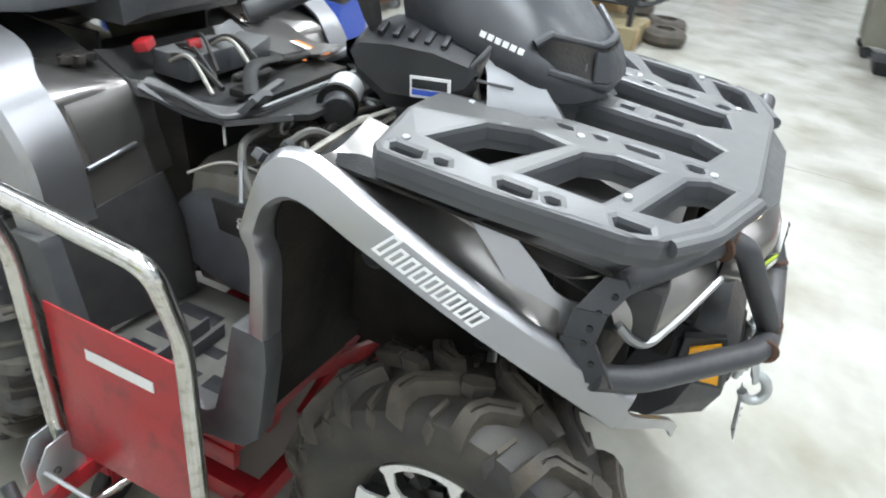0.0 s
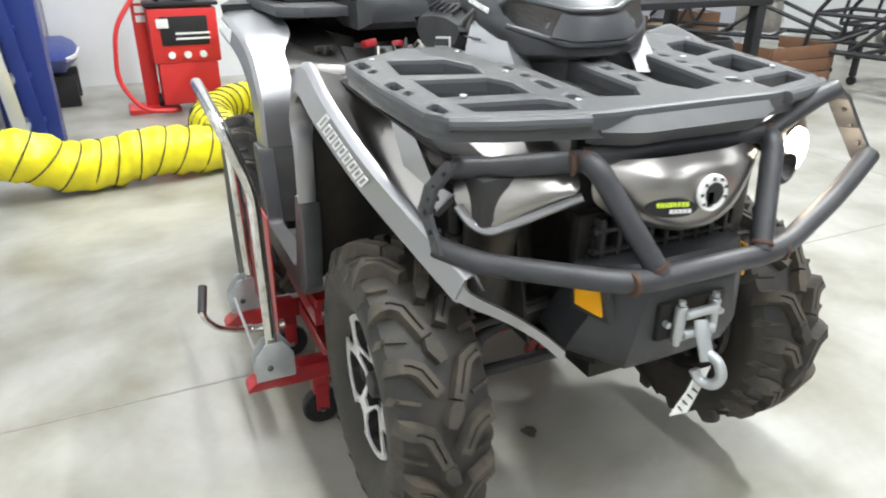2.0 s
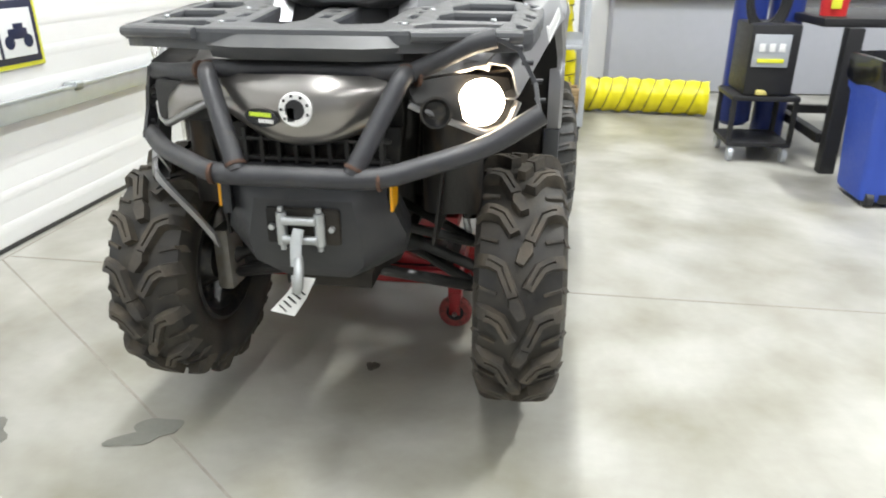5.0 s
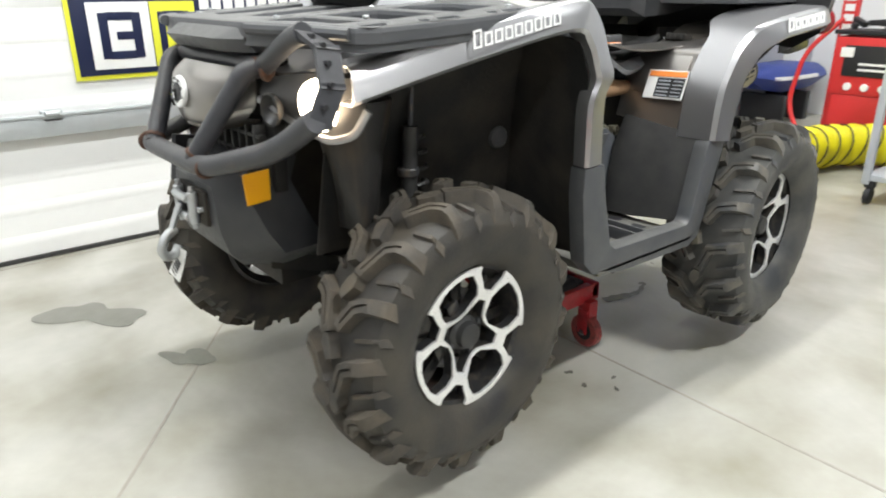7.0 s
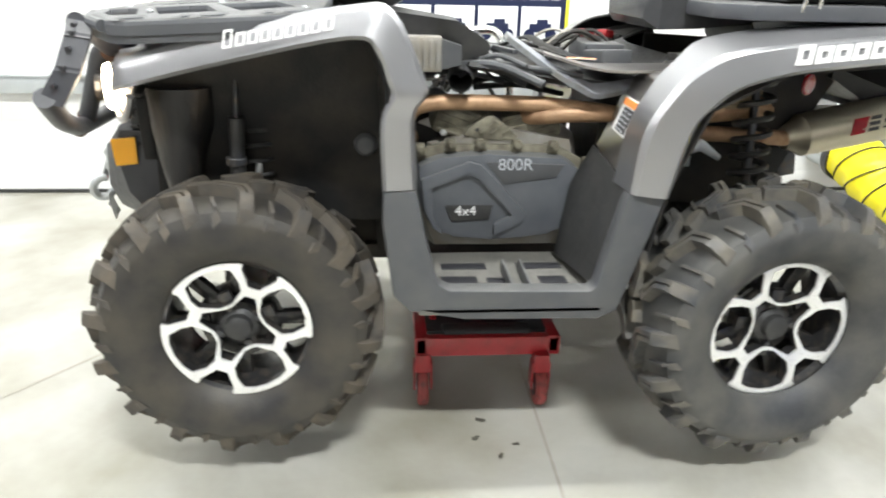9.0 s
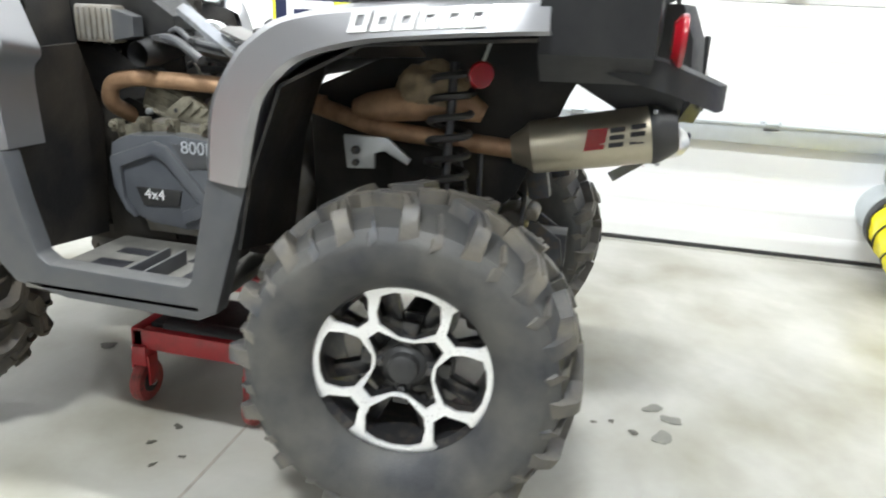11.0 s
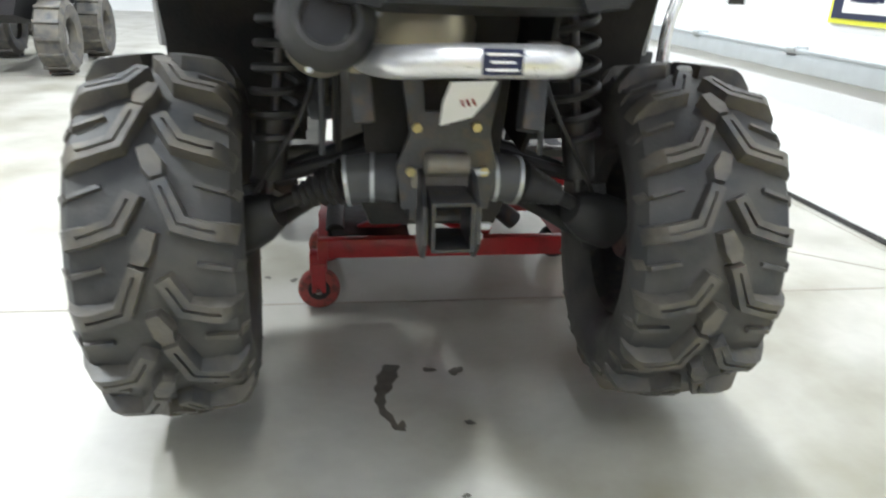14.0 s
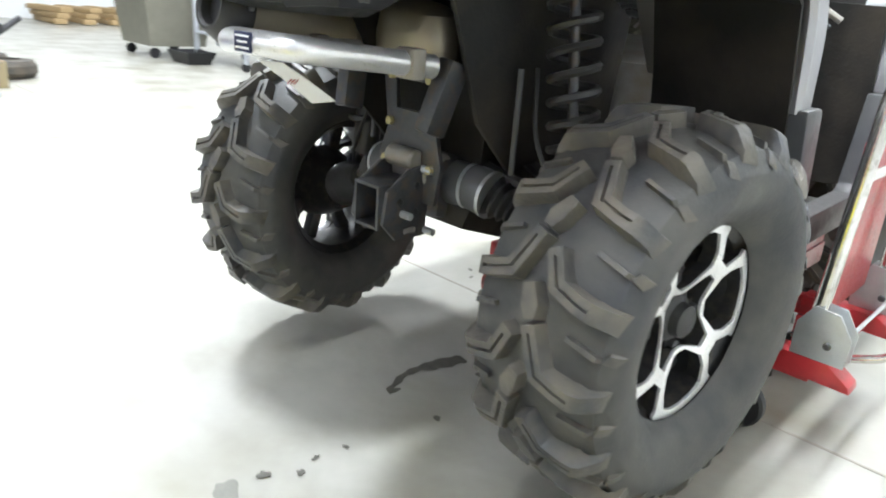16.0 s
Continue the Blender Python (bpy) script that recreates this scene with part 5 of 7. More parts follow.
bd = part("round_badge", cyl((-.003, 1.047, .958), (-.003, 1.058, .959), .036, 32), WHITE, nose, "round white and black badge")
bm = add_tube(bmesh.new(), [(-.003, 1.056, .959), (-.003, 1.0605, .959)], .021, 24)
add_box(bm, (.006, 1.0595, .949), (.016, .002, .03), .0005)
for k in range(9):
    an = 2 * math.pi * k / 9
    add_box(bm, (-.003 + .029 * math.cos(an), 1.059, .959 + .029 * math.sin(an)), (.006, .002, .006), .0005)
part("badge_mark", bm, INK, bd)
bm = bmesh.new()
bmesh.ops.create_circle(bm, cap_ends=True, radius=1, segments=32)
bmesh.ops.scale(bm, vec=(.048, .019, 1), verts=bm.verts)
r = bmesh.ops.extrude_face_region(bm, geom=bm.faces[:])
bmesh.ops.translate(bm, vec=(0, 0, .004), verts=[v for v in r["geom"] if isinstance(v, bmesh.types.BMVert)])
bm.transform(Matrix.Translation((.078, 1.038, .937)) @ Matrix.Rotation(radians(-24), 4, "Z") @ Matrix.Rotation(radians(-90), 4, "X") @ Matrix.Rotation(radians(180), 4, "Z"))
dc = part("oval_decal", bm, INK, nose, "black oval decal with lime markings")
part("decal_marks", bars(8, (.108, 1.032, .943), (.05, 1.054, .945), .009, (0, 0, 1), (.4, 1, 0), .25, .002), LIME, dc, "plain lime bars")
part("decal_marks", bars(5, (.085, 1.042, .931), (.045, 1.056, .932), .008, (0, 0, 1), (.4, 1, 0), .25, .002), WHITE, dc, "plain white bars")
# grille and lamps
gr = part("grille", front_plate([(-.19, .74), (.19, .74), (.20, .90), (-.20, .90)], .93, .03, .005), LINER, atv, "black front grille")
for k in range(9):
    part("grille_bar", box((-.16 + k * .04, .945, .83), (.010, .03, .13), .003), BLACK, gr)
for k in range(3):
    part("grille_bar", box((0, .948, .78 + k * .045), (.36, .02, .008), .002), BLACK, gr)
part("radiator_guard", front_plate([(-.2, .88), (.2, .88), (.2, 1.06), (-.2, 1.06)], .90, .02, .004), LINER, atv)
hs = part("headlamp_shell", shell([[V(.40, .80, 1.0), V(.31, .88, 1.01), V(.22, .935, 1.0)], [V(.42, .83, .945), V(.34, .92, .95), V(.23, .96, .965)], [V(.41, .85, .90), V(.375, .895, .885), V(.27, .945, .945)]], .006, 0, 5, 5), SILVER, atv, "empty silver headlamp surround")
part("surround_lip", tube([(.42, .845, .925), (.405, .872, .895), (.378, .895, .882), (.31, .93, .915), (.225, .967, .955)], .009, 8, .02), BAND, hs, "pale silver lip")
part("headlamp_pocket", box((.32, .85, .94), (.16, .10, .10), .02), BLACK, hs)
hl = part("headlamp", shell([[V(-.43, .83, 1.0), V(-.33, .90, 1.015), V(-.22, .95, 1.0)], [V(-.445, .85, .95), V(-.35, .93, .95), V(-.24, .97, .965)], [V(-.43, .86, .90), V(-.36, .905, .885), V(-.27, .945, .94)]], .006, 0, 4, 4), BLACK, atv, "black headlamp housing, lamp lit")
part("surround_lip", tube([(-.455, .85, .95), (-.435, .87, .90), (-.385, .90, .885), (-.31, .935, .92), (-.225, .967, .96)], .009, 8, .02), BAND, hl, "pale silver lip")
bm = lathe([(.004, .001), (.003, .025), (0, .045), (-.004, .05), (-.012, .052)], 28)
bm.transform(Matrix.Translation((-.38, .925, .958)) @ Matrix.Rotation(radians(105), 4, "Z"))
part("lit_lamp", bm, HEADLAMP, hl, "glowing round lamp")
bm = lathe([(0, .001), (0, .02), (.012, .032), (.022, .035), (.022, .03)], 24)
bm.transform(Matrix.Translation((-.285, .955, .945)) @ Matrix.Rotation(radians(95), 4, "Z"))
part("small_lamp", bm, RIMB, hl, "small unlit round lamp")

# tube bumper
bp = part("front_bumper", tube([(.46, .835, .845), (.40, .90, .825), (.18, 1.085, .822), (-.18, 1.085, .822), (-.40, 1.025, .885), (-.512, 1.0, .955)], .0225, 16, .06), TUBE, atv, "black tube bull bar with rust at the welds")
for sg, sidepts, plate in ((1, [(.425, .832, .998), (.37, .865, 1.0), (.225, .955, 1.02)], [(.425, .832, 1.0), (.452, .805, .95), (.462, .80, .905), (.458, .84, .842)]),
                           (-1, [(-.41, .955, 1.098), (-.36, .955, 1.085), (-.225, .955, 1.02)], [(-.41, .945, 1.10), (-.46, .935, 1.075), (-.498, .95, 1.01), (-.512, .99, .945)])):
    part("upright_tube", tube([(sg * .225, .955, 1.025), (sg * .215, .99, 1.015), (sg * .125, 1.085, .83)], .0215, 16, .03), TUBE, bp)
    part("side_tube", tube(sidepts, .0205, 16, .03), TUBE, bp)
    bm = bmesh.new()
    for p, q2 in zip(plate, plate[1:]):
        p, q2 = V(*p), V(*q2)
        dd = q2 - p
        add_prism(bm, [(-.006, -.026), (dd.length + .006, -.026), (dd.length + .006, .026), (-.006, .026)], p, dd, V(0, 1, .15), .009)
    br = part("end_plate", bm, TUBE, bp, "drilled end plate")
    for k in range(5):
        t = .3 + k * .55
        i0 = min(int(t), 2)
        p = V(*plate[i0]).lerp(V(*plate[i0 + 1]), t - i0) + V(0, .008, 0)
        part("plate_hole", add_tube(bmesh.new(), [p - V(.012, 0, 0), p + V(.012, 0, 0)], .0055, 8), INK, br)
for sg in (-1, 1):
    for at, ax in (((sg * .222, .962, 1.022), V(sg * -.1, .6, -.2)), ((sg * .130, 1.080, .843), V(sg * -.09, .095, -.185)), ((sg * .245, .953, 1.018), V(sg * 1, -.5, -.1)), ((sg * .185, 1.083, .822), V(1, 0, 0))):
        at, ax = V(*at), ax.normalized()
        part("weld", add_tube(bmesh.new(), [at - ax * .004, at, at + ax * .004], [.0226, .0238, .0226], 16), RUST, bp, "rusty weld bead")
part("cross_tube", tube([(.225, .955, 1.025), (-.225, .955, 1.025)], .0205, 16), TUBE, bp)

# lower front plastics, winch, hook, tag
sk = part("lower_fascia", loft([[V(-w, y, z), V(-w * .62, y2, z), V(w * .62, y2, z), V(w, y, z)] + [V(w * .95, y - .12, z), V(-w * .95, y - .12, z)] for w, y, y2, z in ((.18, .985, 1.01, .815), (.18, 1.005, 1.05, .76), (.215, .97, 1.05, .66), (.205, .93, 1.03, .60), (.13, .90, .98, .545))]), FASCIA, atv, "dark grey lower front fascia")
part("winch_recess", box((0, 1.035, .70), (.17, .05, .085), .008), LINER, sk)
wn = part("winch_fairlead", bmesh.new(), ZINC, atv, "roller winch fairlead")
bm = bmesh.new()
for sx in (-.043, .043):
    add_cyl(bm, (sx, 1.072, .662), (sx, 1.072, .738), .012, 14, None, .002)
    for zz in (.655, .745):
        add_cyl(bm, (sx, 1.072, zz - .005), (sx, 1.072, zz + .005), .007, 8)
    add_cyl(bm, (sx * 1.6, 1.06, .70), (sx * 1.6, 1.072, .70), .007, 6)
add_cyl(bm, (-.04, 1.082, .722), (.04, 1.082, .722), .010, 14, None, .002)
add_cyl(bm, (-.04, 1.082, .678), (.04, 1.082, .678), .010, 14, None, .002)
bm.transform(Matrix.Translation(-root_of(wn)))
wn.data = finish("winch_fairlead", bm, ZINC)
hk = part("winch_hook", tube([(0, 1.085, .705), (.004, 1.098, .68), (.002, 1.11, .655), (0, 1.118, .63)], .010, 10, .02, (1.5, .7)), ZINC, atv, "steel cable hook")
part("hook_curve", tube([(-.002, 1.108, .645), (-.012, 1.135, .635), (-.014, 1.15, .605), (-.005, 1.138, .58), (.006, 1.112, .58), (.01, 1.10, .60)], .011, 12, .02), ZINC, hk, "worn steel hook")
tg = part("key_tag", shell([[V(.005, 1.105, .60), V(-.035, 1.10, .595)], [V(.03, 1.11, .56), V(-.012, 1.105, .547)], [V(.072, 1.115, .515), V(.018, 1.11, .502)]], .0015), WHITE, atv, "white paper tag with dark marker strokes")
for k in range(5):
    part("tag_stroke", add_tube(bmesh.new(), [(.006 + k * .011, 1.1125, .574 - k * .011), (-.012 + k * .012, 1.1105, .558 - k * .011)], .0022, 6), INK, tg, "plain dark stroke")
part("side_reflector", prism([(-.0, -.005), (.055, -.01), (.06, .06), (-.002, .065)], (-.187, .948, .735), (0, 1, 0), (0, 0, 1), -.006), AMBER, sk, "amber reflector")
part("side_reflector", prism([(.0, -.002), (.064, -.006), (.052, .086), (.0, .064)], (.215, .967, .735), (-.26, .96, 0), (.05, -.08, 1), .006), AMBER, sk, "amber reflector")
part("reflector_mount", prism([(-.02, -.02), (.075, -.02), (.062, .095), (-.012, .08)], (.212, .967, .735), (-.26, .96, 0), (.05, -.08, 1), -.02, .003), FASCIA, sk)
part("skid_plate", loft([[V(-.12, y, z), V(.12, y, z), V(.14, y, z + .05), V(-.14, y, z + .05)] for y, z in ((.93, .535), (.6, .43), (-.6, .42), (-.75, .47))]), LINER, atv, "black belly skid plate")
part("frame", loft([[V(-.11, y, .48), V(.11, y, .48), V(.13, y, z), V(-.13, y, z)] for y, z in ((.90, .86), (.5, .95), (.3, .82))]), LINER, atv, "black frame and radiator")
part("frame", loft([[V(-.12, y, .50), V(.12, y, .50), V(.16, y, z), V(-.16, y, z)] for y, z in ((-.28, .9), (-.5, 1.0), (-.72, .95))]), LINER, atv, "black rear frame")

# suspension
for sg in (-1, 1):
    part("front_arm", tube([(sg * .10, .78, .48), (sg * .36, .67, .39), (sg * .10, .52, .47)], .016, 10, .03), BLACK, atv)
    part("front_arm", tube([(sg * .12, .74, .60), (sg * .36, .66, .52), (sg * .12, .56, .60)], .014, 10, .03), BLACK, atv)
    sh = part("front_shock", add_cyl(bmesh.new(), (sg * .24, .60, .98), (sg * .33, .64, .52), .010, 14), ALU, atv, "front shock absorber")
    part("spring", coil((sg * .245, .602, .95), (sg * .305, .63, .66), .036, .006, 8), BLACK, sh)
    part("front_axle", add_tube(bmesh.new(), [(sg * .10, .65, .53), (sg * .14, .65, .525), (sg * .20, .65, .505), (sg * .34, .655, .45), (sg * .40, .655, .43)], [.045, .045, .016, .016, .04], 16), BLACK, atv)
    part("knuckle", box((sg * .385, .655, .44), (.05, .10, .19), .015), CAST, atv)
    # rear
    part("rear_arm", tube([(sg * .385, -.625, .385), (sg * .30, -.52, .42), (sg * .12, -.28, .46)], .024, 12, .06), BLACK, atv, "trailing lower arm")
    part("rear_arm", tube([(sg * .11, -.56, .60), (sg * .36, -.63, .52), (sg * .11, -.70, .60)], .015, 10, .03), BLACK, atv)
    rs = part("rear_shock", add_cyl(bmesh.new(), (sg * .255, -.655, .99), (sg * .32, -.655, .50), .010, 14), STEEL, atv, "rear shock absorber with black coil spring")
    part("spring", coil((sg * .258, -.655, .965), (sg * .305, -.655, .62), .044, .0085, 8), BLACK, rs)
    part("shock_body", add_cyl(bmesh.new(), (sg * .30, -.655, .66), (sg * .318, -.655, .54), .033, 18), BLACK, rs)
    ax = part("rear_axle", add_tube(bmesh.new(), [(sg * .07, -.725, .555), (sg * .12, -.722, .555), (sg * .165, -.718, .548)], [.048, .048, .048], 20), GREYP, atv, "axle joint with steel clamps")
    part("clamp", add_tube(bmesh.new(), [(sg * .112, -.7225, .555), (sg * .120, -.722, .555)], .0495, 20), ZINC, ax, "steel band clamp")
    part("clamp", add_tube(bmesh.new(), [(sg * .160, -.7185, .549), (sg * .168, -.718, .548)], .0495, 20), ZINC, ax, "steel band clamp")
    pts = [V(sg * .168, -.718, .547).lerp(V(sg * .26, -.69, .51), k / 12) for k in range(13)]
    part("bellows", add_tube(bmesh.new(), pts, [.046 - .0018 * k - (.010 if k % 2 else 0) for k in range(13)], 18), BLACK, ax, "ribbed rubber boot")
    part("half_shaft", add_tube(bmesh.new(), [(sg * .25, -.69, .512), (sg * .40, -.645, .435)], .015, 12), BLACK, ax)
    part("knuckle", add_tube(bmesh.new(), [(sg * .30, -.675, .475), (sg * .335, -.668, .46), (sg * .36, -.66, .447), (sg * .40, -.65, .43)], [.034, .052, .058, .058], 20), BLACK, atv, "cast wheel carrier")
    part("carrier_ear", add_tube(bmesh.new(), [(sg * .36, -.66, .45), (sg * .362, -.645, .52)], [.030, .020], 12), BLACK, atv)
    part("carrier_ear", add_tube(bmesh.new(), [(sg * .36, -.66, .45), (sg * .375, -.62, .372)], [.030, .022], 12), BLACK, atv)
    part("brake_line", tube([(sg * .35, -.665, .50), (sg * .30, -.70, .58), (sg * .24, -.70, .68), (sg * .20, -.66, .80)], .005, 6, .04), BLACK, atv)
    part("link_rod", tube([(sg * .21, -.72, .60), (sg * .205, -.715, .80)], .006, 8), GREYP, atv, "thin dark rod")

# dark inner side walls behind the rear springs
for sg in (-1, 1):
    bm = side_plate([(-.50, .62), (-.70, .60), (-.80, .70), (-.88, .90), (-.95, 1.03), (-.50, 1.05)], -.185, .01, .002)
    part("inner_side_wall", bm if sg < 0 else mirror(bm), LINER, atv, "dark inner side wall")

# tow hitch plate and rear bar
hp = part("hitch_plate", prism([(-.075, .52), (.085, .52), (.098, .60), (.082, .66), (.100, .775), (.062, .785), (.056, .70), (-.036, .70), (-.044, .785), (-.080, .775), (-.062, .66), (-.086, .60)], (.008, -.800, 0), (1, 0, 0), (0, 0, 1), .012, .003), STEEL, atv, "dark steel hitch plate")
part("upper_plate", box((.012, -.797, .772), (.17, .012, .030), .003), STEEL, hp)
part("plate_window", box((.012, -.806, .605), (.085, .012, .055), .006), LINER, hp)
part("spacer_roller", cyl((-.028, -.822, .607), (.052, -.822, .607), .021, 20, None, .004), CAST, hp, "pale cast spacer between the plates")
bm = bmesh.new()
for cx0, cz0, sx0, sz0 in ((-.021, .521, .006, .09), (.047, .521, .006, .09), (.013, .479, .062, .006), (.013, .563, .062, .006)):
    add_box(bm, (cx0, -.862, cz0), (sx0, .112, sz0), .001)
part("receiver", bm, STEEL, hp, "open square receiver tube")
for sx in (-.034, .058):
    part("cheek_plate", side_plate([(-.79, .60), (-.845, .595), (-.905, .555), (-.915, .49), (-.88, .452), (-.80, .45)], sx - .005, .010, .003), STEEL, hp)
part("cheek_slot", box((.0635, -.845, .468), (.002, .030, .012), .004), CAST, hp)
for q in ((-.83, .56), (-.872, .53), (-.83, .505)):
    part("cheek_hole", cyl((.062, q[0], q[1]), (.0652, q[0], q[1]), .008, 12), INK, hp)
for sx, sz in ((-.042, .672), (.064, .674), (-.040, .765), (.068, .765), (-.052, .593), (.081, .593)):
    part("hitch_bolt", cyl((sx, -.80, sz), (sx, -.822, sz), .0095, 6, None, .001), BRASSY, hp, "yellowish bolt head")
for sy, sz in ((-.815, .592), (-.865, .506), (-.80, .462)):
    part("hitch_bolt", cyl((.06, sy, sz), (.088, sy, sz), .008, 8, None, .001), ZINC, hp)
part("bar_arm", box((.148, -.862, .745), (.036, .05, .135), .005, Euler((-.3, .12, 0)).to_matrix()), STEEL, hp, "dark steel stay")
part("bar_arm", box((-.140, -.84, .745), (.036, .05, .12), .005, Euler((-.2, -.1, 0)).to_matrix()), STEEL, hp, "dark steel stay")
part("rear_differential", cyl((-.05, -.775, .58), (.07, -.775, .58), .042, 20), CAST, atv, "dirty aluminium axle housing")
part("gear_case", box((.01, -.72, .545), (.13, .12, .13), .02), STEEL, atv)
gb = part("rear_grab_bar", tube([(-.15, -.82, .80), (-.132, -1.04, .812), (-.102, -1.138, .820), (-.045, -1.158, .826), (.06, -1.160, .827), (.108, -1.145, .825), (.126, -1.09, .820), (.142, -.885, .80)], .021, 18, .04), GRABAL, atv, "brushed aluminium rear bar")
lb = part("bar_label", box((.021, -1.1805, .828), (.050, .003, .031), .001, Euler((0, 0, .0)).to_matrix()), NAVY, gb, "small dark data label")
bm = bmesh.new()
for k in range(3):
    add_box(bm, (.021, -1.1828, .819 + k * .009), (.040 - .01 * (k % 2), .001, .003))
split("label_line", bm, WHITE, lb)
for sx in (-.135, .14):
    part("bar_clamp", box((sx, -.935, .806), (.05, .03, .052), .006), CAST, gb, "small cast clamp")
rt = part("paper_tag", shell([[V(-.032, -1.125, .796), V(.030, -1.115, .797)], [V(-.034, -1.07, .760), V(.030, -1.06, .764)], [V(-.030, -1.015, .718), V(.008, -1.005, .722), V(.026, -1.0, .736)][:1] + [V(.020, -1.0, .728)]], .0012), WHITE, atv, "white paper tag with faint red handwriting")
part("tag_marks", bars(3, (-.012, -1.078, .760), (.012, -1.074, .762), .012, (0, .6, 1), (0, -.6, .8), .55, .0012), REDLENS, rt, "plain red bars")
part("oil_tank", loft([[V(-.045 + w * math.cos(a), -.75 + w * .55 * math.sin(a), z) for a in (2 * math.pi * k / 24 for k in range(24))] for w, z in ((.08, .76), (.105, .775), (.11, .84), (.10, .88), (.07, .90), (.02, .91))]), TITAN, atv, "pale metal reservoir behind the bar")

# tail
tp = part("tail_panel", loft([[V(-w, y, z), V(-w * .7, y - .03, z), V(0, y - .045, z), V(w * .7, y - .03, z), V(w, y, z), V(w * .95, y + deep, z), V(-w * .95, y + deep, z)] for w, y, z, deep in ((.14, -1.07, .876, .04), (.19, -1.125, .89, .09), (.215, -1.14, .97, .25), (.24, -1.13, 1.06, .25), (.27, -1.10, 1.125, .25))]), TAILP, atv, "black plastic tail panel")
part("badge_recess", box((0, -1.184, 1.01), (.07, .008, .115), .006), BLACK, tp)
tb = part("round_badge", cyl((0, -1.186, .99), (0, -1.193, .99), .03, 28), WHITE, tp, "round white and black badge")
part("badge_mark", add_tube(bmesh.new(), [(0.003, -1.192, .988), (.003, -1.1955, .988)], .018, 20), INK, tb)
for sg in (-1, 1):
    fl = (lambda b: b) if sg < 0 else mirror
    tl = part("tail_lamp_housing", fl(loft([[V(-.52 + k, y, 1.14), V(-.27, y - .02, 1.14), V(-.25, y - .02, 1.06), V(-.29, y, 1.0), V(-.42 + k, y, .98), V(-.50 + k, y, 1.03)] for y, k in ((-.86, -.05), (-1.0, 0), (-1.05, .015))])), TAILP, atv, "black tail lamp housing")
    for cx, cz, r in ((-.452, 1.060, .046), (-.335, 1.070, .034)):
        bm = lathe([(0, .001), (0, r * .7), (-.012, r), (-.02, r)], 26)
        bm.transform(Matrix.Translation((cx, -1.076 - (.012 if r < .04 else 0), cz)) @ Matrix.Rotation(radians(90), 4, "Z"))
        part("lens", fl(bm), LITRED if sg > 0 and r > .04 else REDLENS, tl, "round red lens, lit" if sg > 0 and r > .04 else "round red lens")
    part("lower_wing", fl(loft([[V(-.46 + k, y, z), V(-.46 + k, y, z + .05), V(-.46 + k + .05, y - .02, z + .05), V(-.46 + k + .05, y - .02, z)] for k, y, z in ((-.02, -.88, 1.030), (.0, -1.0, .992), (.04, -1.09, .968), (.10, -1.15, .945), (.15, -1.185, .930))])), TAILP, tl, "swept plastic wing")
    part("tail_cheek", fl(shell([[V(-.215, -1.150, 1.002), V(-.17, -1.164, .994), V(-.113, -1.184, .985)], [V(-.205, -1.146, .932), V(-.17, -1.162, .926), V(-.103, -1.186, .918)], [V(-.185, -1.130, .896), V(-.16, -1.146, .890), V(-.125, -1.168, .885)]], .010)), TAILP, atv, "raised tail cheek")
    part("cheek_opening", fl(shell([[V(-.178, -1.168, .962), V(-.135, -1.182, .950)], [V(-.162, -1.166, .922), V(-.125, -1.180, .912)]], .004)), INK, atv, "dark opening")
    if sg > 0:
        part("tie_hook", fl(cyl((-.30, -1.12, .945), (-.235, -1.17, .935), .024, 18)), TAILP, tl)
rf = part("round_reflector", cyl((-.352, -.73, .975), (-.36, -.735, .975), .027, 24), REDLENS, atv, "round red side reflector")
part("reflector_stay", tube([(-.345, -.73, .99), (-.33, -.75, 1.06)], .004, 6), ZINC, rf)
rf = part("round_reflector", cyl((.352, -.73, .975), (.36, -.735, .975), .027, 24), REDLENS, atv, "round red side reflector")
part("hanging_strap", tube([(.30, -1.12, 1.2), (.30, -1.15, 1.05), (.30, -1.17, .93)], .006, 8, .03, (1.6, .5)), BLACK, atv, "black hanging strap")
part("hanging_strap", box((.307, -1.172, .925), (.022, .005, .05), .002), BLACK, atv, "black strap end")

# instrument pod, handlebar, console
def pod_ring(y, w, z0, z1, lean):
    """One angular section of the pod: flat belly, creased visor line, domed top."""
    h = z1 - z0
    side = [(.55, 0), (.90, .12), (1, .36), (1, .47), (.93, .58), (.74, .84), (.40, .98)]
    return [V(w * x, y - lean * z, z0 + h * z) for x, z in side] + [V(-w * x, y - lean * z, z0 + h * z) for x, z in side[::-1]]


stations = [(.672, .085, 1.150, 1.232, .02), (.662, .128, 1.144, 1.252, .03), (.635, .172, 1.136, 1.283, .045), (.585, .204, 1.132, 1.325, .05), (.50, .214, 1.140, 1.372, .045), (.40, .200, 1.160, 1.41, .03), (.28, .13, 1.2, 1.40, .02)]
cols = [glide(c, 4) for c in zip(*(pod_ring(*q) for q in stations))]
pod = part("instrument_pod", loft([list(r) for r in zip(*cols)]), PODP, atv, "dark grey handlebar pod with an angular visor")


def on_pod(x, z):
    """A point on the pod's front at that breadth and height."""
    line = [(0, .676), (.085, .672), (.128, .655), (.172, .618), (.204, .565), (.23, .48)]
    for (x0, y0), (x1, y1) in zip(line, line[1:]):
        if abs(x) <= x1:
            break
    return V(x, y0 + (y1 - y0) * (abs(x) - x0) / (x1 - x0) + .004 - max(0, z - 1.19) * .52 - max(0, 1.165 - z) * .35, z)


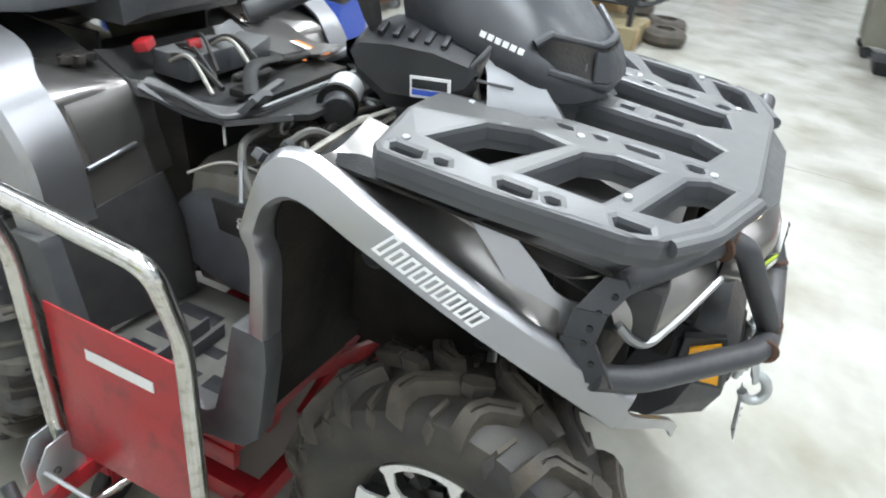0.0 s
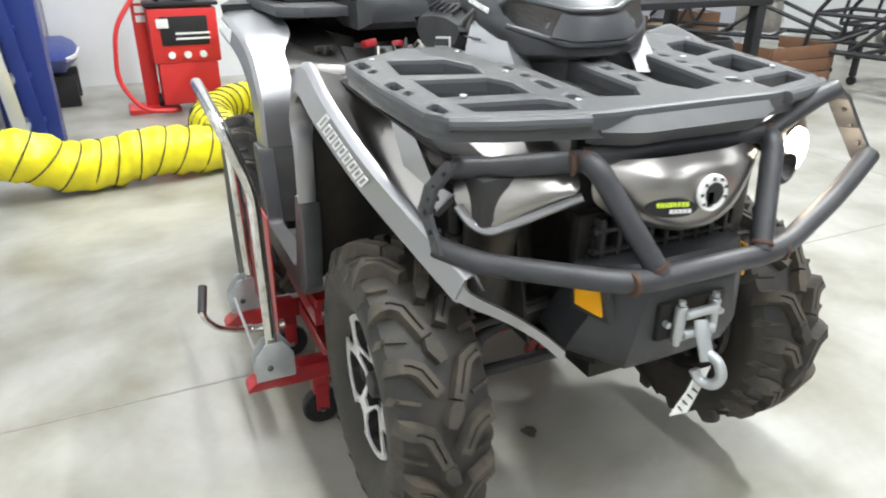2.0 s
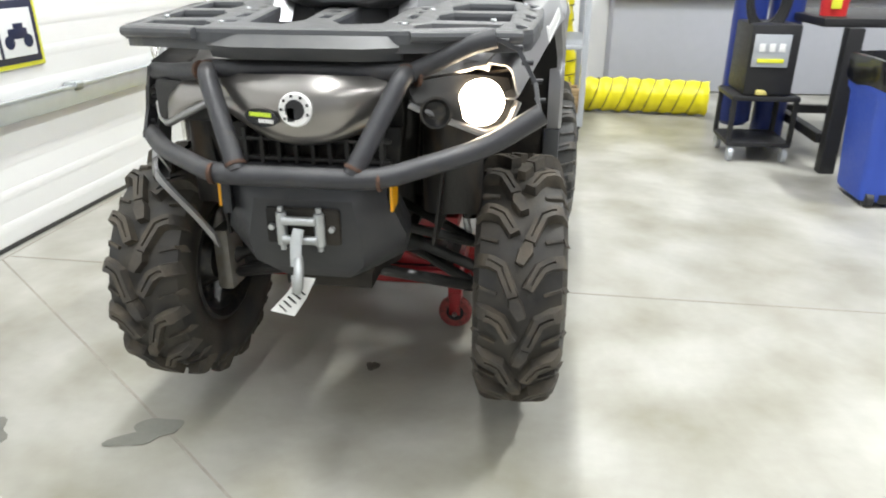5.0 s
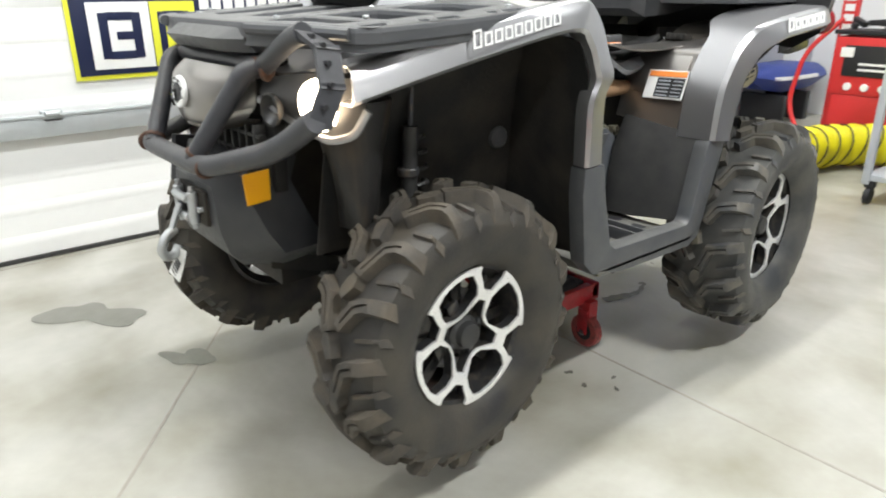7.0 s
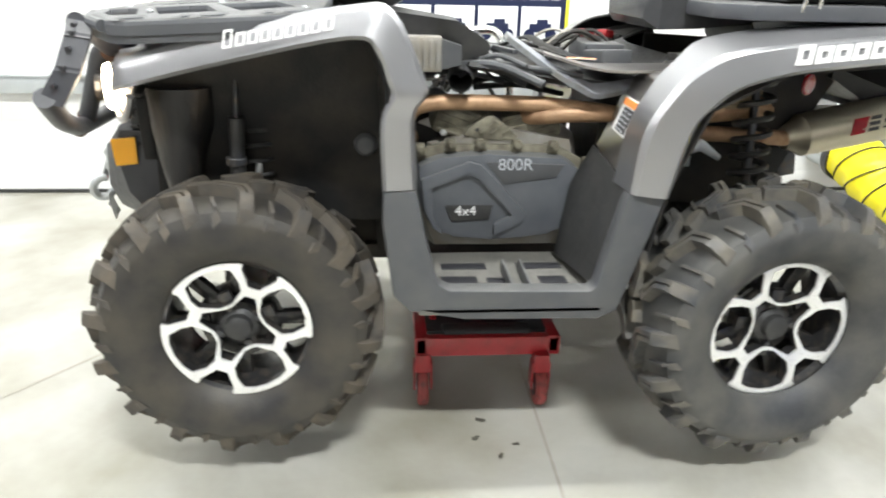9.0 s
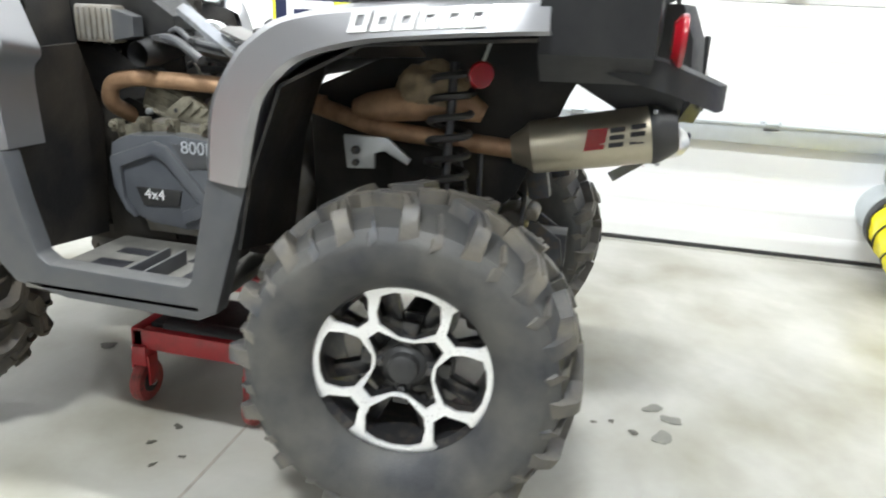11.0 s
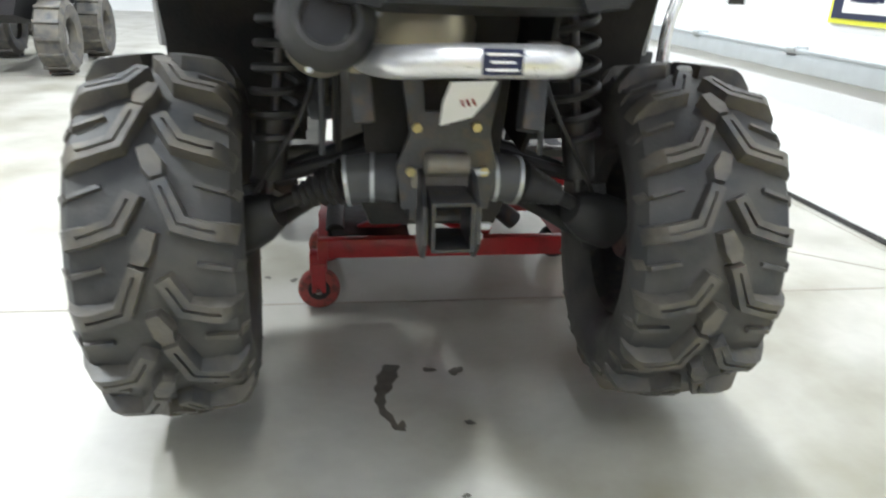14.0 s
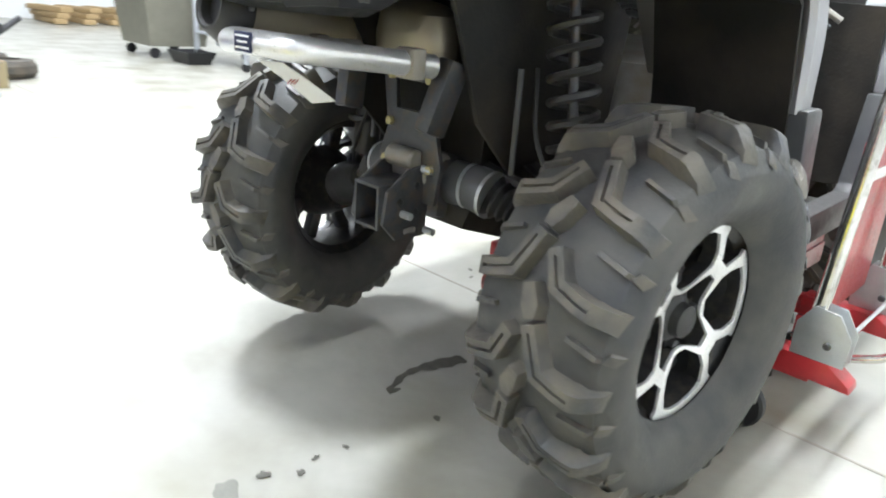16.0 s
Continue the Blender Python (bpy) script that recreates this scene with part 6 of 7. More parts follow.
mouth = [(-.186, 1.246), (-.168, 1.262), (-.058, 1.236), (0, 1.234), (.058, 1.236), (.168, 1.262), (.186, 1.246)]
belly = [(-.182, 1.214), (-.150, 1.203), (-.078, 1.180), (0, 1.178), (.078, 1.180), (.150, 1.203), (.182, 1.214)]
part("pod_inset", shell([[on_pod(*p) for p in mouth], [on_pod((p[0] + q[0]) / 2, (p[1] + q[1]) / 2) + V(0, -.004, 0) for p, q in zip(mouth, belly)], [on_pod(*p) for p in belly]], .004, 0, 3, 3), LINER, pod, "black recessed visor panel")
part("visor_ridge", add_tube(bmesh.new(), [on_pod(x, z + .005) - V(0, .004, 0) for x, z in mouth], .0085, 10, True, (1.0, 1.0)), PODP, pod, "raised visor ridge")
part("visor_ridge", add_tube(bmesh.new(), [on_pod(x, z - .005) - V(0, .004, 0) for x, z in belly], .0085, 10, True, (1.0, 1.0)), PODP, pod, "raised visor ridge")
part("pod_prow", shell([[on_pod(x, z) + V(0, dy, 0) for x, z, dy in row] for row in (((-.085, 1.238, 0), (-.05, 1.232, .004), (0, 1.230, .005), (.05, 1.232, .004), (.085, 1.238, 0)), ((-.105, 1.210, 0), (-.06, 1.208, .006), (0, 1.207, .007), (.06, 1.208, .006), (.105, 1.210, 0)), ((-.115, 1.193, 0), (-.07, 1.184, .004), (0, 1.182, .005), (.07, 1.184, .004), (.115, 1.193, 0)))], .004), PODP, pod)
for sg in (-1, 1):
    pl = part("pod_pillar", loft([[V(sg * (x0 + .004), y0, z), V(sg * x1, y1, z), V(sg * (x1 - .05), y1 - .02, z), V(sg * (x0 - .05), y0, z)] for x0, x1, y0, y1, z in ((.245, .188, .515, .668, 1.10), (.242, .187, .515, .632, 1.145), (.236, .186, .512, .618, 1.158), (.222, .184, .500, .585, 1.195), (.212, .184, .490, .568, 1.206), (.208, .190, .480, .545, 1.232))]), PILLAR, atv, "pale silver pod pillar")
    part("pillar_seam", tube([(sg * .2325, .470, 1.180), (sg * .226, .552, 1.180)], .0028, 6), GREYP, pl)
split("pod_lettering", bars(6, (.040, .500, 1.374), (-.040, .500, 1.374), .010, (0, 0, 1), (0, .5, .8), .3, .003), WHITE, pod, "plain white bar")
split("pod_lettering", bars(6, (.2115, .470, 1.256), (.2075, .555, 1.238), .010, (0, 0, 1), (1, 0, .2), .3, .004), WHITE, pod, "plain white bar")
hb = part("handlebar", tube([(.37, .12, 1.245), (.25, .22, 1.31), (.12, .31, 1.36), (-.12, .31, 1.36), (-.25, .22, 1.31), (-.37, .12, 1.245)], .012, 12, .04), BLACK, atv, "black handlebar")
for sg in (-1, 1):
    part("grip", add_cyl(bmesh.new(), (sg * .38, .11, 1.24), (sg * .27, .205, 1.30), .019, 16, None, .003), LEATHER, hb, "black rubber grip")
    part("mirror_knuckle", cyl((sg * .2, .3, 1.36), (sg * .2, .3, 1.41), .02), BLACK, hb)
con = part("gear_console", loft([[V(.10, y, z0 + .01), V(.225, y, z0), V(.245, y, z0 + .03), V(.240, y, z1 - .025), V(.205, y, z1), V(.10, y, z1 + .005)] for y, z0, z1 in ((.225, 1.165, 1.195), (.25, 1.125, 1.222), (.315, 1.090, 1.232), (.40, 1.098, 1.235), (.47, 1.135, 1.225), (.485, 1.16, 1.205))]), TAILP, atv, "black gear lever console")
for k in range(5):
    part("gate_notch", box((.214, .285 + k * .032, 1.2255), (.030, .012, .014), .002, Euler((0, .5, 0)).to_matrix()), INK, con)
part("gear_lever", loft([[V(x + dx, y + dy, z) for dx, dy in ((-w, -d), (w, -d), (w, d), (-w, d))] for x, y, z, w, d in ((.20, .262, 1.215, .010, .008), (.205, .255, 1.238, .016, .010), (.21, .245, 1.272, .020, .012), (.208, .243, 1.282, .014, .009))]), BLACK, con, "black gear knob")
lb = part("console_label", prism([(-.040, -.019), (.040, -.019), (.040, .019), (-.040, .019)], (.2455, .405, 1.150), (0, 1, .12), (-.05, -.12, 1), .003), WHITE, con, "white label with blue and black print")
part("label_print", prism([(-.035, -.002), (.035, -.002), (.035, .014), (-.035, .014)], (.2490, .405, 1.150), (0, 1, .12), (-.05, -.12, 1), .0012), INK, lb)
part("label_print", prism([(-.035, -.014), (.035, -.014), (.035, -.004), (-.035, -.004)], (.2490, .405, 1.150), (0, 1, .12), (-.05, -.12, 1), .0012), BLUEP, lb)
for k, (dx, r) in enumerate(((0, .007), (-.018, .006), (.012, .005))):
    part("cable_loop", tube([(.20 + dx, .555, 1.10), (.215 + dx, .50 - k * .012, 1.115), (.222 + dx, .475 - k * .012, 1.17), (.215 + dx, .49, 1.225), (.19, .50, 1.25)], r, 10, .05), DUSTY if k == 0 else GREYP, atv, "looped control cable")
part("brake_reservoir", cyl((.17, .535, 1.12), (.17, .535, 1.175), .026, 20, None, .004), DUSTY, atv, "cloudy plastic fluid reservoir")

# ---- the jack ----
jk = thing("atv_jack", 0.2, 0.0, 0.0, "red steel lift jack under the quad bike with chrome handle", "jack")
for y in (.205, -.185):
    part("side_rail", box((.22, y, .20), (.94, .035, .055), .005), RED, jk)
    part("foot", prism([(.54, .235), (.72, .235), (.77, .20), (.775, .185), (.54, .19)], (0, y + .03, 0), (1, 0, 0), (0, 0, 1), .06, .003), RED, jk, "red flat foot")
part("end_frame", box((-.235, .01, .195), (.03, .43, .06), .005), RED, jk, "red end frame")
part("end_plate", box((-.10, .01, .222), (.22, .36, .012), .003), DARKM, jk)
part("roller", cyl((-.20, -.12, .215), (-.20, .14, .215), .03, 20), DARKM, jk, "black roller")
for x, y in ((-.235, .20), (-.25, -.15), (.56, .20), (.56, -.20)):
    fk = part("caster", box((x, y, .145), (.05, .045, .06), .006), RED, jk, "red caster wheel")
    part("caster_wheel", cyl((x, y - .016, .060), (x, y + .016, .060), .060, 28, None, .006), CASTR if x < 0 else DARKM, fk)
    part("wheel_hub", cyl((x, y - .018, .060), (x, y + .018, .060), .034, 20, None, .004), DARKM, fk)
    part("caster_bolt", cyl((x, y - .028, .06), (x, y + .028, .06), .012, 12), ZINC, fk)
    part("caster_fork", box((x, y - .025, .10), (.04, .006, .09), .002), RED, fk)
    part("caster_fork", box((x, y + .025, .10), (.04, .006, .09), .002), RED, fk)
part("cross_beam", box((.50, .01, .20), (.05, .36, .055), .005), RED, jk)
part("lift_platform", box((.155, .005, .3955), (.79, .37, .045), .006), RED, jk, "red lifting platform")
part("platform_lip", box((.545, .005, .36), (.02, .37, .055), .004), RED, jk)
part("platform_bar", box((.40, .005, .345), (.05, .34, .05), .005), RED, jk)
for y in (.14, -.12):
    part("scissor_arm", box((.02, y, .31), (.50, .02, .05), .004, Euler((0, .42, 0)).to_matrix()), RED, jk)
    part("scissor_arm", box((.10, y + .025, .31), (.50, .02, .05), .004, Euler((0, -.42, 0)).to_matrix()), RED, jk)
part("bottle_jack", cyl((.36, .01, .20), (.2, .01, .33), .03, 20), STEEL, jk)
part("handle_tube", tube([(.695, .235, .30), (.699, .232, .80), (.765, .255, .985), (.765, -.135, 1.01), (.69, -.175, .825), (.672, -.19, .31)], .0165, 16, .05), CHROME, jk, "chrome bent handle tube")
for y in (.235, -.19):
    pl = part("hinge_plate", prism([(-.05, .235), (.06, .235), (.062, .30), (.03, .35), (-.02, .355), (-.05, .31)], (.69, y - .02, 0), (1, 0, 0), (0, 0, 1), .004, .001), ZINC, jk, "zinc hinge plate")
    part("hinge_plate", prism([(-.05, .235), (.06, .235), (.062, .30), (.03, .35), (-.02, .355), (-.05, .31)], (.69, y + .028, 0), (1, 0, 0), (0, 0, 1), .004, .001), ZINC, jk, "zinc hinge plate")
    part("hinge_bolt", cyl((.71, y - .03, .275), (.71, y + .035, .275), .009, 8), STEEL, pl)
part("link_rod", tube([(.735, -.18, .29), (.735, .225, .29)], .005, 8), ZINC, jk, "thin steel link rod")
rp = part("back_plate", prism([(-.165, .30), (.205, .30), (.205, .70), (-.155, .70)], (.662, 0, 0), (0, 1, 0), (0, 0, 1), .004, .001), RED, jk, "flat red steel back plate")
part("plate_label", prism([(-.075, -.0), (.095, -.0), (.095, .026), (-.075, .026)], (.667, .02, .605), (0, 1, 0), (0, 0, 1), .002), WHITE, rp, "plain white label strip")
lv = part("pump_lever", tube([(.60, -.06, .215), (.70, -.09, .20), (.81, -.075, .24), (.85, -.05, .31), (.838, -.10, .355)], .010, 12, .05), CHROME, jk, "bent steel pump lever")
part("lever_grip", add_cyl(bmesh.new(), (.848, -.06, .315), (.83, -.125, .375), .014, 14, None, .002), LEATHER, lv, "grey rubber grip")

# ---- things by the back wall ----
CARDB = mat("pale_crate_board", (0.25, 0.205, 0.115), .75, 0, .12, 5, .1, 80)


def duct(points, r, label, seed):
    """A collapsible hose with wire hoops and sagging cloth."""
    pts = [Vector(p) for p in points]
    line = []
    n = len(pts)
    for i in range(n - 1):
        p0, p1, p2, p3 = pts[max(i - 1, 0)], pts[i], pts[i + 1], pts[min(i + 2, n - 1)]
        m = max(2, int((p2 - p1).length / .018))
        for k in range(m):
            t = k / m
            line.append(.5 * ((2 * p1) + (p2 - p0) * t + (2 * p0 - 5 * p1 + 4 * p2 - p3) * t * t + (3 * p1 - p0 - 3 * p2 + p3) * t ** 3))
    line.append(pts[-1])
    rnd = random.Random(seed)
    ph, rs, acc = 0, [], 0
    for k, p in enumerate(line):
        if k:
            acc += (p - line[k - 1]).length
        f = (acc % .125) / .125
        rs.append(r * (1 - .085 * math.sin(math.pi * f) ** 2 + rnd.uniform(-.012, .012)))
    th = thing("air_hose", line[0].x, line[0].y, 0, label, "hose")
    bm = add_tube(bmesh.new(), line, rs, 28, False)
    for v in bm.verts:
        v.co += Vector((noise.noise(v.co * 14), noise.noise(v.co * 14 + V(5, 1, 2)), noise.noise(v.co * 14 + V(9, 4, 7)))) * .012
        v.co.z = max(v.co.z, .003)
    part("hose_cloth", bm, DUCT, th)
    acc, nxt = 0, 0
    for k in range(1, len(line)):
        acc += (line[k] - line[k - 1]).length
        if acc > nxt:
            nxt += .125
            d = (line[min(k + 1, len(line) - 1)] - line[k - 1]).normalized()
            u = V(0, 0, 1) - d * d.z
            u = u.normalized()
            w = d.cross(u)
            u = (u + d * .35).normalized()
            ring = [line[k] + (r * 1.012) * (math.cos(2 * math.pi * i / 28) * w + math.sin(2 * math.pi * i / 28) * u) for i in range(29)]
            for q in ring:
                q.z = max(q.z, .004)
            part("wire_hoop", add_tube(bmesh.new(), ring, .0045, 6, False), INK, th, "thin dark wire hoop")
    return th


duct([(1.66, -2.33, .285), (1.48, -2.33, .25), (1.30, -2.36, .165), (1.08, -2.40, .150), (.85, -2.42, .18), (.60, -2.44, .16), (.45, -2.50, .155), (.38, -2.75, .15), (.42, -3.1, .15), (.30, -3.5, .15), (.0, -3.75, .15), (-.5, -3.85, .15), (-1.2, -3.9, .15), (-1.9, -3.8, .15)], .148, "bright yellow collapsible exhaust hose lying on the floor", 3)
th = thing("hose_collar", 1.66, -2.33, .285, "black clamp collar round the yellow hose end", "collar")
part("collar", add_tube(bmesh.new(), [(1.68, -2.33, .287), (1.63, -2.33, .28)], .152, 32), BLACK, th)


def charger(x, y, turn):
    th = thing("battery_charger", x, y, 0, "red wheeled battery charger with black panel and three dials", "charger")
    body = part("cabinet", box((x, y, .62), (.52, .34, .42), .02), REDM, th)
    part("lower_cabinet", box((x, y, .25), (.46, .32, .34), .02), REDM, th)
    part("front_panel", box((x, y + .175, .66), (.36, .01, .22), .006), DARKM, body, "black sloping panel")
    part("brand_patch", box((x + .16, y + .183, .72), (.09, .006, .07), .003), WHITE, body, "plain white patch")
    part("stripe", box((x - .06, y + .183, .64), (.26, .005, .016), .001), WHITE, body)
    part("stripe", box((x - .06, y + .183, .60), (.26, .005, .016), .001), WHITE, body)
    for k in (-1, 0, 1):
        part("dial", cyl((x + k * .12, y + .17, .475), (x + k * .12, y + .19, .475), .028, 18), WHITE, body, "pale round dial")
    part("top_tray", box((x, y, .86), (.56, .36, .03), .008), DARKM, th, "black tool tray")
    bm = bmesh.new()
    rnd = random.Random(2)
    for k in range(9):
        add_box(bm, (x + rnd.uniform(-.2, .2), y + rnd.uniform(-.1, .1), .90 + rnd.random() * .04), (.05 + rnd.random() * .14, .04, .04), .008, Euler((0, rnd.uniform(-.4, .4), rnd.random() * 3)).to_matrix())
    part("tools", bm, DARKM, th, "dark hand tools")
    for k in (-1, 1):
        part("wheel", cyl((x + k * .22, y - .1, .07), (x + k * .26, y - .1, .07), .07, 20), DARKM, th)
    part("hose_lead", tube([(x + .3, y, .95), (x + .5, y + .1, .7), (x + .55, y + .15, .3), (x + .4, y + .2, .06), (x + .15, y + .22, .05)], .018, 10, .12), REDM, th, "red lead")
    return th


charger(.42, -4.25, 0)
th = thing("sign_post", .72, -4.35, 0, "tall red metal stand with pale upright markings", "stand")
post = part("post", box((.72, -4.35, .85), (.12, .05, 1.7), .008), REDM, th)
part("markings", bars(9, (.72, -4.322, 1.35), (.72, -4.322, .70), .07, (1, 0, 0), (0, 1, 0), .3, .003), WHITE, post, "plain white bars")
part("base", box((.72, -4.35, .02), (.4, .3, .04), .01), REDM, th)
# ladders by the door jamb
for x, y, mt, lab in ((1.70, -2.95, ALU, "aluminium ladder leaning on the wall"), (1.62, -3.12, BLUEM, "blue fibreglass stepladder folded against the wall")):
    th = thing("ladder", x, y, 0, lab, "ladder")
    for k in (0, 1):
        part("stile", box((x - .05 - .34 * k * 0, y - .35 * k, 1.25), (.08, .03, 2.5), .006, Euler((0, .09, 0)).to_matrix()), mt, th)
    for k in range(8):
        part("rung", box((x - .05 - .1 + .026 * k, y - .175, .25 + k * .29), (.07, .34, .03), .005), GALV if mt is ALU else mt, th)
th = thing("steel_cabinet", 1.45, -3.45, 0, "tall dark blue steel cabinet beside the wall", "cabinet")
part("body", box((1.52, -3.40, 1.0), (.32, .30, 2.0), .01), BLUEM, th)
th = thing("service_door", 1.0, -5.6, 0, "light grey steel service door in the back wall", "door")
part("leaf", box((1.0, -5.60, 1.05), (.95, .05, 2.1), .006), WALLW, th)
part("frame", front_plate([(.46, 0), (.52, 0), (.52, 2.1), (1.48, 2.1), (1.48, 0), (1.54, 0), (1.54, 2.16), (.46, 2.16)], -5.59, .04, .002), WALLG, th)
part("lever", box((.62, -5.555, 1.02), (.12, .03, .025), .006), ZINC, th)

# shelf cart with wood, hoses on top
cx, cy = -.48, -3.17
th = thing("shelf_cart", cx, cy, 0, "grey steel three-shelf cart with timber offcuts", "cart")
for k, z in enumerate((.16, .68, 1.02)):
    part("shelf", box((cx, cy, z), (.62, .98, .035), .006), CARTG, th)
for sx in (-1, 1):
    for sy in (-1, 1):
        part("post", box((cx + sx * .30, cy + sy * .48, .62), (.04, .04, 1.0), .004), CARTG, th)
        c = part("caster", box((cx + sx * .28, cy + sy * .46, .12), (.05, .05, .04), .004), DARKM, th)
        part("caster_wheel", cyl((cx + sx * .28 - .015, cy + sy * .46, .052), (cx + sx * .28 + .015, cy + sy * .46, .052), .05, 20), DARKM, c)
rnd = random.Random(8)
for k in range(9):
    wd = thing("timber_block", cx + rnd.uniform(-.15, .15), cy - .4 + k * .1, .18, "rough sawn timber block on the cart", "timber", "timber blocks on the cart")
    part("block", box((wd.location.x, wd.location.y, .18 + .05 + (.10 if k % 3 == 2 else 0)), (.30 + rnd.random() * .15, .09, .09), .006, Euler((0, 0, rnd.uniform(-.15, .15))).to_matrix()), WOOD, wd)
th = thing("coiled_hose", cx, cy - .2, .70, "coil of dark red air hose on the shelf", "hose")
part("coil", coil((cx, cy - .25, .71), (cx, cy - .25, .76), .15, .016, 4, 24), mat("dark_red_rubber", (.16, .015, .02), .4), th)
th = thing("cloth", cx + .1, cy + .25, .70, "crumpled teal shop cloth", "cloth")
bm = bmesh.new()
bmesh.ops.create_icosphere(bm, subdivisions=3, radius=.09)
for v in bm.verts:
    v.co = v.co * (1 + .4 * noise.noise(v.co * 25)) * 1.0
    v.co.z *= .4
bm.transform(Matrix.Translation((cx + .1, cy + .25, .73)))
part("cloth", bm, mat("teal_cloth", (.03, .25, .25), .8, bump=.5, bscale=60), th)
th = thing("blower_fan", cx - .02, cy + .2, 1.04, "orange-rimmed round blower drum with yellow hose", "blower")
bm = lathe([(-.16, .15), (-.16, .175), (-.13, .168), (.13, .168), (.16, .175), (.16, .15), (.12, .145), (-.12, .145)], 36, True)
bm.transform(Matrix.Translation((cx, cy + .22, 1.215)) @ Matrix.Rotation(radians(70), 4, "Z"))
part("drum", bm, mat("orange_paint", (.55, .26, .03), .45), th)
part("feet", box((cx, cy + .22, 1.055), (.30, .25, .03), .006), WOOD, th)
duct([(cx + .05, cy - .1, 1.24), (cx, cy - .45, 1.25), (cx - .1, cy - .75, 1.0), (cx - .15, cy - .9, .5), (cx - .3, cy - 1.0, .15)], .13, "bright yellow collapsible hose hanging off the cart", 5)

# blue watercraft-like hull behind the hose
th = thing("watercraft", 1.48, -4.7, 0, "dark blue watercraft hull with a white stripe on a low stand", "watercraft")
part("hull", loft([[V(1.48 + w * x, y, z0 + (z1 - z0) * z) for x, z in ((-.5, .1), (-1, .55), (-.85, .8), (-.5, 1), (.5, 1), (.85, .8), (1, .55), (.5, .1))] for y, w, z0, z1 in ((-4.4, .04, .40, .46), (-4.55, .16, .3, .50), (-4.8, .24, .25, .52), (-5.2, .25, .25, .52), (-5.45, .23, .27, .5))]), BLUEM, th)
part("stripe", loft([[V(1.48 - w, y, z), V(1.48 - w, y, z + .03), V(1.48 - w + .02, y, z + .03), V(1.48 - w + .02, y, z)] for y, w, z in ((-4.57, .163, .40), (-4.8, .245, .40), (-5.2, .255, .40))]), WHITE, th, "white stripe")
for y in (-4.75, -5.2):
    part("stand", box((1.48, y, .13), (.4, .08, .26), .01), DARKM, th)

# bench, welder, bin
th = thing("work_bench", -2.6, -3.0, 0, "black steel workbench with a thick flat top", "workbench")
part("top", box((-3.0, -2.75, .90), (1.7, 1.1, .05), .006), DARKM, th)
for lx, ly in ((-2.30, -2.12), (-3.75, -2.25), (-2.25, -3.22), (-3.75, -3.22)):
    part("leg", box((lx, ly, .44), (.09, .09, .88), .006), DARKM, th)
part("brace", box((-2.27, -2.7, .2), (.06, 1.0, .06), .005), DARKM, th)
part("brace", box((-3.0, -3.2, .2), (1.5, .06, .06), .005), DARKM, th)
th = thing("plastic_tub", -2.3, -2.5, .93, "red plastic tub with a yellow label", "tub")
bm = lathe([(0, .001), (0, .075), (.2, .09), (.205, .095), (.215, .095), (.215, .08)], 28)
bm.transform(Matrix.Translation((-2.28, -2.45, .926)) @ Matrix.Rotation(radians(-90), 4, "Y"))
part("tub", bm, REDM, th)
part("tub_label", box((-2.262, -2.368, 1.02), (.06, .008, .10), .003), YELLOWP, th)
th = thing("paper_roll", -2.75, -2.55, .926, "white paper towel roll standing on the bench", "paper roll")
part("roll", cyl((-2.75, -2.55, .926), (-2.75, -2.55, 1.22), .075, 28), WHITE, th)
for k, (bx, by, s, mt) in enumerate(((-3.3, -2.7, (.3, .2, .16), DARKM), (-3.05, -3.0, (.2, .2, .12), CARTG), (-3.6, -2.5, (.22, .14, .20), BLUEM))):
    th = thing("parts_box", bx, by, .926, "small parts box on the workbench", "box", "boxes on the bench")
    part("box", box((bx, by, .926 + s[2] / 2), s, .012, Euler((0, 0, .3 * k)).to_matrix()), mt, th)

bx, by = -2.42, -1.62
th = thing("rubbish_bin", bx, by, 0, "blue wheeled rubbish bin with a black bin liner", "rubbish bin")


def ringrect(w, d, z, n=6, r=.05):
    out = []
    for sx, sy, a0 in ((1, 1, 0), (-1, 1, 90), (-1, -1, 180), (1, -1, 270)):
        for k in range(n):
            a = radians(a0 + 90 * k / (n - 1))
            out.append(V(bx + sx * (w / 2 - r) + r * math.cos(a), by + sy * (d / 2 - r) + r * math.sin(a), z))
    return out


part("body", loft([ringrect(.335, .37, .03), ringrect(.345, .38, .05), ringrect(.40, .43, .57), ringrect(.43, .46, .60), ringrect(.44, .47, .67)], True), BLUEP, th)
bm = loft([ringrect(.445, .475, .63), ringrect(.46, .49, .65), ringrect(.465, .495, .73), ringrect(.45, .48, .775), ringrect(.42, .45, .78), ringrect(.38, .41, .63)], False)
bmesh.ops.subdivide_edges(bm, edges=bm.edges[:], cuts=2, use_grid_fill=True)
for v in bm.verts:
    v.co += Vector((noise.noise(v.co * 12), noise.noise(v.co * 12 + V(3, 3, 3)), noise.noise(v.co * 9 + V(7, 1, 5)))) * .018
part("bin_liner", bm, BAGP, th, "crumpled black bin liner")
for k in (-1, 1):
    part("wheel", cyl((bx + k * .13 - .02, by + .175, .04), (bx + k * .13 + .02, by + .175, .04), .04, 18), DARKM, th)
part("axle_guard", box((bx, by + .191, .05), (.17, .02, .05), .006), DARKM, th)

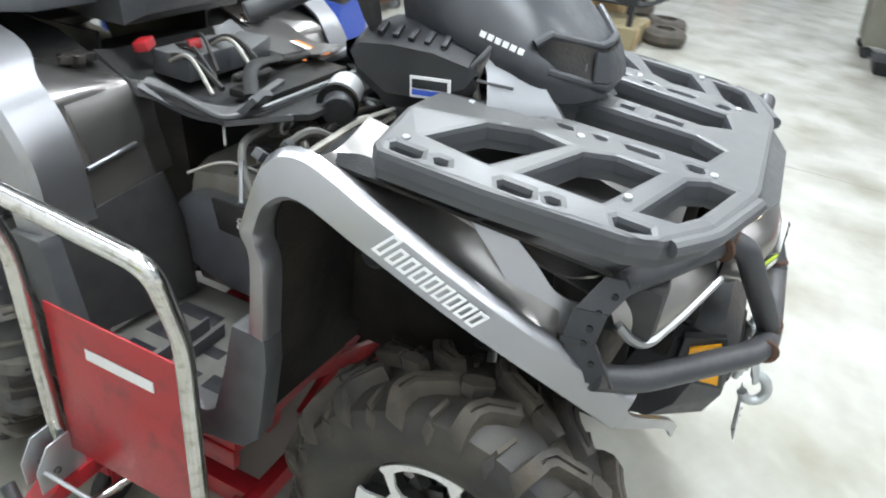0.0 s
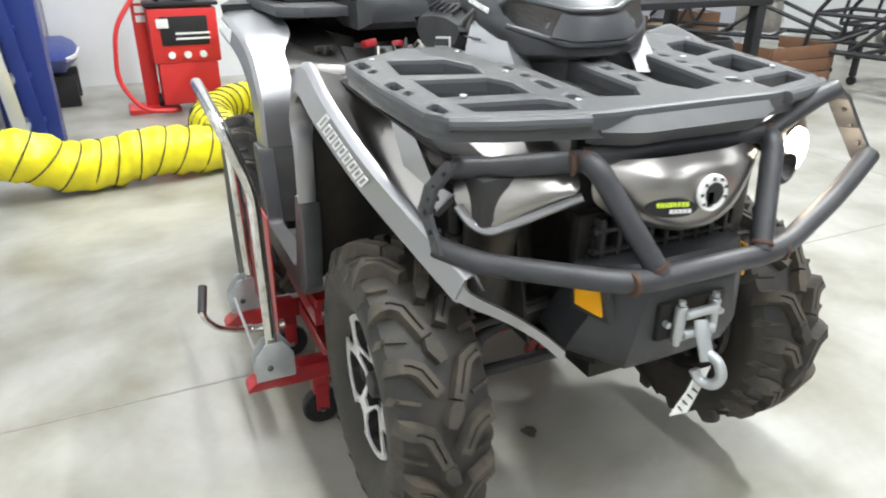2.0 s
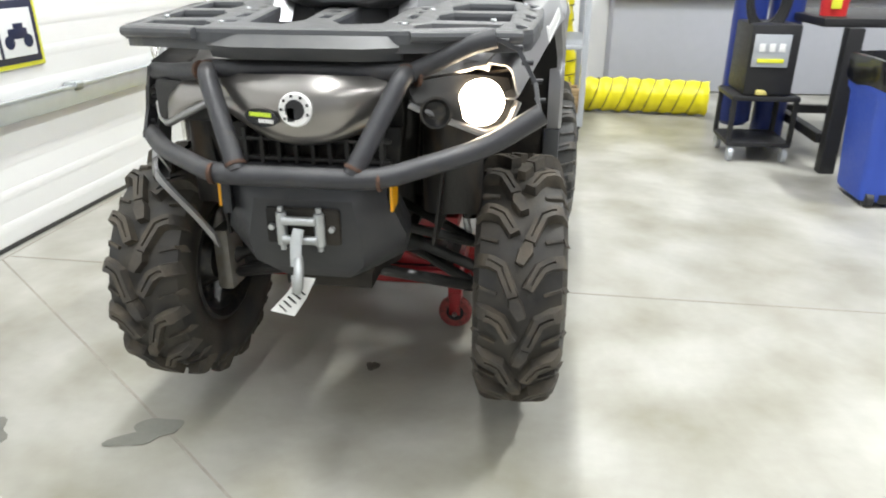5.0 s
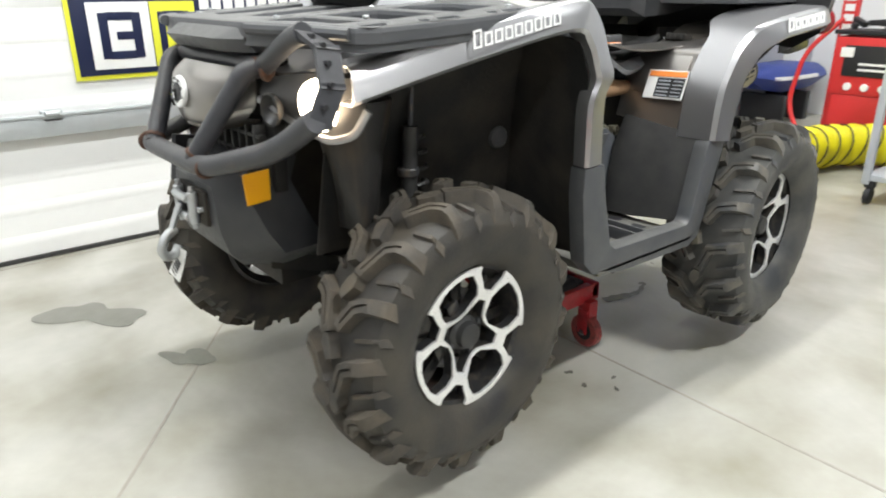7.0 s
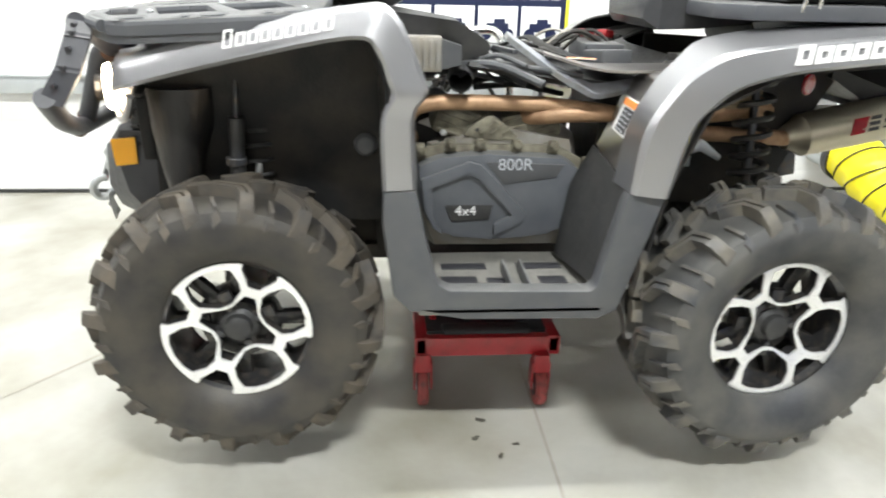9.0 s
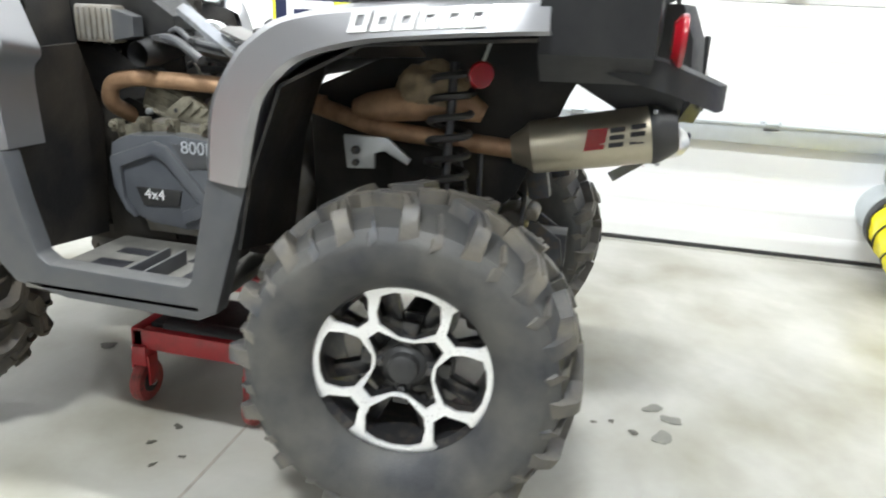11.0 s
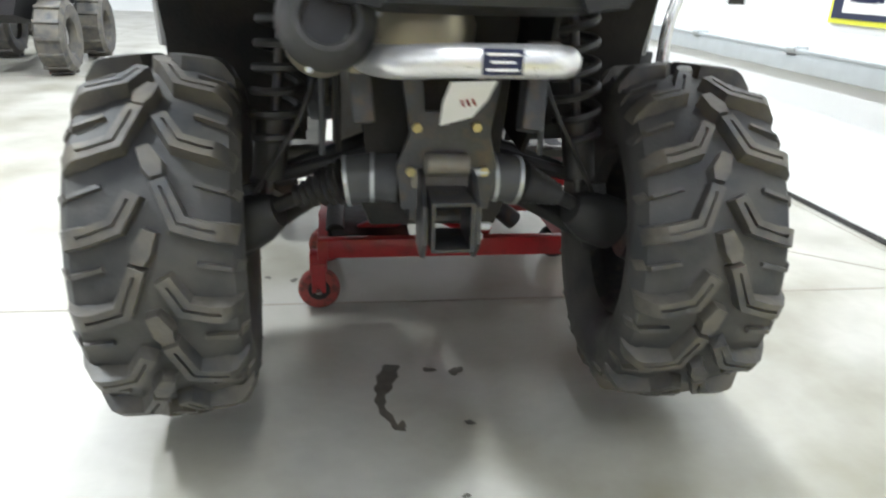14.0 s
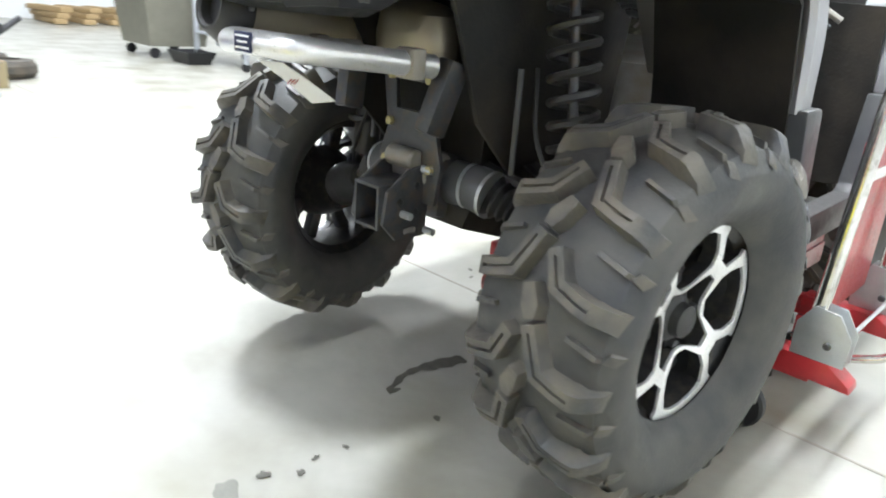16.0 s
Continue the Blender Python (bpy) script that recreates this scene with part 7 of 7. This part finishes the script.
wx, wy = -1.93, -2.50
th = thing("welder_cart", wx, wy, 0, "black welding machine on a wheeled cart with looped leads", "welder")
part("lower_shelf", box((wx, wy, .12), (.40, .42, .03), .006), DARKM, th)
part("upper_shelf", box((wx, wy, .42), (.42, .42, .03), .006), DARKM, th)
for sx in (-1, 1):
    for sy in (-1, 1):
        part("post", box((wx + sx * .19, wy + sy * .19, .28), (.03, .03, .32), .004), DARKM, th)
        c = part("caster", cyl((wx + sx * .17 - .015, wy + sy * .18, .05), (wx + sx * .17 + .015, wy + sy * .18, .05), .048, 20), CARTG, th, "grey caster")
w = part("welder_body", box((wx, wy - .02, .66), (.30, .42, .44), .02), DARKM, th)
part("control_panel", box((wx + .02, wy + .20, .72), (.22, .012, .20), .006), CARTG, w, "grey control panel")
for k in (-1, 0, 1):
    part("dial", box((wx + .02 + k * .06, wy + .208, .74), (.035, .008, .05), .003), WHITE, w)
part("stripe", box((wx + .02, wy + .209, .66), (.16, .006, .025), .002), YELLOWP, w, "plain yellow strip")
part("gloves", box((wx - .02, wy + .12, .455), (.22, .12, .04), .018, Euler((.1, 0, .3)).to_matrix()), mat("work_glove", (.55, .47, .15), .8, bump=.4), th, "yellow work gloves")
bm = bmesh.new()
for k in range(4):
    rr = .16 + k * .02
    add_tube(bm, [(wx + .05 + rr * .6 * math.cos(2 * math.pi * i / 24), wy + .05 + k * .012, 1.05 + rr * 1.1 * math.sin(2 * math.pi * i / 24)) for i in range(25)], .012, 8, False)
part("lead_coil", bm, DARKM, th, "looped black cables")
part("gas_bottle", cyl((wx + .05, wy - .32, .15), (wx + .05, wy - .32, 1.45), .11, 28, None, .03), BLUEM, th, "dark blue gas bottle")
part("gas_bottle", cyl((wx - .2, wy - .36, .0), (wx - .2, wy - .36, 1.3), .11, 28, None, .03), BLUEM, th, "dark blue gas bottle")

# back counter with clutter
th = thing("wall_counter", -3.6, -5.2, 0, "long grey counter along the back wall", "counter")
part("top", box((-3.9, -5.25, .94), (5.6, .7, .05), .006), CARTG, th)
part("base", box((-3.9, -5.3, .46), (5.5, .6, .90), .006), WALLG, th)
rnd = random.Random(12)
for k in range(16):
    x = -6.4 + k * .34
    hgt = rnd.uniform(.08, .3)
    th = thing("shop_bottle" if k % 2 else "parts_carton", x, -5.2, .965, "small shop bottle on the counter" if k % 2 else "small parts carton on the counter", "bottle" if k % 2 else "carton", "clutter on the counter")
    mt = rnd.choice([WHITE, REDM, BLUEM, DARKM, WOOD, YELLOWP])
    if k % 2:
        part("body", cyl((x, -5.2, .966), (x, -5.2, .966 + hgt), .05, 18, None, .01), mt, th)
        part("cap", cyl((x, -5.2, .966 + hgt), (x, -5.2, .99 + hgt), .02, 12), DARKM, th)
    else:
        part("box", box((x, -5.2, .966 + hgt / 2), (rnd.uniform(.12, .3), .2, hgt), .006), mt, th)
for k in range(4):
    x = -3.9 - k * .55
    th = thing("cardboard_box", x, -4.95, 0, "brown cardboard box standing on the floor", "box", "cardboard boxes")
    hh = .4 + .12 * (k % 2)
    part("box", box((x, -4.75, hh / 2), (.42, .36, hh), .008), BROWNW if k % 2 else CARDB, th)
    part("tape", box((x, -4.75, hh + .001), (.06, .362, .003), .001), TITAN, th)


# ---- frames, pallets and engines on the far side ----
def cage(x, y, z, turn, label, engine=False):
    """A long bare buggy frame lying level on short legs with casters; its length runs along its own y."""
    th = thing("tube_chassis", x, y, 0, label, "chassis", "bare tube frames")
    R = Matrix.Translation((x, y, z)) @ Matrix.Rotation(turn, 4, "Z")

    def t(*pts, r=.02):
        part("frame_tube", tube([R @ V(*p) for p in pts], r, 8, .06), DARKM, th)
    for s in (-.36, .36):
        t((s, -1.4, 0), (s, 1.2, 0), (s * .7, 1.45, .12), r=.024)
        t((s, -1.35, .32), (s, .5, .30), (s * .8, 1.2, .04))
        t((s, -1.4, 0), (s, -1.35, .32), (s * .95, -.9, .95), (s * .9, .1, 1.02), (s, .5, .30))
        t((s, -.4, 0), (s * .95, -.9, .95))
        t((s, -.4, 0), (s * .9, .1, 1.02))
        t((s, .1, 0), (s, .5, .30))
        t((s, -1.0, 0), (s, -.7, .31))
        for yy in (-1.2, 1.1):
            leg = part("leg", box(R @ V(s, yy, -z / 2 + .04), (.05, .05, z - .1), .004), DARKM, th)
            part("caster", cyl(R @ V(s - .02, yy, -z + .045), R @ V(s + .02, yy, -z + .045), .045, 16), DARKM, leg)
    for yy, zz in ((-1.4, 0), (-.9, 0), (-.4, 0), (.1, 0), (.6, 0), (1.15, 0), (-1.35, .32), (.5, .30), (-.9, .95), (.1, 1.02), (-.4, .31)):
        t((-.35, yy, zz), (.35, yy, zz))
    return th


def engine_unit(x, y, z, turn, seed):
    th = thing("bare_engine", x, y, z, "grey used engine sitting on a pallet", "engine", "used engines")
    R = Matrix.Translation((x, y, z)) @ Matrix.Rotation(turn, 4, "Z")
    rnd = random.Random(seed)
    rot = Matrix.Rotation(turn, 3, "Z")
    part("crankcase", box(R @ V(0, 0, .16), (.42, .28, .30), .05, rot), CAST, th)
    part("side_cover", cyl(R @ V(-.05, .13, .18), R @ V(-.05, .20, .18), .13, 26, None, .02), CAST, th, "round grey cover")
    part("side_cover", cyl(R @ V(.15, .13, .14), R @ V(.15, .18, .14), .08, 22, None, .015), ALU, th, "round bright cover")
    cy = part("cylinder", box(R @ V(.08, 0, .38), (.18, .18, .22), .02, rot), CAST, th)
    bm = bmesh.new()
    for k in range(5):
        add_box(bm, R @ V(.08, 0, .31 + k * .035), (.22, .22, .010), .003, rot)
    split("fin", bm, CAST, cy)
    part("hose", tube([R @ V(.1, 0, .5), R @ V(-.1, .05, .55), R @ V(-.25, .1, .35)], .025, 10, .08), rnd.choice([DARKM, BLUEM]), th)
    return th


cage(-5.65, -1.45, .40, .22, "black bare tube buggy frame with engines, on short legs")
cage(-5.2, -4.0, .42, .5, "black bare tube buggy frame on short legs")
cage(-7.6, -2.6, .40, .1, "black bare tube buggy frame on short legs")
for k, (bx2, by2, bz, w, d, h, mt) in enumerate(((-5.75, -.55, 0, .75, .70, .20, CARDB), (-5.65, -1.45, 0, .6, .8, .20, CARDB), (-6.5, -.9, 0, .7, .7, .3, WOOD), (-7.2, -1.7, 0, .8, .8, .3, CARDB))):
    th = thing("low_crate", bx2, by2, bz, "pale dusty wooden crate under the tube frame", "crate", "low crates under the frames")
    part("crate_body", box((bx2, by2, h / 2), (w, d, h), .008), mt, th)
    for q in (-1, 1):
        part("batten", box((bx2 + q * w * .32, by2 + d / 2 + .008, h / 2), (.07, .016, h), .003), WOOD, th)
for k, (ex, ey, et) in enumerate(((-5.5, -1.05, .4), (-5.85, -.62, 1.3), (-5.55, -1.75, .2), (-5.3, -3.6, 2.0), (-7.6, -2.2, .9), (-7.5, -3.0, 2.4))):
    engine_unit(ex, ey, .43, et, k)
rnd = random.Random(31)
for k in range(16):
    x, y = -5.65 + rnd.uniform(-.38, .38), -1.45 + rnd.uniform(-1.2, 1.15)
    z = .42 if k % 3 else .74
    th = thing("loose_part", x, y, z, "small used machine part lying on the tube frame", "machine part", "loose parts on the frame")
    if k % 4 == 0:
        part("disc", cyl((x, y, z + .01), (x + .03, y, z + .11), .085, 22, None, .008), rnd.choice([CAST, ALU, STEEL]), th)
    elif k % 4 == 1:
        part("hose", tube([(x - .12, y - .1, z + .02), (x, y + .05, z + .18), (x + .12, y + .02, z + .06), (x + .16, y + .14, z + .02)], .016, 8, .06), rnd.choice([DARKM, BLUEM]), th)
    else:
        part("bracket", box((x, y, z + .05), (rnd.uniform(.08, .22), rnd.uniform(.06, .16), rnd.uniform(.06, .12)), .015, Euler((rnd.uniform(-.3, .3), rnd.uniform(-.3, .3), rnd.random() * 3)).to_matrix()), rnd.choice([DARKM, CAST, STEEL, DARKM, BLUEM, BROWNW]), th)
for k, (ex, ey) in enumerate(((-6.05, -.02), (-6.6, -.1), (-7.4, -.6))):
    th = thing("spare_tyre", ex, ey, 0, "black used tyre lying on the floor", "tyre", "spare tyres")
    bm = lathe([(0, .10), (.01, .19), (.05, .22), (.11, .22), (.15, .19), (.16, .10), (.13, .105), (.03, .105)], 30, True)
    bm.transform(Matrix.Translation((ex, ey, 0)) @ Matrix.Rotation(radians(-90), 4, "Y"))
    part("tyre", bm, RUBBER, th)
th = thing("wooden_crate", -4.70, -2.81, 0, "dark brown wooden crate on small casters", "crate")
for k in range(3):
    part("board", box((-4.70, -2.50, .17 + k * .12), (.80, .02, .11), .004), BROWNW, th)
    part("board", box((-4.29, -2.81, .17 + k * .12), (.02, .62, .11), .004), BROWNW, th)
    part("board", box((-5.11, -2.81, .17 + k * .12), (.02, .62, .11), .004), BROWNW, th)
part("bottom", box((-4.70, -2.81, .11), (.8, .62, .02), .004), BROWNW, th)
for sx in (-1, 1):
    for sy in (-1, 1):
        part("caster", cyl((-4.70 + sx * .33, -2.81 + sy * .25, .05), (-4.70 + sx * .33 + .03, -2.81 + sy * .25, .05), .05, 18), CARTG, th)
rnd = random.Random(21)
for k in range(14):
    x, y = -14.2 + rnd.random() * .8, -5 + k * .5
    th = thing("parts_shelf_box", x, y, 0, "dark stacked parts against the far wall", "parts", "stacked parts")
    part("box", box((x, y, .35), (.5, .38, .7), .02, Euler((0, 0, rnd.random())).to_matrix()), rnd.choice([DARKM, DARKM, CARTG, REDM, BLUEM, WOOD]), th)
    part("lid", box((x, y, .74 + rnd.random() * .1), (.4, .3, .08), .02, Euler((0, 0, rnd.random())).to_matrix()), rnd.choice([DARKM, CARTG, BLUEM]), th)
th = thing("rag", -6.4, .9, 0, "small grey block lying on the floor", "block")
part("block", box((-4.9, -.45, .02), (.05, .16, .04), .008, Euler((0, 0, .6)).to_matrix()), CARTG, th)


# ---- things past the front of the bike ----
def table(x, y, w, d, h, label, extra=True):
    th = thing("steel_table", x, y, 0, label, "table", "rolling steel tables")
    part("top", box((x, y, h), (w, d, .05), .006), CARTG, th)
    part("shelf", box((x, y, .34), (w * .96, d * .96, .03), .006), CARTG, th)
    for sx in (-1, 1):
        for sy in (-1, 1):
            p = part("leg", box((x + sx * (w / 2 - .03), y + sy * (d / 2 - .03), h / 2 + .04), (.05, .05, h - .08), .005), CARTG, th)
            part("caster", cyl((x + sx * (w / 2 - .03) - .015, y + sy * (d / 2 - .03), .05), (x + sx * (w / 2 - .03) + .015, y + sy * (d / 2 - .03), .05), .05, 18), DARKM, p)
    return th


table(-5.1, 2.75, 1.4, .75, .85, "grey steel rolling table")
table(-6.6, 2.6, 1.2, .7, .85, "grey steel rolling table with a red case")
th = thing("red_case", -6.7, 2.5, .355, "red plastic tool case on a lower shelf", "case")
part("case", box((-6.7, 2.5, .45), (.4, .3, .18), .02), REDM, th)
th = thing("waste_hopper", -7.9, 2.2, 0, "olive grey wheeled waste hopper", "hopper")
part("body", loft([[V(-7.9 + sx * w, 2.2 + sy * d, z) for sx, sy in ((-1, -1), (1, -1), (1, 1), (-1, 1))] for w, d, z in ((.42, .35, .14), (.5, .42, .8), (.52, .44, .84))]), mat("olive_grey", (.17, .165, .13), .6), th)
for sx in (-1, 1):
    for sy in (-1, 1):
        part("caster", cyl((-7.9 + sx * .35, 2.2 + sy * .28, .06), (-7.9 + sx * .35 + .03, 2.2 + sy * .28, .06), .06, 18), DARKM, th)
th = thing("drain_pan", -6.9, 2.15, 0, "black open plastic drain pan on the floor", "pan")
part("pan", loft([[V(-6.95 + sx * w, 2.1 + sy * d, z) for sx, sy in ((-1, -1), (1, -1), (1, 1), (-1, 1))] for w, d, z in ((.2, .13, .004), (.26, .18, .14), (.245, .165, .14), (.19, .12, .02))], True), DARKM, th)
# red bike lift table
th = thing("bike_lift_table", -3.6, 3.2, 0, "low red steel lift table", "lift table")
part("deck", box((-3.75, 3.35, .36), (.7, 1.7, .06), .008), REDM, th)
part("base", box((-3.75, 3.35, .06), (.6, 1.5, .06), .008), REDM, th)
for k in (-.4, .4):
    part("scissor_leg", box((-3.45, 3.35 + k, .2), (.05, .05, .34), .006, Euler((.5, 0, 0)).to_matrix()), REDM, th)
    part("scissor_leg", box((-4.05, 3.35 + k, .2), (.05, .05, .34), .006, Euler((-.5, 0, 0)).to_matrix()), REDM, th)


def parked_quad(x, y, turn, label):
    th = thing("parked_quad", x, y, 0, label, "quad bike", "parked quad bikes")
    R = Matrix.Translation((x, y, 0)) @ Matrix.Rotation(turn, 4, "Z")
    for sx in (-.42, .42):
        for sy in (-.6, .6):
            bm = lathe([(-.1, .15), (-.12, .2), (-.12, .26), (-.09, .30), (.09, .30), (.12, .26), (.12, .2), (.1, .15)], 30, True)
            for k in range(14):
                a = 2 * math.pi * k / 14
                add_box(bm, (0, .305 * math.cos(a), .305 * math.sin(a)), (.2, .03, .03), .004, Matrix.Rotation(a, 3, "X"))
            bm.transform(R @ Matrix.Translation((sx, sy, .32)))
            w = part("wheel", bm, RUBBER_R, th)
            bm = lathe([(-.06, .15), (.04, .12), (.05, .05), (.05, .001)], 24)
            bm.transform(R @ Matrix.Translation((sx, sy, .32)) @ (Matrix() if sx > 0 else Matrix.Rotation(math.pi, 4, "Z")))
            part("rim", bm, ALU, w)
    part("body", loft([[R @ V(-w, yy, z0), R @ V(w, yy, z0), R @ V(w * 1.5, yy, z1), R @ V(-w * 1.5, yy, z1)] for w, yy, z0, z1 in ((.2, -.9, .5, .8), (.25, -.4, .4, .85), (.25, .4, .4, .85), (.2, .95, .5, .8))]), DARKM, th)
    part("rack", box(R @ V(0, .65, .88), (.8, .5, .03), .01, Matrix.Rotation(turn, 3, "Z")), DARKM, th)
    part("handlebar", tube([R @ V(-.38, .1, 1.05), R @ V(0, .3, 1.0), R @ V(.38, .1, 1.05)], .015, 8), DARKM, th)
    part("seat", box(R @ V(0, -.2, .9), (.3, .8, .12), .04, Matrix.Rotation(turn, 3, "Z")), LEATHER, th)
    return th


parked_quad(-3.03, 5.08, .06, "black quad bike parked in the workshop")
parked_quad(-4.6, 7.4, -.1, "black quad bike parked further back")
# far end: blue drums, timber stack, stacked racks
for k, (x, y) in enumerate(((-2.3, 12.2), (-2.95, 12.4), (-.6, 12.6))):
    th = thing("steel_drum", x, y, 0, "blue steel drum by the end wall", "drum", "blue drums")
    part("drum", cyl((x, y, 0), (x, y, .88), .29, 32, None, .01), BLUEP, th)
    part("rim_band", add_tube(bmesh.new(), [(x, y, .29), (x, y, .31)], .297, 32), BLUEP, th)
    part("rim_band", add_tube(bmesh.new(), [(x, y, .58), (x, y, .60)], .297, 32), BLUEP, th)
th = thing("storage_rack", .6, 12.9, 0, "blue beam storage rack with pale cartons", "rack")
for sx in (-1.1, 1.1):
    for sy in (-.3, .3):
        part("upright", box((.6 + sx, 12.9 + sy, 1.0), (.07, .07, 2.0), .004), CARTG, th)
for z in (.25, .55, 1.2, 1.8):
    for sy in (-.3, .3):
        part("beam", box((.6, 12.9 + sy, z), (2.2, .05, .09), .004), BLUEP, th)
    part("deck", box((.6, 12.9, z + .055), (2.2, .66, .02), .003), WOOD, th)
for k in range(5):
    th = thing("carton", -.2 + k * .4, 12.9, .62, "pale cardboard carton on the rack", "carton", "cartons on the rack")
    part("box", box((-.2 + k * .4, 12.9, .735 + .06 * (k % 2)), (.3, .4, .22 + .12 * (k % 2)), .006), WALLW if k % 2 else WOOD, th)
for k in range(4):
    th = thing("timber_stack", -13.6, 2.6 + k * .5, 0, "stack of pale timber on the floor", "timber", "timber stacks")
    for j in range(3):
        part("plank", box((-13.6, 2.6 + k * .5, .06 + j * .1), (1.2, .22, .09), .004, Euler((0, 0, .1 * j)).to_matrix()), WOOD, th)
# steel trolley frame past the door end
th = thing("hand_trolley", 1.2, 5.4, 0, "bare steel upright trolley", "trolley")
for sx in (-.18, .18):
    part("upright", tube([(1.35 + sx, 5.2, .1), (1.35 + sx, 5.3, 1.0), (1.35 + sx, 5.1, 1.3)], .016, 10, .08), CARTG, th)
    part("wheel", cyl((1.35 + sx - .02, 5.3, .1), (1.35 + sx + .02, 5.3, .1), .1, 20), DARKM, th)
for z in (.3, .6, .9):
    part("crossbar", tube([(1.17, 5.25, z), (1.53, 5.25, z)], .012, 8), CARTG, th)
part("toe_plate", box((1.35, 5.12, .02), (.4, .2, .02), .003), CARTG, th)
